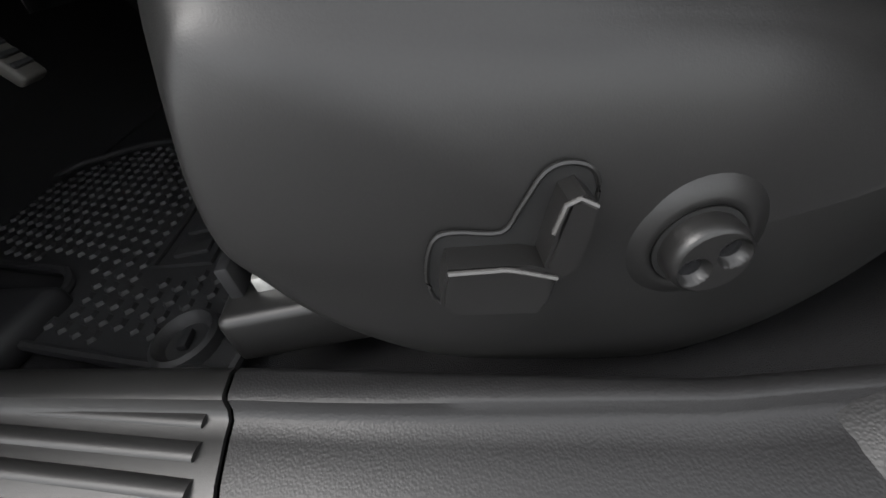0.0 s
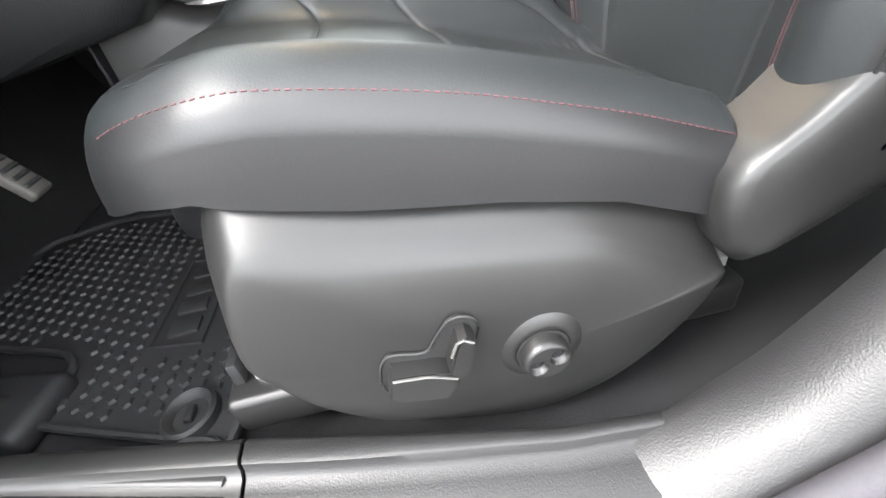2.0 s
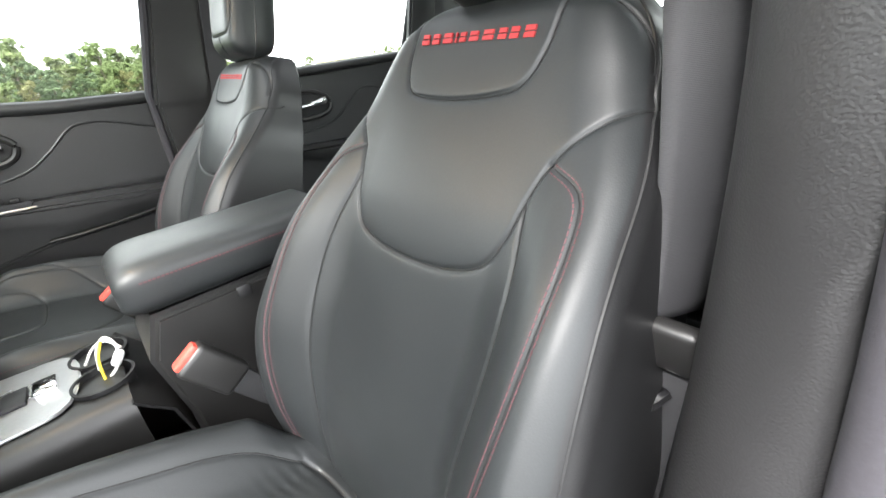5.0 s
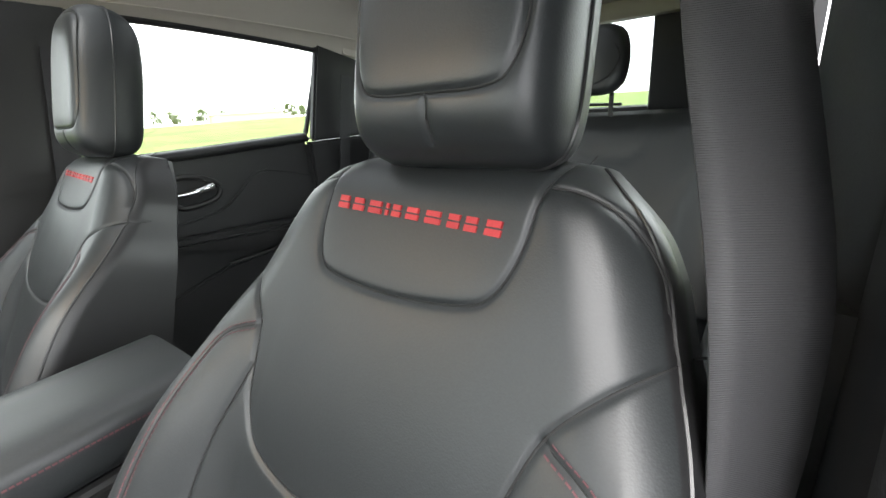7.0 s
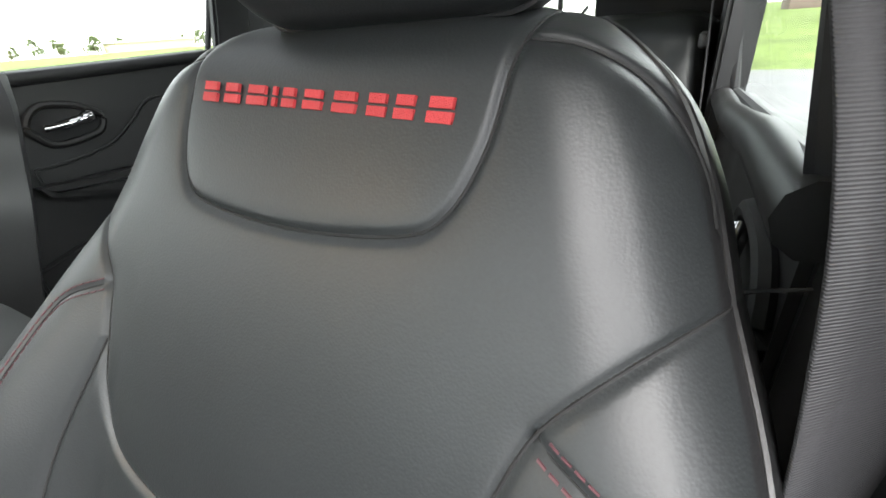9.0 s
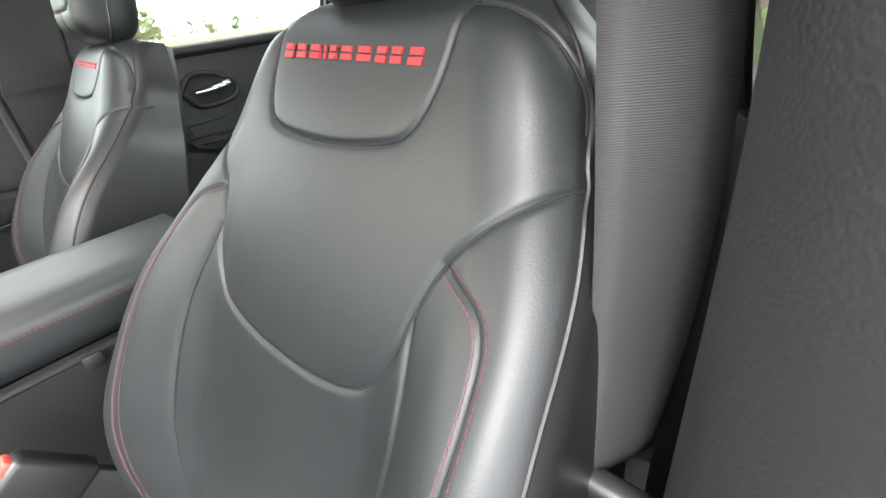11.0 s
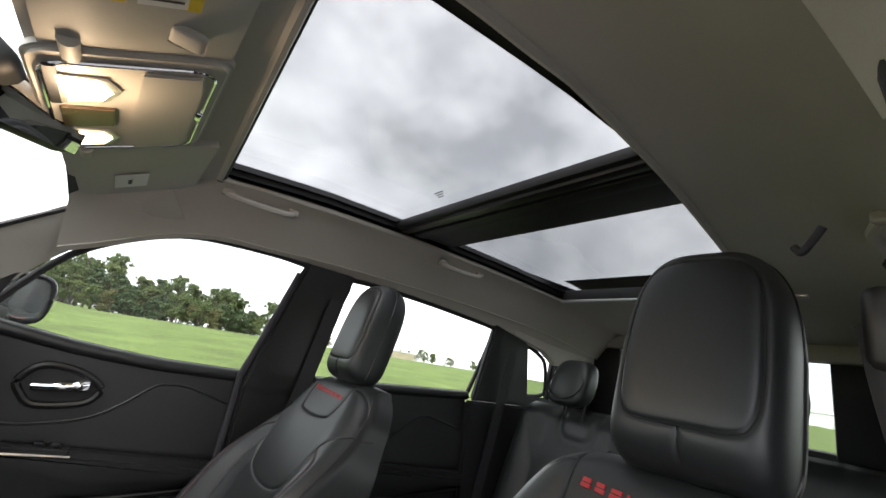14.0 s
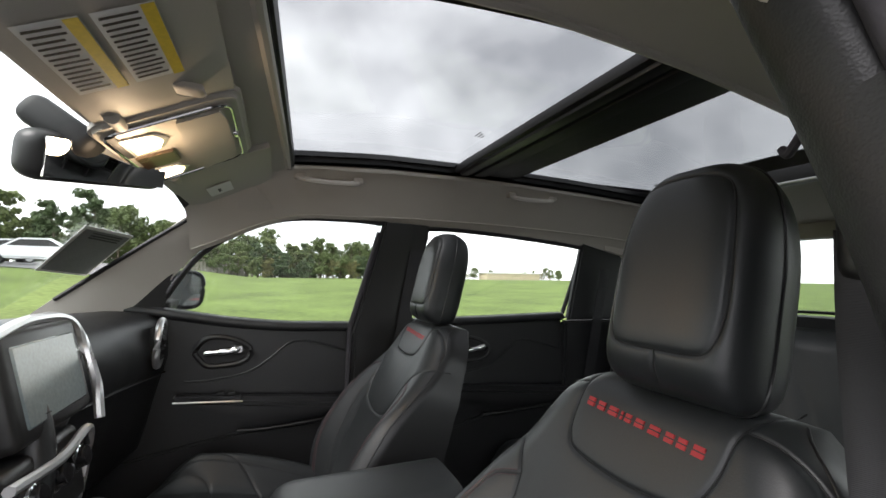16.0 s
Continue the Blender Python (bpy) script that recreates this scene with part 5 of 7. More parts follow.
for s in (1, -1):
    ap = bridge("pillar_a", [(0.10, s * 0.545, 1.640), (-0.02, s * 0.575, 1.572), (-0.15, s * 0.605, 1.475), (-0.35, s * 0.64, 1.325), (-0.44, s * 0.655, 1.25)],
                [(0.18, s * 0.662, 1.568), (0.06, s * 0.666, 1.524), (-0.04, s * 0.674, 1.456), (-0.115, s * 0.684, 1.365), (-0.185, s * 0.70, 1.280)], HEADLINER_PLASTIC, toward=(0, -s, 0))
    tagged(ap, "beige plastic windscreen pillar trim", "pillar trim", kind="structure")
fan = bridge("door_corner_trim", [(-0.075, 0.668, 1.450), (-0.15, 0.676, 1.390), (-0.26, 0.69, 1.29)], [(-0.072, 0.672, 1.440), (-0.115, 0.678, 1.36), (-0.125, 0.69, 1.285)], PLASTIC, bulge=0.004)
tagged(fan, "black triangular trim at the front of the door window", "trim", kind="structure")

# cant rail over the far windows, and door frames
cr = sheet([[(x, 0.643, roof_z(x, 0.645) + 0.004), (x, 0.655, roof_z(x, 0.645) - 0.004), (x, 0.672, linear(x, [(-0.05, 1.475), (0.06, 1.52), (0.19, 1.562), (0.40, 1.574), (0.60, 1.566), (1.3, 1.524), (1.7, 1.47)]))]
            for x in np.linspace(-0.06, 2.0, 42)], 0.004)
tagged(part("cant_rail", cr, HEADLINER), "beige lining edge over the door windows", "trim", kind="structure")


def far_window(name, outline, y_low, y_top, label, mat=GLASS, s=1):
    """A pane with a dark rubber frame; the pane leans in towards the roof."""
    w = thing(name, label, "car window", kind="structure")
    z0, z1 = min(z for _, z in outline), max(z for _, z in outline)
    put = lambda x, z: Vector((x, s * (y_low + (y_top - y_low) * (z - z0) / (z1 - z0)), z))
    pts = [put(p.x, p.y) for p in smoothed([(a, b, 0) for a, b in outline], 5, True)]
    part("pane", prism(pts, (0, s * 0.004, 0)), mat, w).visible_shadow = False
    part("window_frame", tube([p + Vector((0, -s * 0.004, 0)) for p in pts], 0.0085, 8, True), PLASTIC_DARK, w)
    return w


far_window("window_3", [(-0.135, 1.285), (-0.12, 1.325), (-0.04, 1.44), (0.06, 1.510), (0.19, 1.558), (0.36, 1.568), (0.490, 1.562), (0.505, 1.540), (0.418, 1.245), (0.400, 1.224), (0.20, 1.228), (0.02, 1.25), (-0.10, 1.272)], 0.715, 0.668,
           "clear passenger door window")
far_window("window_4", [(0.600, 1.235), (0.660, 1.52), (0.680, 1.553), (0.95, 1.545), (1.315, 1.513), (1.332, 1.492), (1.266, 1.250), (1.245, 1.230), (0.90, 1.232), (0.62, 1.228)], 0.712, 0.668, "clear rear door window")
far_window("window_5", [(1.560, 1.275), (1.543, 1.44), (1.560, 1.468), (1.63, 1.450), (1.69, 1.41), (1.715, 1.31), (1.695, 1.272), (1.58, 1.262)], 0.70, 0.685, "small rear quarter window", GLASS_REAR)


def side_panel(outline, y0, thick, s=1, bevel=0.008):
    return prism([(x, s * y0, z) for x, z in outline], (0, s * thick, 0), bevel)


pb = thing("pillar_b_far", "black pillar trim between the far doors", "pillar trim", kind="structure")
part("upper_trim", side_panel([(0.405, 1.185), (0.60, 1.185), (0.672, 1.570), (0.510, 1.570)], 0.655, 0.03), PLASTIC, pb)
part("lower_trim", side_panel([(0.40, 0.50), (0.62, 0.50), (0.60, 1.198), (0.415, 1.198)], 0.668, 0.04), PLASTIC, pb)
part("door_edge", tube([(0.49, 0.652, 1.53), (0.455, 0.66, 1.40), (0.405, 0.676, 1.22), (0.40, 0.68, 1.0)], 0.010, 8), SEAL, pb, "grey rubber door seal")
pc = thing("pillar_c_far", "black rear pillar trim", "pillar trim", kind="structure")
part("upper_trim", side_panel([(1.255, 1.22), (1.57, 1.22), (1.54, 1.48), (1.33, 1.53)], 0.655, 0.03), PLASTIC_DARK, pc)
part("lower_trim", side_panel([(1.235, 0.50), (1.57, 0.50), (1.57, 1.218), (1.245, 1.218)], 0.66, 0.04), PLASTIC_DARK, pc)
qp = thing("wall_far_rear", "black load area side trim", "side trim", kind="structure")
part("side_trim", side_panel([(1.55, 0.50), (2.14, 0.50), (2.14, 1.43), (1.73, 1.43), (1.71, 1.262), (1.55, 1.262)], 0.67, 0.03), PLASTIC_DARK, qp)
part("upper_trim", side_panel([(1.44, 1.50), (1.55, 1.475), (1.65, 1.455), (1.73, 1.41), (2.14, 1.43), (2.14, 1.62), (1.44, 1.62)], 0.66, 0.03), HEADLINER, qp)
fb = thing("seat_belt", "black seat belt down the far pillar", "seat belt")
part("webbing", box(0.565, 0.640, 1.17, 0.044, 0.003, 0.62, 0.0, 1, pose(0, 0, 0, 0, 10, 0)), WEBBING, fb)
rbelt = thing("seat_belt", "black rear seat belt on the rear pillar", "seat belt")
part("webbing", box(1.365, 0.632, 1.15, 0.046, 0.003, 0.56, 0.0, 1, pose(0, 0, 0, 4, 8, 0)), WEBBING, rbelt)


def door_card(name, x0, x1, belt, label, handle_x, handle_z, s, y, front):
    """Door trim: upper panel, inlay, armrest, pull cup, pocket and handle."""
    d = thing(name, label, "car door", kind="structure")
    top = [(x, linear(x, belt)) for x in np.linspace(x0, x1, 12)]
    part("door_panel", prism([(x, s * (y + 0.006), z) for x, z in top + [(x1, 0.55), (x0, 0.55)]], (0, s * 0.05, 0), 0.006), SOFT_TOUCH, d)
    part("belt_roll", tube([(x, s * (y + 0.008), z - 0.006) for x, z in top], 0.016, 10), SOFT_TOUCH, d)
    part("belt_seal", tube([(x, s * (y + 0.024), z + 0.006) for x, z in top], 0.005, 6), PLASTIC_DARK, d)
    hx, hz = handle_x, handle_z
    # raised inlay whose upper edge dips round the handle and climbs behind it
    L = x1 - x0
    up = [(hx - 0.095, hz - 0.085), (hx - 0.02, hz - 0.083), (hx + 0.07, hz - 0.066), (hx + 0.13, hz - 0.030), (hx + 0.18, hz + 0.012), (hx + 0.215, hz + 0.022), (hx + 0.27, hz + 0.016), (x1 - 0.004, hz - 0.022)]
    up = [(p.x, p.y) for p in smoothed([(a, b, 0) for a, b in up], 5)]
    low = [(x1 - 0.004, hz - 0.150), (hx - 0.095, hz - 0.118)]
    part("inlay", prism([(x, s * (y + 0.008), z) for x, z in up + low], (0, -s * 0.012, 0), 0.004), SOFT_TOUCH, d)
    part("inlay_seam", tube([(x, s * (y - 0.003), z + 0.001) for x, z in up], 0.0028, 6), LEATHER_SIDE, d)
    arm = [(hx - 0.115, hz - 0.118), (hx + 0.06, hz - 0.128), (x1 - 0.006, hz - 0.158), (x1 - 0.006, hz - 0.198), (hx + 0.10, hz - 0.205), (hx - 0.10, hz - 0.142)]
    part("armrest", prism([(x, s * (y + 0.006), z) for x, z in arm], (0, -s * 0.062, 0), 0.014, seg=4), LEATHER_SIDE, d, "padded black armrest")
    if front:
        part("switch_plate", prism([(x, s * (y - 0.030), z) for x, z in ((hx - 0.112, hz - 0.112), (hx + 0.062, hz - 0.122), (hx + 0.060, hz - 0.134), (hx - 0.108, hz - 0.126))], (0, -s * 0.030, 0), 0.004), PLASTIC_GLOSS, d, "gloss black window switch plate")
        part("plate_trim", tube([(hx - 0.112, s * (y - 0.060), hz - 0.128), (hx + 0.064, s * (y - 0.060), hz - 0.137)], 0.0028, 6), SILVER, d)
        for k in range(2):
            part("window_switch", box(hx + 0.005 + 0.028 * k, s * (y - 0.048), hz - 0.113 - 0.002 * k, 0.018, 0.014, 0.010, 0.003), PLASTIC_DARK, d)
    part("pocket_lip", tube(smoothed([(hx + 0.05, s * (y - 0.012), hz - 0.235), (hx + 0.15, s * (y - 0.022), hz - 0.232), (x1 - 0.01, s * (y - 0.020), hz - 0.215)], 5), 0.005, 8), PLASTIC, d)
    part("pocket_wall", prism([(x, s * (y + 0.004), z) for x, z in ((x0 + 0.03, hz - 0.30), (hx + 0.05, hz - 0.24), (x1 - 0.01, hz - 0.225), (x1 - 0.01, 0.57), (x0 + 0.03, 0.57))], (0, -s * 0.018, 0), 0.006), PLASTIC_DARK, d)
    # handle: dished bezel and chrome lever
    bez = [(hx - 0.072, hz + 0.006), (hx - 0.040, hz + 0.040), (hx + 0.020, hz + 0.036), (hx + 0.068, hz + 0.012), (hx + 0.076, hz - 0.012), (hx + 0.050, hz - 0.036), (hx - 0.030, hz - 0.044), (hx - 0.060, hz - 0.022)]
    bez = [(p.x, p.y) for p in smoothed([(a, b, 0) for a, b in bez], 4, True)]
    part("handle_bezel", tube([(x, s * (y - 0.002), z) for x, z in bez], 0.008, 8, True), PLASTIC, d)
    part("handle_cup", prism([(hx + (x - hx) * 0.93, s * (y + 0.004), hz + (z - hz) * 0.93) for x, z in bez], (0, -s * 0.003, 0)), PLASTIC_DARK, d)
    part("door_handle", tube(smoothed([(hx - 0.045, s * (y - 0.006), hz - 0.005), (hx - 0.010, s * (y - 0.012), hz - 0.003), (hx + 0.028, s * (y - 0.012), hz + 0.002), (hx + 0.052, s * (y - 0.006), hz + 0.006)], 5), [0.009] * 6 + [0.011] * 5 + [0.014] * 5, 10), CHROME, d, "bright chrome door lever")
    part("lock_knob", cyl((hx + 0.046, s * (y - 0.004), hz + 0.004), (hx + 0.046, s * (y - 0.020), hz + 0.004), 0.010, 0.009, 14), CHROME, d)
    return d


door_card("door_1", -0.30, 0.42, [(-0.30, 1.30), (-0.13, 1.275), (0.04, 1.245), (0.20, 1.228), (0.40, 1.222)], "closed passenger door with black trim and chrome handle", 0.030, 1.155, 1, 0.69, True)
door_card("door_2", 0.625, 1.25, [(0.62, 1.228), (0.90, 1.232), (1.25, 1.240)], "closed rear door with black trim and chrome handle", 0.84, 1.125, 1, 0.685, False)

# door mirror outside the far window
dm = thing("door_mirror", "black door mirror seen through the window", "door mirror")
mo = [(p.x, p.y) for p in smoothed([(a, b, 0) for a, b in ((-0.155, 1.30), (-0.150, 1.375), (-0.10, 1.39), (-0.065, 1.38), (-0.055, 1.345), (-0.065, 1.285), (-0.11, 1.275))], 5, True)]
part("mirror_glass", prism([(x, 0.86 + 0.3 * (x + 0.11), z) for x, z in mo], (-0.001, -0.002, 0)), MIRROR, dm)
part("mirror_rim", tube([(x, 0.858 + 0.3 * (x + 0.11), z) for x, z in mo], 0.007, 8, True), PLASTIC_GLOSS, dm)
part("mirror_shell", prism([(-0.11 + (x + 0.11) * 1.05, 0.864 + 0.3 * (x + 0.11), 1.333 + (z - 1.333) * 1.05) for x, z in mo], (-0.05, 0.06, 0), 0.012, seg=3), PAINT, dm)
part("mirror_foot", box(-0.15, 0.80, 1.288, 0.06, 0.12, 0.03, 0.010, 3), PLASTIC_DARK, dm)

# windscreen, mirror
ws = thing("window_6", "clear windscreen", "windscreen", kind="structure")
part("pane", sheet([[(x, y, z - 0.05 * (y / 0.6) ** 2) for y in np.linspace(-0.60, 0.60, 9)] for x, z in ((-0.02, 1.645), (-0.20, 1.52), (-0.40, 1.38), (-0.60, 1.235))], 0.004), GLASS, ws).visible_shadow = False
part("shade_band", sheet([[(x, y, z - 0.05 * (y / 0.6) ** 2) for y in np.linspace(-0.60, 0.60, 9)] for x, z in ((-0.03, 1.625), (-0.065, 1.600))], 0.002), PLASTIC_DARK, ws)
part("edge_seal", tube(smoothed([(0.03, 0.565, 1.592), (-0.03, 0.585, 1.555), (-0.16, 0.605, 1.462), (-0.36, 0.64, 1.312)], 5), 0.006, 6), PLASTIC_DARK, ws)
MIRROR_C = (-0.091, 0.047, 1.552)
rv = thing("rear_view_mirror", "black rear-view mirror on the windscreen", "rear-view mirror")
m = Matrix.Translation(MIRROR_C) @ pose(0, 0, 0, 8, 14, -28)
hull = box(0, 0, 0, 0.050, 0.225, 0.070, 0.022, 4)
bmesh.ops.transform(hull, matrix=m, verts=hull.verts)
part("mirror_shell", hull, PLASTIC, rv)
gm = box(0.0250, 0, 0, 0.003, 0.200, 0.054, 0.0)
bmesh.ops.transform(gm, matrix=m, verts=gm.verts)
part("mirror_glass", gm, MIRROR, rv)
part("stalk", cyl((-0.105, 0.045, 1.565), (-0.115, 0.040, 1.590), 0.014, 0.018), PLASTIC_DARK, rv)
part("sensor_cover", box(-0.120, 0.035, 1.585, 0.10, 0.13, 0.045, 0.016, 3, pose(0, 0, 0, 0, 35, 0)), PLASTIC_DARK, rv)

# ---------------------------------------------------------------- dashboard
def dash_face(y):
    """How far back the dashboard reaches at each side position."""
    return linear(y, [(-0.70, -0.37), (-0.55, -0.345), (-0.25, -0.26), (-0.12, -0.165), (0.0, -0.145), (0.14, -0.15), (0.30, -0.190), (0.50, -0.155), (0.68, -0.110)])


dash = thing("dashboard", "black soft-touch dashboard with silver vent trims", "dashboard", kind="structure")
rows = []
for y in np.linspace(-0.68, 0.69, 110):
    f = dash_face(y)
    hood = 0.03 * math.exp(-(((y + 0.36) / 0.16) ** 2))
    lift = 0.034 * float(step(np.array(y), -0.05, 0.25))
    rec = float(step(np.array(y), -0.46, -0.41) * (1 - step(np.array(y), -0.16, -0.11)))
    rows.append([(-0.70, y, 1.215), (f - 0.27, y, 1.238 + 0.5 * hood + lift), (f - 0.14, y, 1.245 + hood + lift), (f - 0.055, y, 1.240 + hood + 0.9 * lift), (f - 0.018, y, 1.222 + hood + 0.6 * lift), (f - 0.002, y, 1.195), (f, y, 1.15),
                 (f - 0.015 - 0.05 * rec, y, 1.09), (f - 0.03 - 0.12 * rec, y, 1.03), (f - 0.04 - 0.15 * rec, y, 0.98), (f - 0.06 - 0.16 * rec, y, 0.90 + 0.02 * rec), (f - 0.12 - 0.14 * rec, y, 0.84 + 0.04 * rec), (f - 0.34, y, 0.80)])
part("dash_top", sheet(rows, 0.004), SOFT_TOUCH, dash, angle=60)
part("knee_ledge", prism([(x, -0.685, z) for x, z in ((-0.46, 1.075), (-0.385, 1.075), (-0.352, 1.088), (-0.352, 1.096), (-0.40, 1.108), (-0.46, 1.112))], (0, 0.33, 0), 0.006), PLASTIC, dash, "smooth ledge under the driver's vent")
part("dash_ledge", tube([(dash_face(y) - 0.006, y, 1.105 if y > 0.15 else 1.085) for y in np.linspace(0.16, 0.68, 20)], 0.006, 8, flat=0.6), PLASTIC, dash)


def vent(y, z, w, h, label, slats=5):
    v = new("air_vent")
    v.parent = dash
    v["label"] = label
    f = dash_face(y) + 0.006
    rim = [(f, y - w / 2, z - h / 2), (f + 0.004, y - w / 2 * 0.9, z + h / 2), (f, y + w / 2, z + h / 2 * 0.9), (f - 0.006, y + w / 2 * 1.05, z - h / 2)]
    part("vent_bezel", tube([p for p in smoothed(rim, 5, True)], 0.009, 8, True), SILVER, v, "satin silver vent bezel")
    part("vent_well", box(f - 0.012, y, z, 0.012, w * 0.88, h * 0.88, 0.003), SEAM, v)
    for k in range(slats):
        part("slat", box(f - 0.001, y, z - h * 0.38 + h * 0.76 * k / (slats - 1), 0.014, w * 0.86, 0.005, 0.0015, 1, pose(0, 0, 0, 0, 18, 0)), PLASTIC, v)
    part("vent_tab", box(f + 0.008, y, z, 0.012, 0.010, 0.012, 0.002), PLASTIC_DARK, v)


vent(0.625, 1.195, 0.070, 0.100, "upright vent at the door end of the dashboard")
vent(-0.60, 1.165, 0.11, 0.075, "vent at the driver's end of the dashboard", 4)
vent(-0.135, 1.21, 0.05, 0.07, "upright centre vent", 5)
vent(0.135, 1.21, 0.05, 0.07, "upright centre vent", 5)
vs = [(-0.655, 1.205), (-0.56, 1.206), (-0.47, 1.198), (-0.444, 1.160), (-0.420, 1.118), (-0.428, 1.103), (-0.480, 1.110), (-0.53, 1.136), (-0.60, 1.148), (-0.655, 1.150)]
vs = [(p.x, p.y) for p in smoothed([(a, b, 0) for a, b in vs], 4, True)]
part("vent_surround", prism([(dash_face(y) - 0.004, y, z) for y, z in vs], (0.012, 0, 0), 0.004, seg=3), SILVER, dash, "satin silver surround of the driver's vent")
vi = [(-0.551 + (y + 0.551) * 0.62, 1.165 + (z - 1.160) * 0.60) for y, z in vs]
part("louvre_well", prism([(dash_face(y) + 0.004, y, z) for y, z in vi], (0.0065, 0, 0), 0.001), SEAM, dash)
for k in range(4):
    part("louvre", box(dash_face(-0.56) + 0.010, -0.565 + 0.012 * k, 1.188 - 0.013 * k, 0.012, 0.085 - 0.008 * k, 0.004, 0.001, 1, pose(0, 0, 0, 0, 15, -18)), SILVER, dash, "pale louvre")
# centre screen and controls
fx = -0.138
scr = thing("touch_screen", "grey centre touch screen in a silver-edged surround", "touch screen")
part("surround", box(fx - 0.012, 0.04, 1.228, 0.045, 0.225, 0.155, 0.014, 3, pose(0, 0, 0, 0, -14, 0)), PLASTIC, scr)
part("screen_glass", box(fx + 0.010, 0.04, 1.231, 0.006, 0.178, 0.110, 0.003, 1, pose(0, 0, 0, 0, -14, 0)), SCREEN, scr, "grey reflecting screen")
part("silver_edge", tube(smoothed([(fx - 0.012, -0.080, 1.295), (fx - 0.02, 0.04, 1.311), (fx - 0.012, 0.158, 1.295), (fx + 0.022, 0.168, 1.20), (fx + 0.038, 0.150, 1.135)], 6), 0.008, 8), SILVER, scr, "satin silver edge strip")
cc = thing("climate_panel", "black climate control panel with round knobs", "climate panel")
part("panel_body", box(fx + 0.008, 0.0, 1.085, 0.05, 0.215, 0.115, 0.014, 3, pose(0, 0, 0, 0, -10, 0)), PLASTIC, cc)
part("silver_edge", tube(smoothed([(fx + 0.036, -0.112, 1.13), (fx + 0.042, 0.0, 1.124), (fx + 0.036, 0.112, 1.13), (fx + 0.026, 0.118, 1.03), (fx + 0.01, 0.10, 0.96)], 6), 0.007, 8), SILVER, cc, "satin silver edge strip")
for k in range(3):
    y = -0.066 + 0.066 * k
    part("knob", cyl((fx + 0.028, y, 1.098), (fx + 0.052, y, 1.104), 0.017, 0.015, 22, 0.002), PLASTIC_GLOSS, cc)
    part("knob_ring", tube([(fx + 0.040, y + 0.0185 * math.cos(a), 1.100 + 0.0185 * math.sin(a)) for a in np.linspace(0, 2 * math.pi, 22, endpoint=False)], 0.0022, 6, True), CHROME, cc)
for r in range(2):
    for k in range(6):
        part("push_button", box(fx + 0.030 - 0.006 * r, -0.078 + 0.031 * k, 1.064 - 0.022 * r, 0.010, 0.024, 0.015, 0.003), PLASTIC_GLOSS, cc)

# driver's lower panel: light switch and small buttons
lp_ = thing("light_switch_panel", "black light switch panel with chrome-ringed dial", "switch panel")
lx, ly, lz = -0.378, -0.040, 0.023   # set beside the door
part("panel_face", box(lx, -0.560 + ly, 1.037 + lz, 0.016, 0.115, 0.070, 0.010, 3), PLASTIC_DARK, lp_)
part("rotary_switch", cyl((lx, -0.590 + ly, 1.034 + lz), (lx + 0.026, -0.590 + ly, 1.034 + lz), 0.022, 0.020, 28, 0.003), PLASTIC, lp_)
part("switch_ring", tube([(lx + 0.012, -0.590 + ly + 0.024 * math.cos(a), 1.034 + lz + 0.024 * math.sin(a)) for a in np.linspace(0, 2 * math.pi, 26, endpoint=False)], 0.0024, 6, True), CHROME, lp_)
part("switch_grip", box(lx + 0.028, -0.590 + ly, 1.034 + lz, 0.010, 0.007, 0.032, 0.003), PLASTIC, lp_)
# thumb wheels in the paler highlight colour
for k in range(4):
    part("thumb_wheel", cyl((lx + 0.010, -0.540 + ly + 0.006 * k, 1.041 + lz), (lx + 0.010, -0.536 + ly + 0.006 * k, 1.041 + lz), 0.013, 0.013, 16), WORN_HIGHLIGHT, lp_)
part("panel_frame", tube(smoothed([(lx + 0.008, y + ly, z + lz) for y, z in ((-0.62, 1.075), (-0.56, 1.077), (-0.505, 1.070), (-0.500, 1.045), (-0.512, 1.015), (-0.56, 0.995), (-0.62, 0.985))], 5), 0.005, 8), PLASTIC, lp_)
part("start_socket", cyl((lx - 0.004, -0.490 + ly, 1.040 + lz), (lx + 0.008, -0.490 + ly, 1.040 + lz), 0.010, 0.009, 18, 0.002), PLASTIC_GLOSS, lp_, "round black socket")
part("socket_ring", tube([(lx + 0.008, -0.490 + ly + 0.0085 * math.cos(a), 1.040 + lz + 0.0085 * math.sin(a)) for a in np.linspace(0, 2 * math.pi, 20, endpoint=False)], 0.0013, 6, True), STEEL, lp_, "thin metal ring")
ct = thing("column_shroud", "black plastic steering column shroud", "steering column")
part("upper_shroud", box(-0.31, -0.245, 1.115, 0.22, 0.19, 0.13, 0.045, 5, pose(0, 0, 0, 0, 24, 0)), PLASTIC, ct)
part("lower_shroud", box(-0.315, -0.235, 1.055, 0.20, 0.14, 0.08, 0.02, 4, pose(0, 0, 0, 0, 24, 0)), PLASTIC_DARK, ct)
part("knee_panel", box(-0.46, -0.29, 0.93, 0.03, 0.22, 0.13, 0.02, 3, pose(0, 0, 0, 0, 18, 0)), PLASTIC_DARK, ct)
part("tilt_lever", tube(smoothed([(-0.29, -0.27, 1.040), (-0.25, -0.285, 1.030), (-0.225, -0.29, 1.037)], 5), 0.008, 8), PLASTIC, ct)
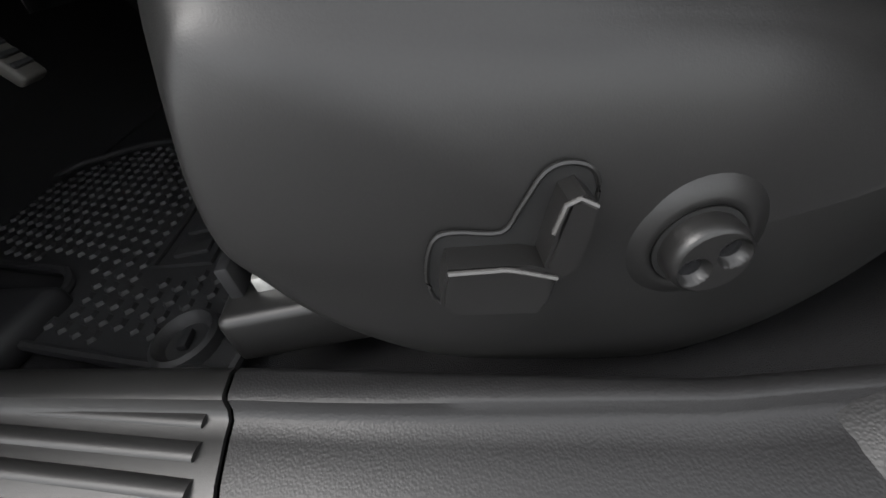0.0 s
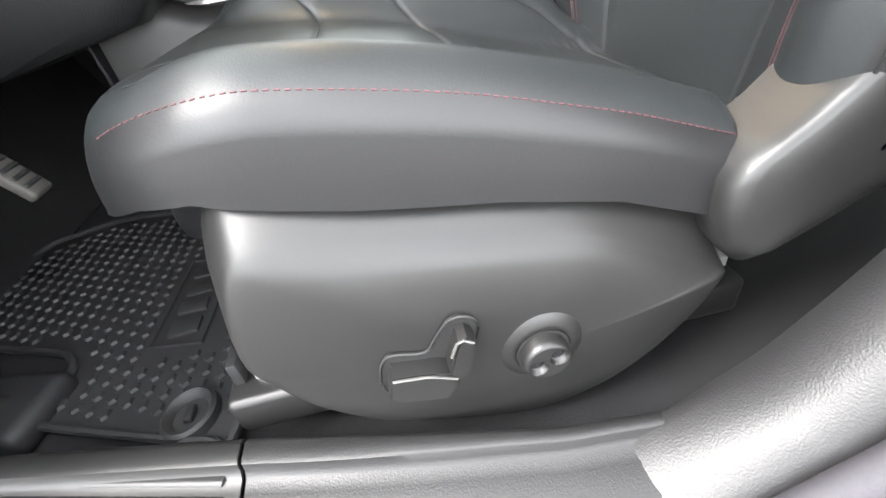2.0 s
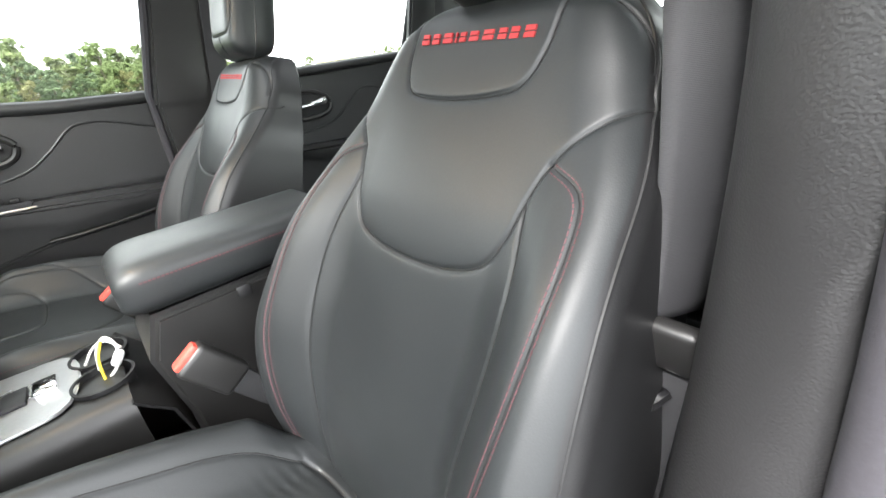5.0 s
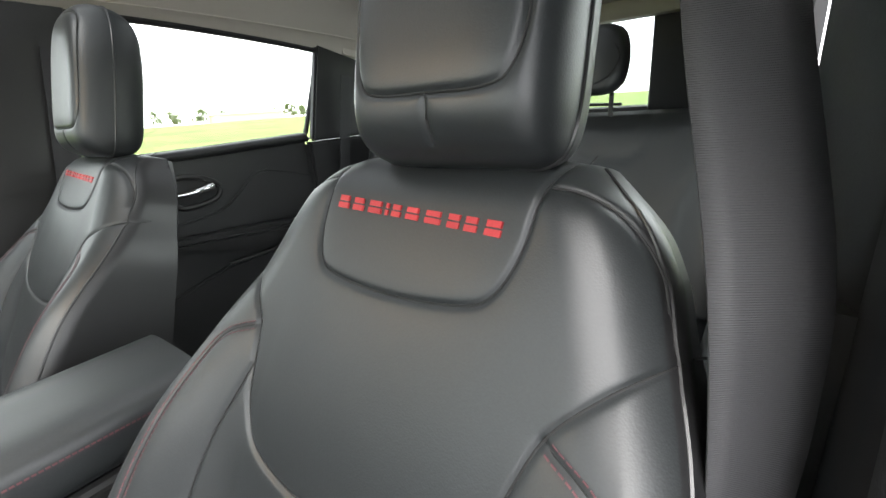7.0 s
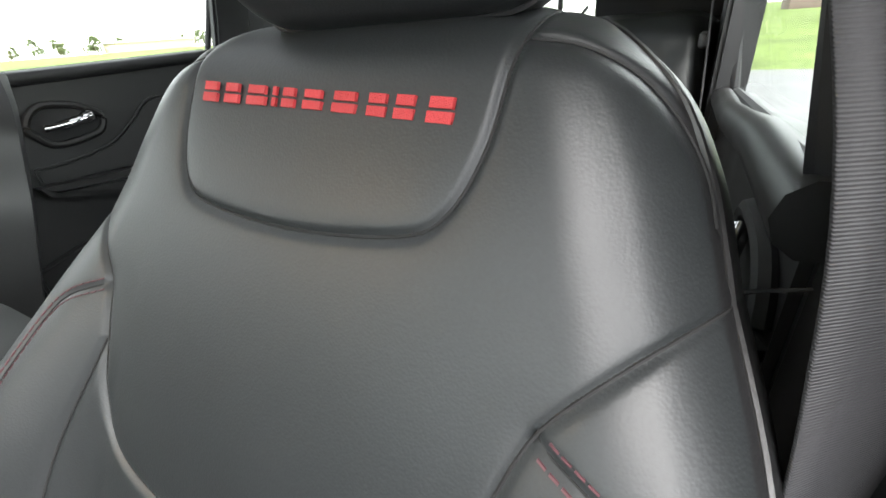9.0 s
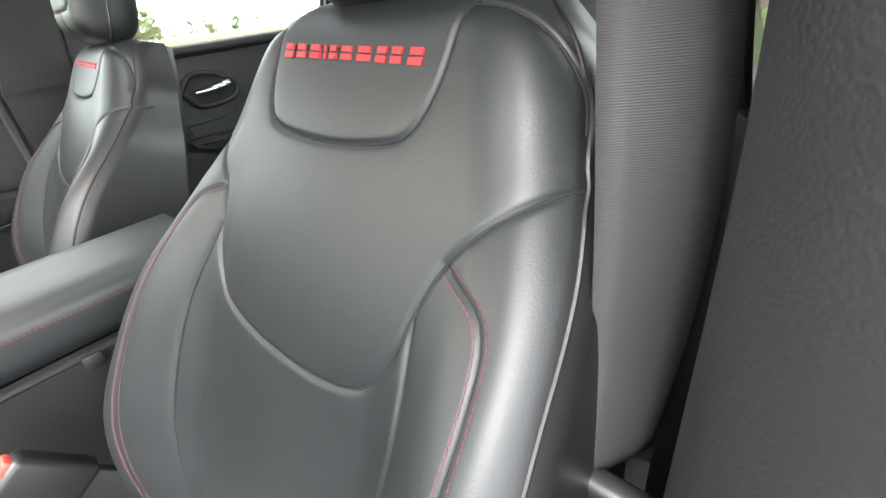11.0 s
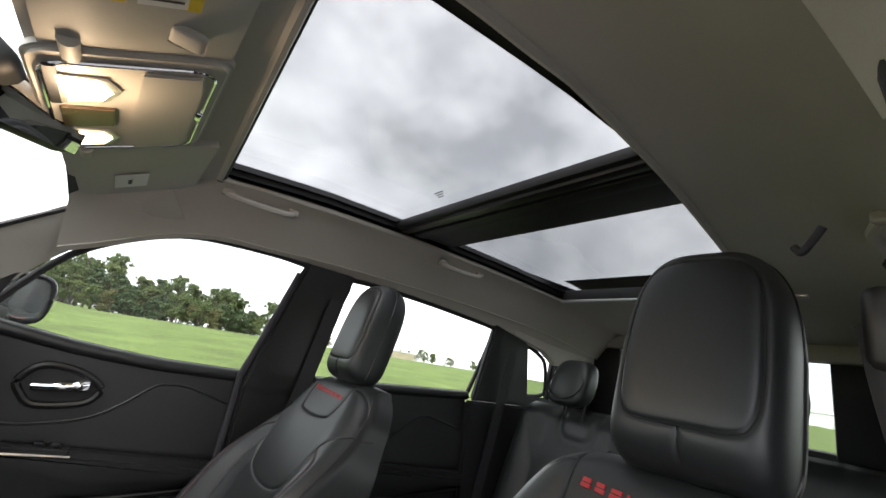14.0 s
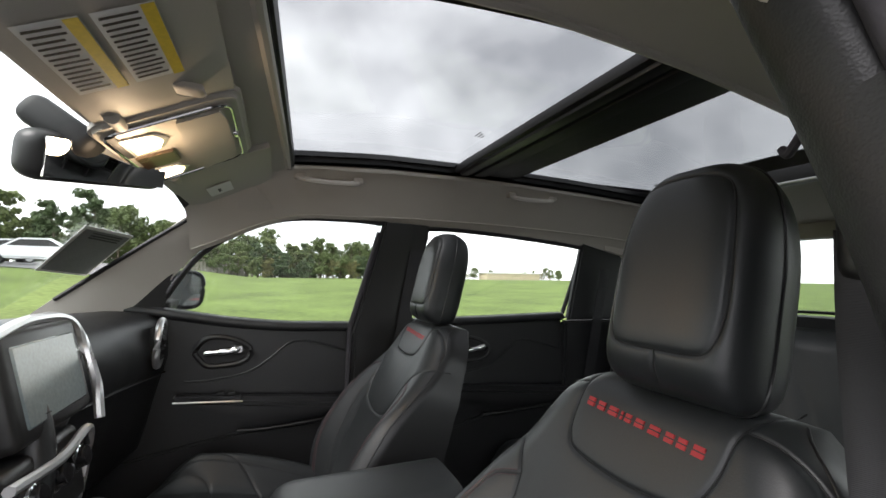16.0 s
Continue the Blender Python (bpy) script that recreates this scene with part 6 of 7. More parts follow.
for nm, pts in (("indicator_stalk", [(-0.30, -0.28, 1.15), (-0.29, -0.35, 1.16), (-0.285, -0.40, 1.175), (-0.285, -0.45, 1.19)]), ("wiper_stalk", [(-0.28, -0.16, 1.15), (-0.265, -0.10, 1.155), (-0.26, -0.05, 1.16)])):
    st_ = thing(nm, "black plastic column stalk", "column stalk")
    part("stalk_arm", tube(smoothed(pts, 5), 0.0095, 10), PLASTIC, st_)
    part("stalk_tip", tube(smoothed(pts, 5)[-6:], 0.0115, 10), PLASTIC, st_)


def build_wheel(c, R, tilt, yaw):
    """Leather rim with three spokes, hub and switch pads."""
    wh = thing("steering_wheel", "black leather steering wheel with silver spokes", "steering wheel")
    ax = Vector((math.cos(tilt) * math.cos(yaw), math.cos(tilt) * math.sin(yaw), math.sin(tilt)))
    rt = Vector((-math.sin(yaw), math.cos(yaw), 0))
    up = ax.cross(rt)
    P = lambda a, r, d=0.0: Vector(c) + rt * r * math.cos(a) + up * r * math.sin(a) + ax * d
    part("rim", tube([P(a, R) for a in np.linspace(0, 2 * math.pi, 72, endpoint=False)], 0.0225, 16, True, up=tuple(ax)), LEATHER_SIDE, wh, "stitched black leather rim")
    for a in (0.05, math.pi - 0.05, -1.15, -math.pi + 1.15):
        part("rim_seam", tube([P(a, R, 0) + (rt * math.cos(a) + up * math.sin(a)) * 0.0227 * math.cos(b) + ax * 0.0227 * math.sin(b) for b in np.linspace(0, 2 * math.pi, 14, endpoint=False)], 0.0008, 5, True), SEAM, wh)
    hub = bmesh.new()
    rows = []
    for r, d in ((0.088, -0.02), (0.086, 0.004), (0.078, 0.018), (0.06, 0.027), (0.03, 0.032), (0.004, 0.033)):
        rows.append([P(a, r * (1.0 - 0.14 * max(0, math.sin(a))), d) for a in np.linspace(0, 2 * math.pi, 40, endpoint=False)])
    part("hub", sheet(rows, closed_u=True, bm=hub), PLASTIC, wh, angle=180)
    part("badge", sheet([[P(a, r, 0.0335 + 0.001 * (r < 0.02)) for a in np.linspace(0, 2 * math.pi, 28, endpoint=False)] for r in (0.021, 0.019, 0.002)], closed_u=True), SILVER, wh, "plain round silver badge")
    for a0, wd in ((0.12, 0.030), (math.pi - 0.12, 0.030), (-1.15, 0.018), (-math.pi + 1.15, 0.018)):
        sp = bmesh.new()
        ring = []
        for r, w in ((0.07, wd * 1.25), (0.12, wd), (R - 0.005, wd * 0.9)):
            side = (-rt * math.sin(a0) + up * math.cos(a0))
            ring.append([P(a0, r, 0.016 - 0.10 * (r - 0.07)) + side * w * q + ax * 0.006 * (1 - q * q) for q in (-1, -0.6, 0, 0.6, 1)])
        part("spoke", sheet(ring, 0.010, bm=sp), SILVER if wd < 0.02 else PLASTIC, wh, "satin silver spoke" if wd < 0.02 else "")
        if wd > 0.02:
            for k in range(4):
                q = P(a0, 0.105 + 0.022 * (k % 2), 0.022) + (-rt * math.sin(a0) + up * math.cos(a0)) * (0.010 if k < 2 else -0.010)
                part("thumb_button", cyl(q, q + ax * 0.006, 0.007, 0.006, 10), PLASTIC_DARK, wh)
    return wh


build_wheel((-0.203, -0.175, 1.172), 0.19, radians(18), radians(-22))

# ---------------------------------------------------------------- centre console
con = thing("centre_console", "black and silver centre console between the seats", "centre console", kind="structure")
CY = 0.055
rows = []
for x in np.linspace(-0.36, 0.14, 24):
    t = step(np.array(x), -0.36, -0.20)
    zt = 0.895 - 0.05 * float(t)
    hw = 0.125
    rows.append([(x, CY - hw - 0.012, 0.52), (x, CY - hw - 0.008, 0.70), (x, CY - hw - 0.003, zt - 0.035), (x, CY - hw + 0.006, zt - 0.008), (x, CY - hw + 0.020, zt), (x, CY - 0.05, zt - 0.002), (x, CY + 0.05, zt - 0.002),
                 (x, CY + hw - 0.020, zt), (x, CY + hw - 0.006, zt - 0.008), (x, CY + hw + 0.003, zt - 0.035), (x, CY + hw + 0.008, 0.70), (x, CY + hw + 0.012, 0.52)])
part("console_body", sheet(rows, 0.004), PLASTIC, con, angle=60)
part("front_wall", sheet([[(-0.36 - 0.02 * k, CY - 0.137 + 0.274 * q, 0.52 + 0.45 * k) for q in np.linspace(0, 1, 6)] for k in (0, 0.5, 1)], 0.004), PLASTIC_DARK, con)
TOP = 0.846
part("silver_plate", prism([(p.x, p.y, TOP) for p in smoothed([(-0.255, CY - 0.085, 0), (-0.13, CY - 0.098, 0), (0.0, CY - 0.092, 0), (0.075, CY - 0.07, 0), (0.082, CY + 0.07, 0), (0.0, CY + 0.092, 0), (-0.13, CY + 0.098, 0), (-0.25, CY + 0.09, 0)], 4, True)],
                             (0, 0, 0.005), 0.002), SILVER, con, "satin silver top plate")
part("front_tray", box(-0.265, CY + 0.01, 0.853, 0.09, 0.17, 0.012, 0.004), PLASTIC_DARK, con)
part("tray_edge", tube(smoothed([(-0.22, CY + 0.105, 0.862), (-0.28, CY + 0.11, 0.875), (-0.34, CY + 0.10, 0.90)], 5), 0.005, 8), SILVER, con)
part("shift_surround", tube([(p.x, p.y, 0.8535) for p in smoothed([(-0.155, CY - 0.055, 0), (-0.03, CY - 0.058, 0), (-0.022, CY + 0.0, 0), (-0.03, CY + 0.055, 0), (-0.155, CY + 0.055, 0), (-0.168, CY, 0)], 5, True)], 0.009, 8, True, flat=0.7), SILVER, con, "bright shifter surround")
part("shift_gate", box(-0.093, CY, 0.853, 0.12, 0.095, 0.008, 0.004), PLASTIC_DARK, con)
part("gate_marks", box(-0.055, CY - 0.042, 0.8585, 0.05, 0.006, 0.0012), INK, con)
part("socket", box(0.012, CY + 0.0, 0.853, 0.030, 0.05, 0.008, 0.003), PLASTIC_DARK, con)
part("brake_switch", box(0.048, CY + 0.0, 0.854, 0.030, 0.042, 0.012, 0.004), CHROME, con, "silver parking brake switch")
for y in (CY - 0.045, CY + 0.045):
    rows = [[(0.115 + r * math.cos(a), y + r * math.sin(a), z) for a in np.linspace(0, 2 * math.pi, 28, endpoint=False)] for r, z in ((0.041, 0.846), (0.041, 0.853), (0.037, 0.853), (0.035, 0.79), (0.002, 0.788))]
    part("cup_holder", sheet(rows, closed_u=True), PLASTIC_DARK, con)
sh = thing("gear_shifter", "black leather gear shifter with silver collar", "gear shifter")
kb = bmesh.new()
bmesh.ops.create_uvsphere(kb, u_segments=24, v_segments=16, radius=0.03)
bmesh.ops.transform(kb, matrix=Matrix.Translation((-0.070, CY, 1.005)) @ pose(0, 0, 0, 0, -22, 0) @ Matrix.Diagonal((1.05, 0.85, 1.25, 1)), verts=kb.verts)
part("knob", kb, LEATHER_SIDE, sh, angle=180)
part("lever_neck", cyl((-0.100, CY, 0.862), (-0.076, CY, 0.985), 0.014, 0.021, 18), LEATHER_SIDE, sh)
part("collar", cyl((-0.0925, CY, 0.905), (-0.089, CY, 0.920), 0.0185, 0.0185, 18, 0.002), CHROME, sh, "chrome collar")
rows = [[(-0.098 + rx * math.cos(a) + 0.01 * q, CY + ry * math.sin(a), 0.857 + 0.05 * q + 0.003 * math.sin(5 * a)) for a in np.linspace(0, 2 * math.pi, 28, endpoint=False)] for q, rx, ry in ((0, 0.050, 0.036), (0.25, 0.042, 0.030), (0.4, 0.036, 0.027), (0.7, 0.026, 0.021), (1.0, 0.017, 0.016))]
part("boot", sheet(rows, closed_u=True), LEATHER_SIDE, sh, "folded black leather boot")
dl = thing("mode_dial", "round black drive mode dial with bright rim", "rotary dial")
part("dial_base", cyl((-0.215, CY + 0.0, 0.851), (-0.215, CY + 0.0, 0.858), 0.036, 0.034, 30, 0.002), PLASTIC_GLOSS, dl)
part("dial_knob", cyl((-0.215, CY + 0.0, 0.858), (-0.215, CY + 0.0, 0.886), 0.026, 0.024, 30, 0.004), PLASTIC, dl)
part("dial_cap", cyl((-0.215, CY, 0.886), (-0.215, CY, 0.8875), 0.019, 0.019, 24), STEEL, dl, "bright dial cap")
for k in range(3):
    part("side_key", box(-0.255, CY - 0.03 + 0.03 * k, 0.8585, 0.016, 0.022, 0.008, 0.002), PLASTIC_GLOSS, dl)
arm = thing("console_armrest", "padded black leather armrest lid with red stitching", "armrest")
rows = []
AX0, AX1, AY = 0.175, 0.47, -0.030
for x in np.concatenate([[AX0 + 0.0, AX0 + 0.001, AX0 + 0.004, AX0 + 0.010, AX0 + 0.022], np.linspace(AX0 + 0.04, AX1, 14)]):
    q = min(1.0, (x - AX0) / 0.04)
    e = math.sqrt(max(0.0, 1 - (1 - q) ** 2))
    hw = 0.066 + 0.020 * e
    ring = []
    for a in np.linspace(0, 2 * math.pi, 40, endpoint=False):
        cy_, sz_ = math.cos(a), math.sin(a)
        k = 1 / ((abs(cy_) ** 4 + abs(sz_) ** 4) ** 0.25)
        ring.append((x, AY + hw * cy_ * k, 0.998 + 0.01 * (x - AX0) + (0.038 * (0.35 + 0.65 * e)) * sz_ * k - (0.012 * (1 - e) if sz_ < 0 else 0)))
    rows.append(ring)
b = sheet(rows, closed_u=True)
b.verts.ensure_lookup_table()
b.faces.new([b.verts[i] for i in range(40)])
part("armrest_pad", b, LEATHER, arm, angle=180)
for sd in (-1, 1):
    stitches([[(x, sd) for x in np.linspace(0.20, 0.46, 12)]], lambda x, s, h: (x, AY + s * 0.0865, 1.012 + 0.01 * (x - AX0) + h * 2), arm, STITCH, sides=(0.0,), size=0.0009)
part("box_body", prism([(x, AY - 0.080, z) for x, z in ((0.195, 0.80), (0.178, 0.90), (0.20, 0.962), (0.47, 0.965), (0.49, 0.60), (0.20, 0.60))], (0, 0.160, 0), 0.010, seg=3), PLASTIC, arm, "grained black console box")
part("box_latch", box(0.315, AY - 0.082, 0.950, 0.020, 0.008, 0.018, 0.003), PLASTIC_DARK, arm)
tr = sheet([[(x, y, z) for y in (CY - 0.13, CY + 0.13)] for x, z in ((0.14, 0.84), (0.18, 0.80), (0.20, 0.70))], 0.004)
part("rear_tray", tr, PLASTIC_DARK, con)
# cables in the cup holders
for nm, col, pts in (("charging_cable", PAPER, [(0.10, CY - 0.02, 0.855), (0.11, CY + 0.01, 0.895), (0.135, CY - 0.005, 0.925), (0.150, CY - 0.035, 0.905), (0.14, CY - 0.055, 0.87), (0.115, CY - 0.05, 0.84)]),
                     ("yellow_cable", YELLOW, [(0.105, CY - 0.055, 0.84), (0.108, CY - 0.03, 0.885), (0.125, CY + 0.005, 0.915)]),
                     ("charging_cable", PAPER, [(0.075, CY + 0.03, 0.856), (0.10, CY + 0.045, 0.885), (0.13, CY + 0.03, 0.90), (0.155, CY - 0.0, 0.88)])):
    pts = [(0.125 + (x - 0.12) * 0.65, CY + (y - CY) * 0.65, 0.842 + (z - 0.842) * 0.62) for x, y, z in pts]
    alone(nm, tube(smoothed(pts, 7), 0.0022, 7), col, "loose thin cable curled in the cup holder", "cable", "loose cables")
alone("cable_plug", box(0.140, CY - 0.03, 0.865, 0.014, 0.011, 0.030, 0.005, 2, pose(0, 0, 0, 20, 30, 0)), PAPER, "white charging plug resting in the cup holder", "plug")

# ---------------------------------------------------------------- rear cabin
def rear_headrest(y, z):
    h = thing("headrest", "black leather rear headrest", "headrest", "rear headrests")
    rows = []
    for d in np.linspace(-1, 1, 11):
        k = (1 - abs(d) ** 3.2) ** 0.5 if abs(d) < 1 else 0.0
        k = 0.80 + 0.20 * k
        ring = []
        for a in np.linspace(0, 2 * math.pi, 36, endpoint=False):
            c, s = math.cos(a), math.sin(a)
            r = 1 / ((abs(c) ** 3.5 + abs(s) ** 3.5) ** (1 / 3.5))
            ring.append((1.50 + 0.045 * d + 0.03 * s * r, y + 0.080 * c * r * k * (1 - 0.15 * max(0, s)), z + 0.085 * s * r * k))
        rows.append(ring)
    b = sheet(rows, closed_u=True)
    b.verts.ensure_lookup_table()
    b.faces.new([b.verts[i] for i in range(36)])
    b.faces.new([b.verts[len(b.verts) - 36 + i] for i in range(36)])
    part("pad", b, LEATHER, h, angle=60)
    part("seam", tube([(1.452 + 0.03 * math.sin(a), y + 0.07 * math.cos(a), z - 0.004 + 0.055 * math.sin(a)) for a in np.linspace(0, 2 * math.pi, 30, endpoint=False)], 0.0025, 6, True), SEAM, h)
    for s in (-1, 1):
        part("post", cyl((1.51, y + s * 0.04, z - 0.14), (1.515, y + s * 0.04, z - 0.07), 0.006), PLASTIC_DARK, h)


for y, z in ((0.385, 1.345), (-0.225, 1.385)):
    rear_headrest(y, z)


def rear_back(y0, y1, label):
    rs = thing("bench_seat", label, "rear seat", "rear seats")
    rows = []
    for q in np.linspace(0, 1, 40):
        row = []
        for u in np.linspace(-1, 1, 50):
            y = (y0 + y1) / 2 + u * (y1 - y0) / 2
            edge = 0.05 * max(0.0, (abs(u) - 0.85) / 0.15) ** 2.5
            bol = 0.03 * step(np.array(abs(u)), 0.45, 0.8)
            d = line_distance(np.array([u]), np.array([q]), [[(-0.5, 0.0), (-0.55, 0.5), (-0.75, 0.85)], [(0.5, 0.0), (0.55, 0.5), (0.75, 0.85)], [(-0.28, 1.0), (-0.25, 0.80), (-0.16, 0.75), (0.16, 0.75), (0.25, 0.80), (0.28, 1.0)]])[0]
            top = 0.05 * max(0, (q - 0.88) / 0.12) ** 2
            x = 1.36 + 0.16 * q - float(bol) + edge + top + 0.008 * math.exp(-((d / 0.03) ** 2))
            row.append((x, y, 0.80 + 0.455 * q - 0.03 * max(0, (abs(u) - 0.8) / 0.2) ** 2 * q))
        rows.append(row)
    part("backrest", sheet(rows, 0.02), LEATHER, rs, angle=180)
    rows = []
    for q in np.linspace(0, 1, 20):
        rows.append([(0.90 + 0.46 * q, (y0 + y1) / 2 + u * (y1 - y0) / 2, 0.80 + 0.01 * math.sin(q * 3) - 0.05 * max(0, (0.15 - q) / 0.15) ** 2 - 0.03 * q + 0.018 * float(step(np.array(abs(u)), 0.45, 0.8)) - 0.03 * max(0, (abs(u) - 0.85) / 0.15) ** 2) for u in np.linspace(-1, 1, 24)])
    part("seat_cushion", sheet(rows, 0.03), LEATHER, rs, angle=180)
    part("seat_base", box(1.12, (y0 + y1) / 2, 0.62, 0.46, (y1 - y0) * 0.96, 0.28, 0.02), PLASTIC_DARK, rs)
    part("back_panel", box(1.62, (y0 + y1) / 2, 0.92, 0.04, (y1 - y0) * 0.97, 0.66, 0.01, 2, pose(0, 0, 0, 0, 16, 0)), CARPET, rs)


rear_back(0.085, 0.63, "black leather rear seat with seamed backrest")
rear_back(-0.60, 0.075, "wide black leather rear seat with seamed backrest")
# near side rear: door, window, pillar
NY = 0.612
nd = thing("door_3", "closed near-side rear door with black trim", "car door", kind="structure")
part("door_panel", prism([(x, -(NY + 0.012), z) for x, z in ((0.60, 1.178), (0.80, 1.165), (1.05, 1.135), (1.38, 1.110), (1.38, 0.55), (0.60, 0.55))], (0, -0.05, 0), 0.006), PLASTIC, nd)
part("belt_roll", tube([(0.60, -NY - 0.014, 1.170), (0.80, -NY - 0.014, 1.157), (1.05, -NY - 0.010, 1.127), (1.38, -NY - 0.008, 1.102)], 0.020, 10), PLASTIC, nd)
cup = [(p.x, p.y) for p in smoothed([(a, b, 0) for a, b in ((0.62, 1.11), (0.66, 1.128), (0.74, 1.122), (0.765, 1.10), (0.75, 1.06), (0.66, 1.045), (0.62, 1.07))], 4, True)]
part("handle_bezel", tube([(x, -NY - 0.008, z) for x, z in cup], 0.008, 8, True), PLASTIC, nd)
part("handle_cup", prism([(0.69 + (x - 0.69) * 0.92, -NY - 0.014, 1.087 + (z - 1.087) * 0.92) for x, z in cup], (0, 0.005, 0)), SEAM, nd)
part("door_handle", tube(smoothed([(0.735, -NY - 0.004, 1.108), (0.70, -NY + 0.004, 1.092), (0.655, -NY + 0.002, 1.078)], 5), 0.007, 10), CHROME, nd, "bright chrome door lever")
part("armrest", box(0.93, -NY + 0.01, 0.955, 0.60, 0.06, 0.06, 0.018, 3), LEATHER_SIDE, nd)
far_window("window_7", [(0.62, 1.19), (0.64, 1.44), (0.68, 1.49), (1.22, 1.475), (1.33, 1.43), (1.37, 1.12), (1.30, 1.122), (0.90, 1.158), (0.66, 1.178)], NY + 0.028, NY - 0.03, "clear near-side rear door window", GLASS, -1)
pcn = thing("pillar_c", "black rear pillar trim behind the driver", "pillar trim", kind="structure")
part("pillar_trim", side_panel([(1.355, 0.50), (1.62, 0.50), (1.62, 1.56), (1.38, 1.56), (1.32, 1.45), (1.37, 1.11)], NY - 0.015, 0.04, -1), PLASTIC_DARK, pcn)
nb = thing("seat_belt", "black rear seat belt on the near pillar", "seat belt")
part("webbing", box(1.42, -(NY - 0.035), 1.22, 0.046, 0.003, 0.60, 0.0, 1, pose(0, 0, 0, -4, 6, 0)), WEBBING, nb)
part("guide_loop", box(1.45, -(NY - 0.04), 1.20, 0.05, 0.02, 0.03, 0.008, 3), material_light, nb)
qn = thing("wall_near_rear", "black load area side trim behind the driver", "side trim", kind="structure")
part("side_trim", side_panel([(1.54, 0.50), (2.14, 0.50), (2.14, 1.62), (1.54, 1.62)], 0.64, 0.03, -1), PLASTIC_DARK, qn)
cn = sheet([[(x, -0.643, roof_z(x, 0.645) + 0.004), (x, -0.645, 1.47 if x < 1.6 else 1.45)] for x in np.linspace(0.52, 2.0, 30)], 0.004)
tagged(part("cant_rail_near", cn, HEADLINER), "beige lining edge over the near rear window", "trim", kind="structure")

# tailgate
tg = thing("tailgate", "black tailgate trim with wide rear window", "tailgate", kind="structure")
part("lower_trim", box(2.08, 0, 1.02, 0.05, 1.34, 0.47, 0.02), PLASTIC_DARK, tg)
for yc, wd in ((-0.43, 0.38), (0.60, 0.16)):
    part("side_trim", box(2.06, yc, 1.40, 0.05, wd, 0.34, 0.015), PLASTIC_DARK, tg)
part("upper_trim", box(2.04, 0, 1.575, 0.05, 1.3, 0.07, 0.02), HEADLINER_PLASTIC, tg)
part("pane", box(2.08, 0, 1.40, 0.004, 1.08, 0.31), GLASS_REAR, tg).visible_shadow = False
part("wiper", tube([(2.05, -0.15, 1.262), (2.05, 0.10, 1.272), (2.05, 0.33, 1.268)], 0.006, 8), PLASTIC_DARK, tg)
alone("load_cover", box(1.86, 0, 1.19, 0.40, 1.22, 0.02, 0.006), PLASTIC_DARK, "black load area cover behind the rear seats", "load cover")
alone("hatch_lamp", box(1.98, 0.02, 1.60, 0.02, 0.05, 0.015, 0.004), PAPER, "small white lamp in the rear roof lining", "lamp")


# ---------------------------------------------------------------- outdoors
GRASS = material("mown_grass", (0.105, 0.142, 0.042), 0.95, grain=0.8, grain_scale=9, blotch=0.38, blotch_scale=0.35, spec=0.1)
ASPHALT = material("grey_asphalt", (0.12, 0.12, 0.12), 0.9, grain=0.8, grain_scale=120, blotch=0.25, blotch_scale=1.5)


def field_z(x, y):
    """The field climbs gently away from the car."""
    d = max(0.0, y - 6.0)
    return 1.2 * float(step(np.array(-x), 1.0, 14.0)) * float(step(np.array(y), 8.0, 26.0)) + 1.25 * float(step(np.array(d), 0.0, 45.0)) - 0.05


axis = sorted(set([round(v, 2) for v in np.concatenate([np.linspace(-30, 60, 46), np.linspace(-900, 900, 25)])]))
gb = sheet([[(x, y, field_z(x, y)) for x in axis] for y in axis])
tagged(part("ground", gb, GRASS, angle=180), "mown green grass field reaching the horizon", "grass", kind="structure")
tagged(part("pavement", sheet([[(x, y, 0.0 + (0 if y < 3 else 0)) for x in np.linspace(-60, 12, 19)] for y in np.linspace(-40, 3.0, 12)]), ASPHALT), "grey asphalt car park", "asphalt", kind="structure")

lot = sheet([[(x, y, field_z(x, y) + 0.04) for x in np.linspace(-34, -8.5, 14)] for y in np.linspace(27.5, 46, 12)])
tagged(part("car_park", lot, ASPHALT, angle=180), "grey asphalt car park beyond the grass", "asphalt", kind="structure")

LEAF = [material("tree_leaves", c, 0.75, blotch=0.4, blotch_scale=1.2, spec=0.2) for c in ((0.105, 0.135, 0.055), (0.12, 0.145, 0.06), (0.085, 0.115, 0.06), (0.15, 0.145, 0.065))]
BARK = material("tree_bark", (0.10, 0.08, 0.06), 0.9, grain=0.8, grain_scale=60)


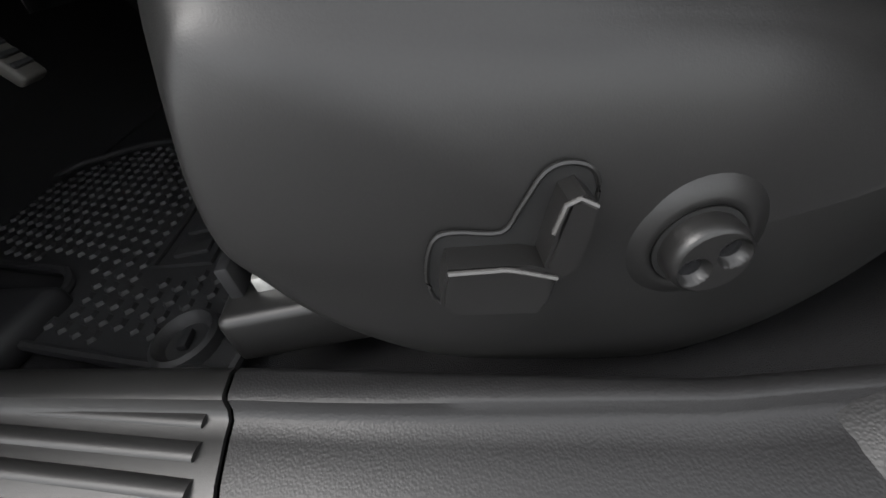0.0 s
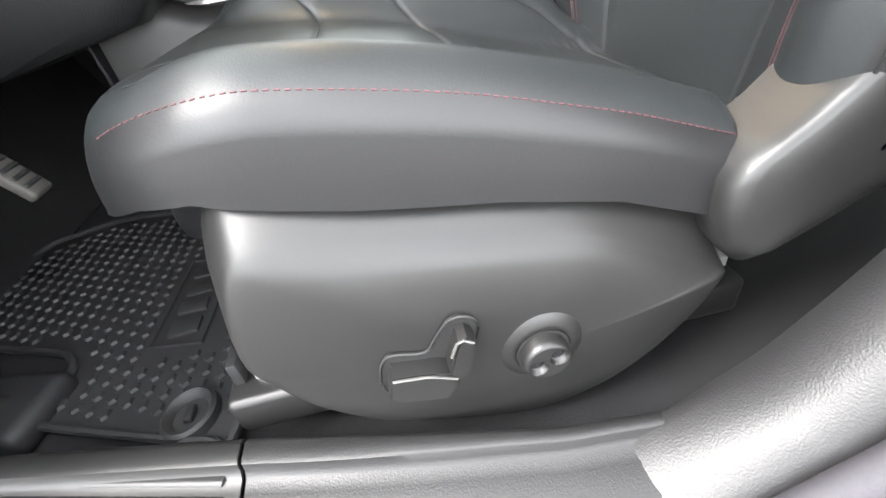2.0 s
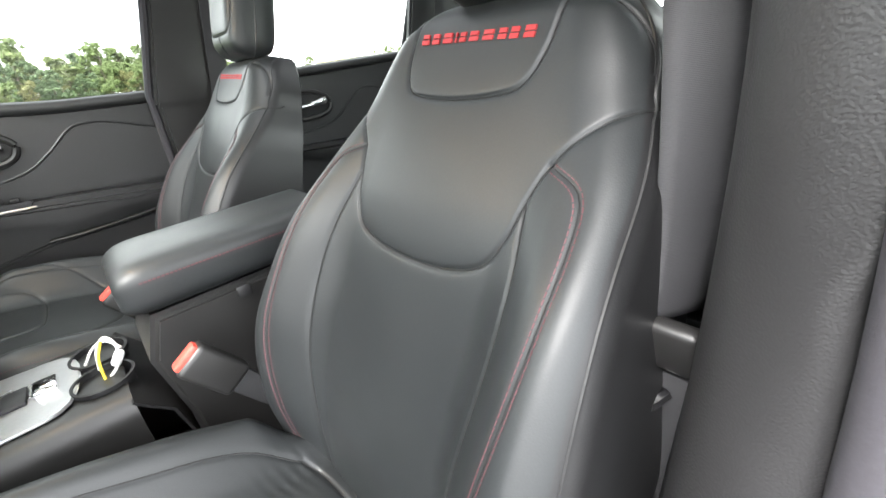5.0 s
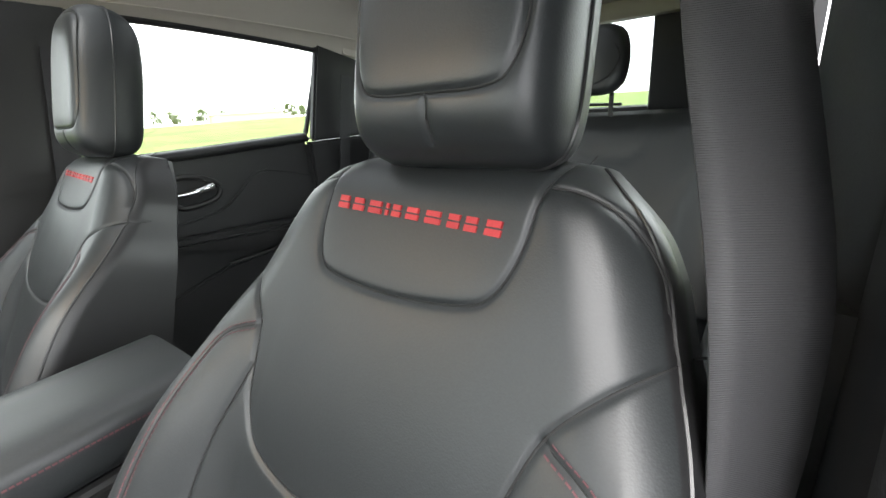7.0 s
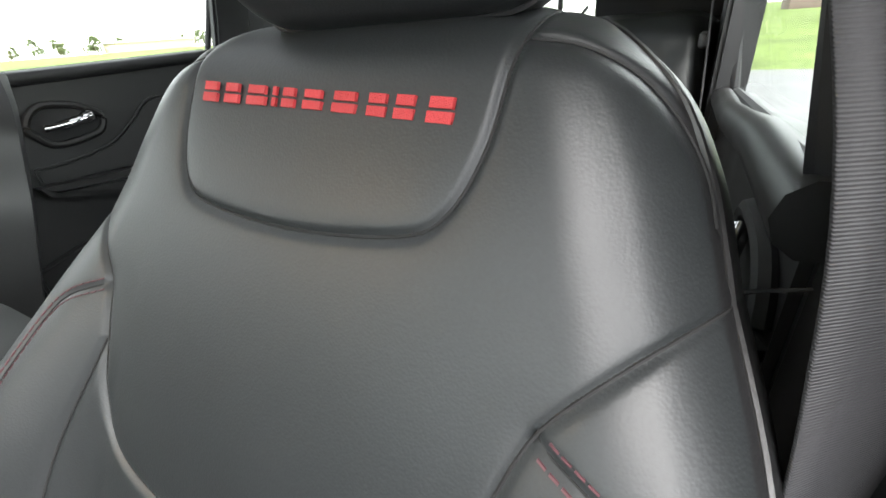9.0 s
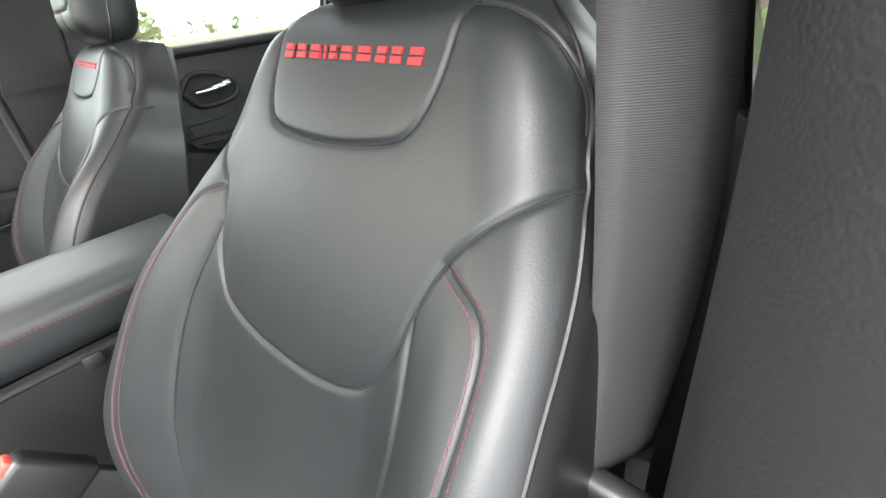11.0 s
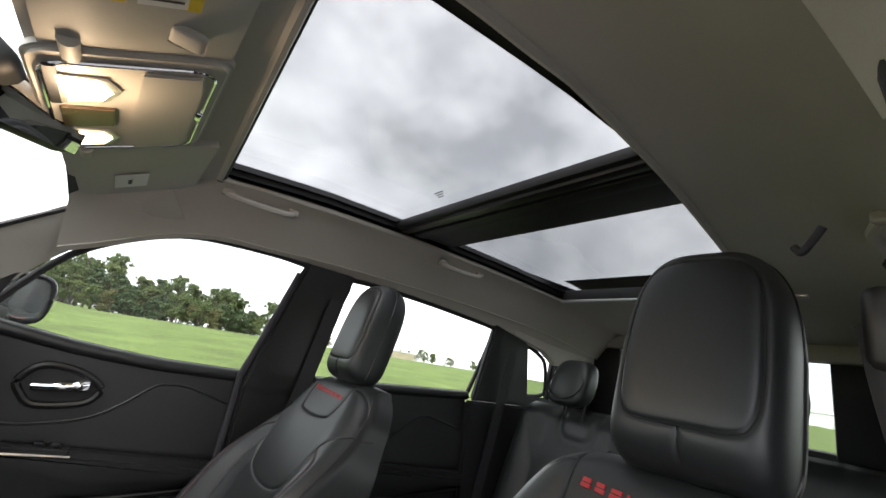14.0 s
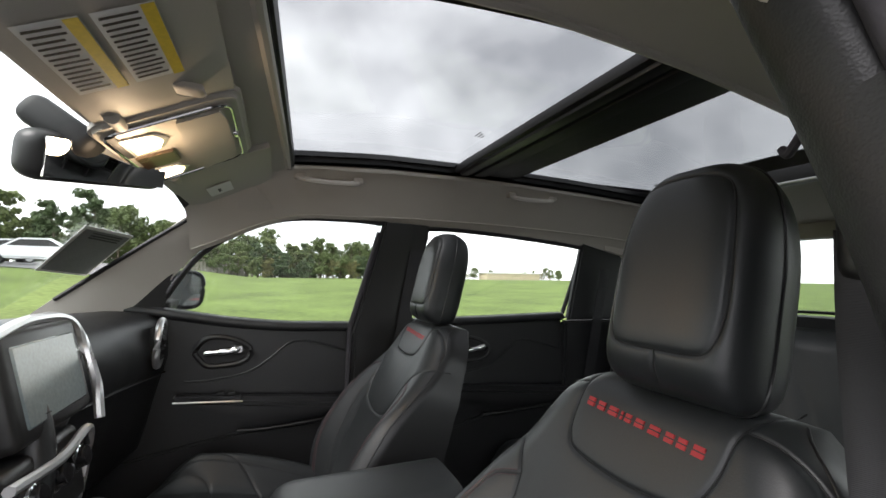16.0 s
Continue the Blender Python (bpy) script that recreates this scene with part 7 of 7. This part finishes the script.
def build_tree(height, spread, seed, leaf, conifer=False):
    """A tapered trunk with limbs, and a crown of small leaf clumps with gaps."""
    rnd = random.Random(seed)
    t = thing("tree", "leafy green tree at the edge of the field", "tree", "trees beyond the field")
    tr = tube(smoothed([(0, 0, -0.3), (0.1, 0.05, height * 0.3), (0.0, 0.1, height * 0.6), (0.05, 0, height * 0.9)], 4), [height * 0.022 * (1 - 0.9 * k / 12) for k in range(13)], 7)
    tips = []
    for k in range(16):
        z = height * (0.05 + 0.82 * k / 16)
        a = rnd.uniform(0, 6.28)
        prof = (1 - (z / height)) ** 0.8 * 1.25 if conifer else (1 - (z / height) ** 2.4) ** 0.7
        L = spread * prof * rnd.uniform(0.55, 1.0)
        end = Vector((L * math.cos(a), L * math.sin(a), z + L * (0.1 if conifer else 0.45)))
        tr = tube([(0, 0, z), tuple(end * 0.5 + Vector((0, 0, z * 0.5 + 0.1))), tuple(end)], [height * 0.008, height * 0.005, height * 0.002], 5, bm=tr)
        tips.append((end, L))
    part("trunk", tr, BARK, t)
    verts, faces = [], []
    for end, L in tips:
        for c in range(7):
            f = rnd.uniform(0.35, 1.1)
            c0 = Vector((end.x * f, end.y * f, end.z + rnd.uniform(-0.12, 0.12) * spread)) + Vector((rnd.gauss(0, 0.13), rnd.gauss(0, 0.13), rnd.gauss(0, 0.10))) * spread
            if c0.z > height * 1.02 or c0.z < height * 0.02:
                continue
            r = spread * rnd.uniform(0.10, 0.20)
            for q in range(34):
                d = Vector((rnd.gauss(0, 1), rnd.gauss(0, 1), rnd.gauss(0, 0.8))).normalized() * r * rnd.uniform(0.5, 1.0)
                p = c0 + d
                n = (d.normalized() + Vector((rnd.gauss(0, 0.5), rnd.gauss(0, 0.5), rnd.gauss(0, 0.5)))).normalized()
                u = n.orthogonal().normalized() * height * 0.021 * rnd.uniform(0.7, 1.5)
                v = n.cross(u).normalized() * height * 0.015 * rnd.uniform(0.7, 1.5)
                b = len(verts)
                verts += [tuple(p - u), tuple(p + v * 0.8), tuple(p + u), tuple(p - v * 0.8)]
                faces.append((b, b + 1, b + 2, b + 3))
    me = bpy.data.meshes.new("crown")
    me.from_pydata(verts, [], faces)
    ob = new("crown", finish(me, leaf, False))
    ob.parent = t
    return t


kinds = [build_tree(9.0, 3.4, 1, LEAF[0]), build_tree(7.5, 3.0, 2, LEAF[1]), build_tree(8.5, 2.6, 3, LEAF[2], True), build_tree(6.0, 2.8, 4, LEAF[3])]
spots = []
rt_ = random.Random(5)
for k in range(64):                                    # wood opposite the passenger door, two rows deep
    x = -18 + 0.62 * k + rt_.uniform(-0.4, 0.4)
    spots.append((x, (67 if k % 2 else 73) + rt_.uniform(-2, 3), rt_.choice((0, 0, 1, 2, 3)), rt_.choice((0.62, 0.75, 0.9, 1.12)) * rt_.uniform(0.85, 1.1) * (1.0 - 0.007 * k)))
for k in range(40):                                    # bushes along the foot of the wood
    spots.append((-18 + 1.0 * k + rt_.uniform(-0.4, 0.4), 64.5 + rt_.uniform(-0.8, 0.8), rt_.choice((0, 1, 2, 3)), rt_.uniform(0.28, 0.5)))
for k in range(20):                                    # taller wood past the parked cars
    spots.append((-42 + 1.25 * k, 66 + rt_.uniform(-4, 8), rt_.choice((0, 1, 2)), rt_.uniform(0.8, 1.3)))
for k in range(46):                                    # far hedgerow
    spots.append((40 + 3.4 * k + rt_.uniform(-1.5, 1.5), 172 + rt_.uniform(-6, 14), rt_.choice((0, 1, 3)), rt_.uniform(0.35, 0.75)))
for k in range(14):                                    # trees past the car park
    spots.append((-58 + rt_.uniform(-6, 6), 30 + 8 * k + rt_.uniform(-3, 3), rt_.choice((0, 1, 3)), rt_.uniform(0.8, 1.5)))
for k in range(8):                                     # behind the car on the near side
    spots.append((36 + 7 * k, -8 - 3.2 * k + rt_.uniform(-1, 1), rt_.choice((1, 3)), rt_.uniform(0.6, 0.9)))
used = [False] * 4
for x, y, k, sc in spots:
    m = pose(x, y, field_z(x, y), 0, 0, rt_.uniform(0, 360)) @ Matrix.Scale(sc, 4)
    if not used[k]:
        kinds[k].matrix_basis = m
        used[k] = True
    else:
        c = copy_thing(kinds[k], m)
        c.scale = (sc, sc, sc)

FENCE = material("weathered_grey_boards", (0.25, 0.23, 0.20), 0.9, grain=0.4, grain_scale=60)
fence = thing("fence", "weathered grey board fence before the trees", "fence")
for k in range(24):
    x = -13.5 + 0.42 * k
    part("board", box(x, 63.0 + 0.12 * k, field_z(x, 63) + 0.85, 0.38, 0.04, 1.7 - 0.03 * (k % 3), 0.01), FENCE, fence)
house = thing("house", "pale house with grey roof beyond the fence", "house")
SIDING = material("pale_siding", (0.62, 0.62, 0.60), 0.8)
ROOFING = material("grey_roof_shingles", (0.16, 0.15, 0.15), 0.9, grain=0.5, grain_scale=40)
part("wall", box(-19, 84, 3.2, 11, 7, 4.6, 0.02), SIDING, house)
part("roof", prism([(-25, 80, 5.4), (-25, 88, 5.4), (-25, 84, 8.2)], (12, 0, 0)), ROOFING, house)
for k in range(3):
    wn_ = new("window")
    wn_.parent = house
    part("pane", box(-22.5 + 3.2 * k, 80.48, 3.6, 1.0, 0.03, 1.3), SCREEN, wn_)
    part("frame", box(-22.5 + 3.2 * k, 80.495, 3.6, 1.2, 0.03, 1.5), PAPER, wn_)
barn = thing("shed", "low building with pale green roof beside bare trees", "shed")
part("wall", box(95, -17.5, 1.6, 9, 12, 3.6, 0.02), material("brown_boards", (0.16, 0.12, 0.10), 0.9), barn)
part("roof", prism([(90, -25, 3.2), (90, -10, 3.2), (90, -17.5, 5.4)], (11, 0, 0)), material("pale_green_metal_roof", (0.36, 0.50, 0.45), 0.6), barn)
hall = thing("warehouse", "long white warehouse across the far field", "warehouse")
part("wall", box(210, 62, 3.0, 8, 70, 5.5, 0.02), PAPER, hall)
part("roof", box(210, 62, 5.9, 9, 72, 0.4, 0.05), SIDING, hall)
for k in range(14):
    part("dock_door", box(205.9, 30 + 5 * k, 1.9, 0.1, 3.2, 3.0, 0.02), SIDING, hall)
low = thing("farm_building", "low tan farm building on the horizon", "farm building")
part("wall", box(96, 165, 2.5, 26, 8, 2.8, 0.02), material("tan_boards", (0.50, 0.42, 0.30), 0.9), low)
part("roof", box(96, 165, 4.1, 27, 9, 0.5, 0.05), SIDING, low)


def build_car(x, y, turn, paint, label):
    """A parked car: body, cabin, glass, wheels and lamps."""
    c = thing("parked_car", label, "car", "parked cars", loc=(x, y, field_z(x, y)))
    c.rotation_euler = (0, 0, radians(turn))
    prof = [(-2.25, 0.35), (-2.3, 0.65), (-2.15, 0.92), (-1.2, 1.05), (-0.5, 1.55), (0.9, 1.60), (1.75, 1.08), (2.2, 1.0), (2.3, 0.6), (2.2, 0.35)]
    part("body", prism([(a, -0.88, b) for a, b in prof], (0, 1.76, 0), 0.12, seg=3), paint, c)
    part("side_glass", prism([(a, -0.90, b) for a, b in ((-1.0, 1.08), (-0.45, 1.46), (0.8, 1.50), (1.4, 1.10))], (0, 1.80, 0), 0.02), PLASTIC_GLOSS, c)
    part("windscreen", prism([(-1.22, -0.70, 1.06), (-0.52, -0.64, 1.55), (-0.52, 0.64, 1.55), (-1.22, 0.70, 1.06)], (-0.03, 0, 0.02)), PLASTIC_GLOSS, c)
    for wx in (-1.4, 1.4):
        for s in (-1, 1):
            w = new("wheel")
            w.parent = c
            part("tyre", cyl((wx, s * 0.72, 0.33), (wx, s * 0.90, 0.33), 0.33, seg=24, bevel=0.04), RUBBER, w)
            part("rim", cyl((wx, s * 0.89, 0.33), (wx, s * 0.91, 0.33), 0.21, seg=20), SILVER, w)
    for s in (-1, 1):
        part("headlight", box(-2.2, s * 0.62, 0.78, 0.16, 0.36, 0.14, 0.04), CHROME, c)
    return c


WHITE = material("white_car_paint", (0.75, 0.76, 0.78), 0.2, coat=0.7)
GREYP = material("silver_car_paint", (0.38, 0.40, 0.42), 0.25, metal=0.5, coat=0.6)
for k, (x, y, m_) in enumerate(((-13.6, 32.0, WHITE), (-17.0, 36.0, WHITE), (-18.5, 32.0, GREYP), (-22.0, 38.0, GREYP))):
    build_car(x, y, 20 + 15 * k, m_, "white parked car in the car park" if m_ == WHITE else "silver parked car in the car park")
sg = thing("windscreen_sheet", "grey printed sheet with pale border stuck on the windscreen", "paper sheet")
GREY_PRINT = material("grey_print", (0.16, 0.165, 0.17), 0.6)
sc = [Vector(p) for p in ((-0.337, 0.472, 1.390), (-0.214, 0.367, 1.487), (-0.184, 0.581, 1.484), (-0.308, 0.664, 1.378))]
mid_ = sum(sc, Vector()) / 4
inn = (sc[1] - sc[0]).cross(sc[3] - sc[0]).normalized()
inn = inn if inn.z < 0 else -inn
part("sheet_border", prism([p + inn * 0.004 for p in sc], inn * 0.001), PAPER, sg)
part("sheet_print", prism([mid_ + (p - mid_) * 0.90 + inn * 0.006 for p in sc], inn * 0.001), GREY_PRINT, sg)
for k in range(3):
    f0 = 0.80 + 0.05 * k
    a0, a1 = sc[0].lerp(sc[1], f0), sc[3].lerp(sc[2], f0)
    b0, b1 = sc[0].lerp(sc[1], f0 + 0.02), sc[3].lerp(sc[2], f0 + 0.02)
    q = [a0.lerp(a1, 0.2), a0.lerp(a1, 0.8), b0.lerp(b1, 0.8), b0.lerp(b1, 0.2)]
    part("print_bar", prism([p + inn * 0.008 for p in q], inn * 0.0008), INK, sg)
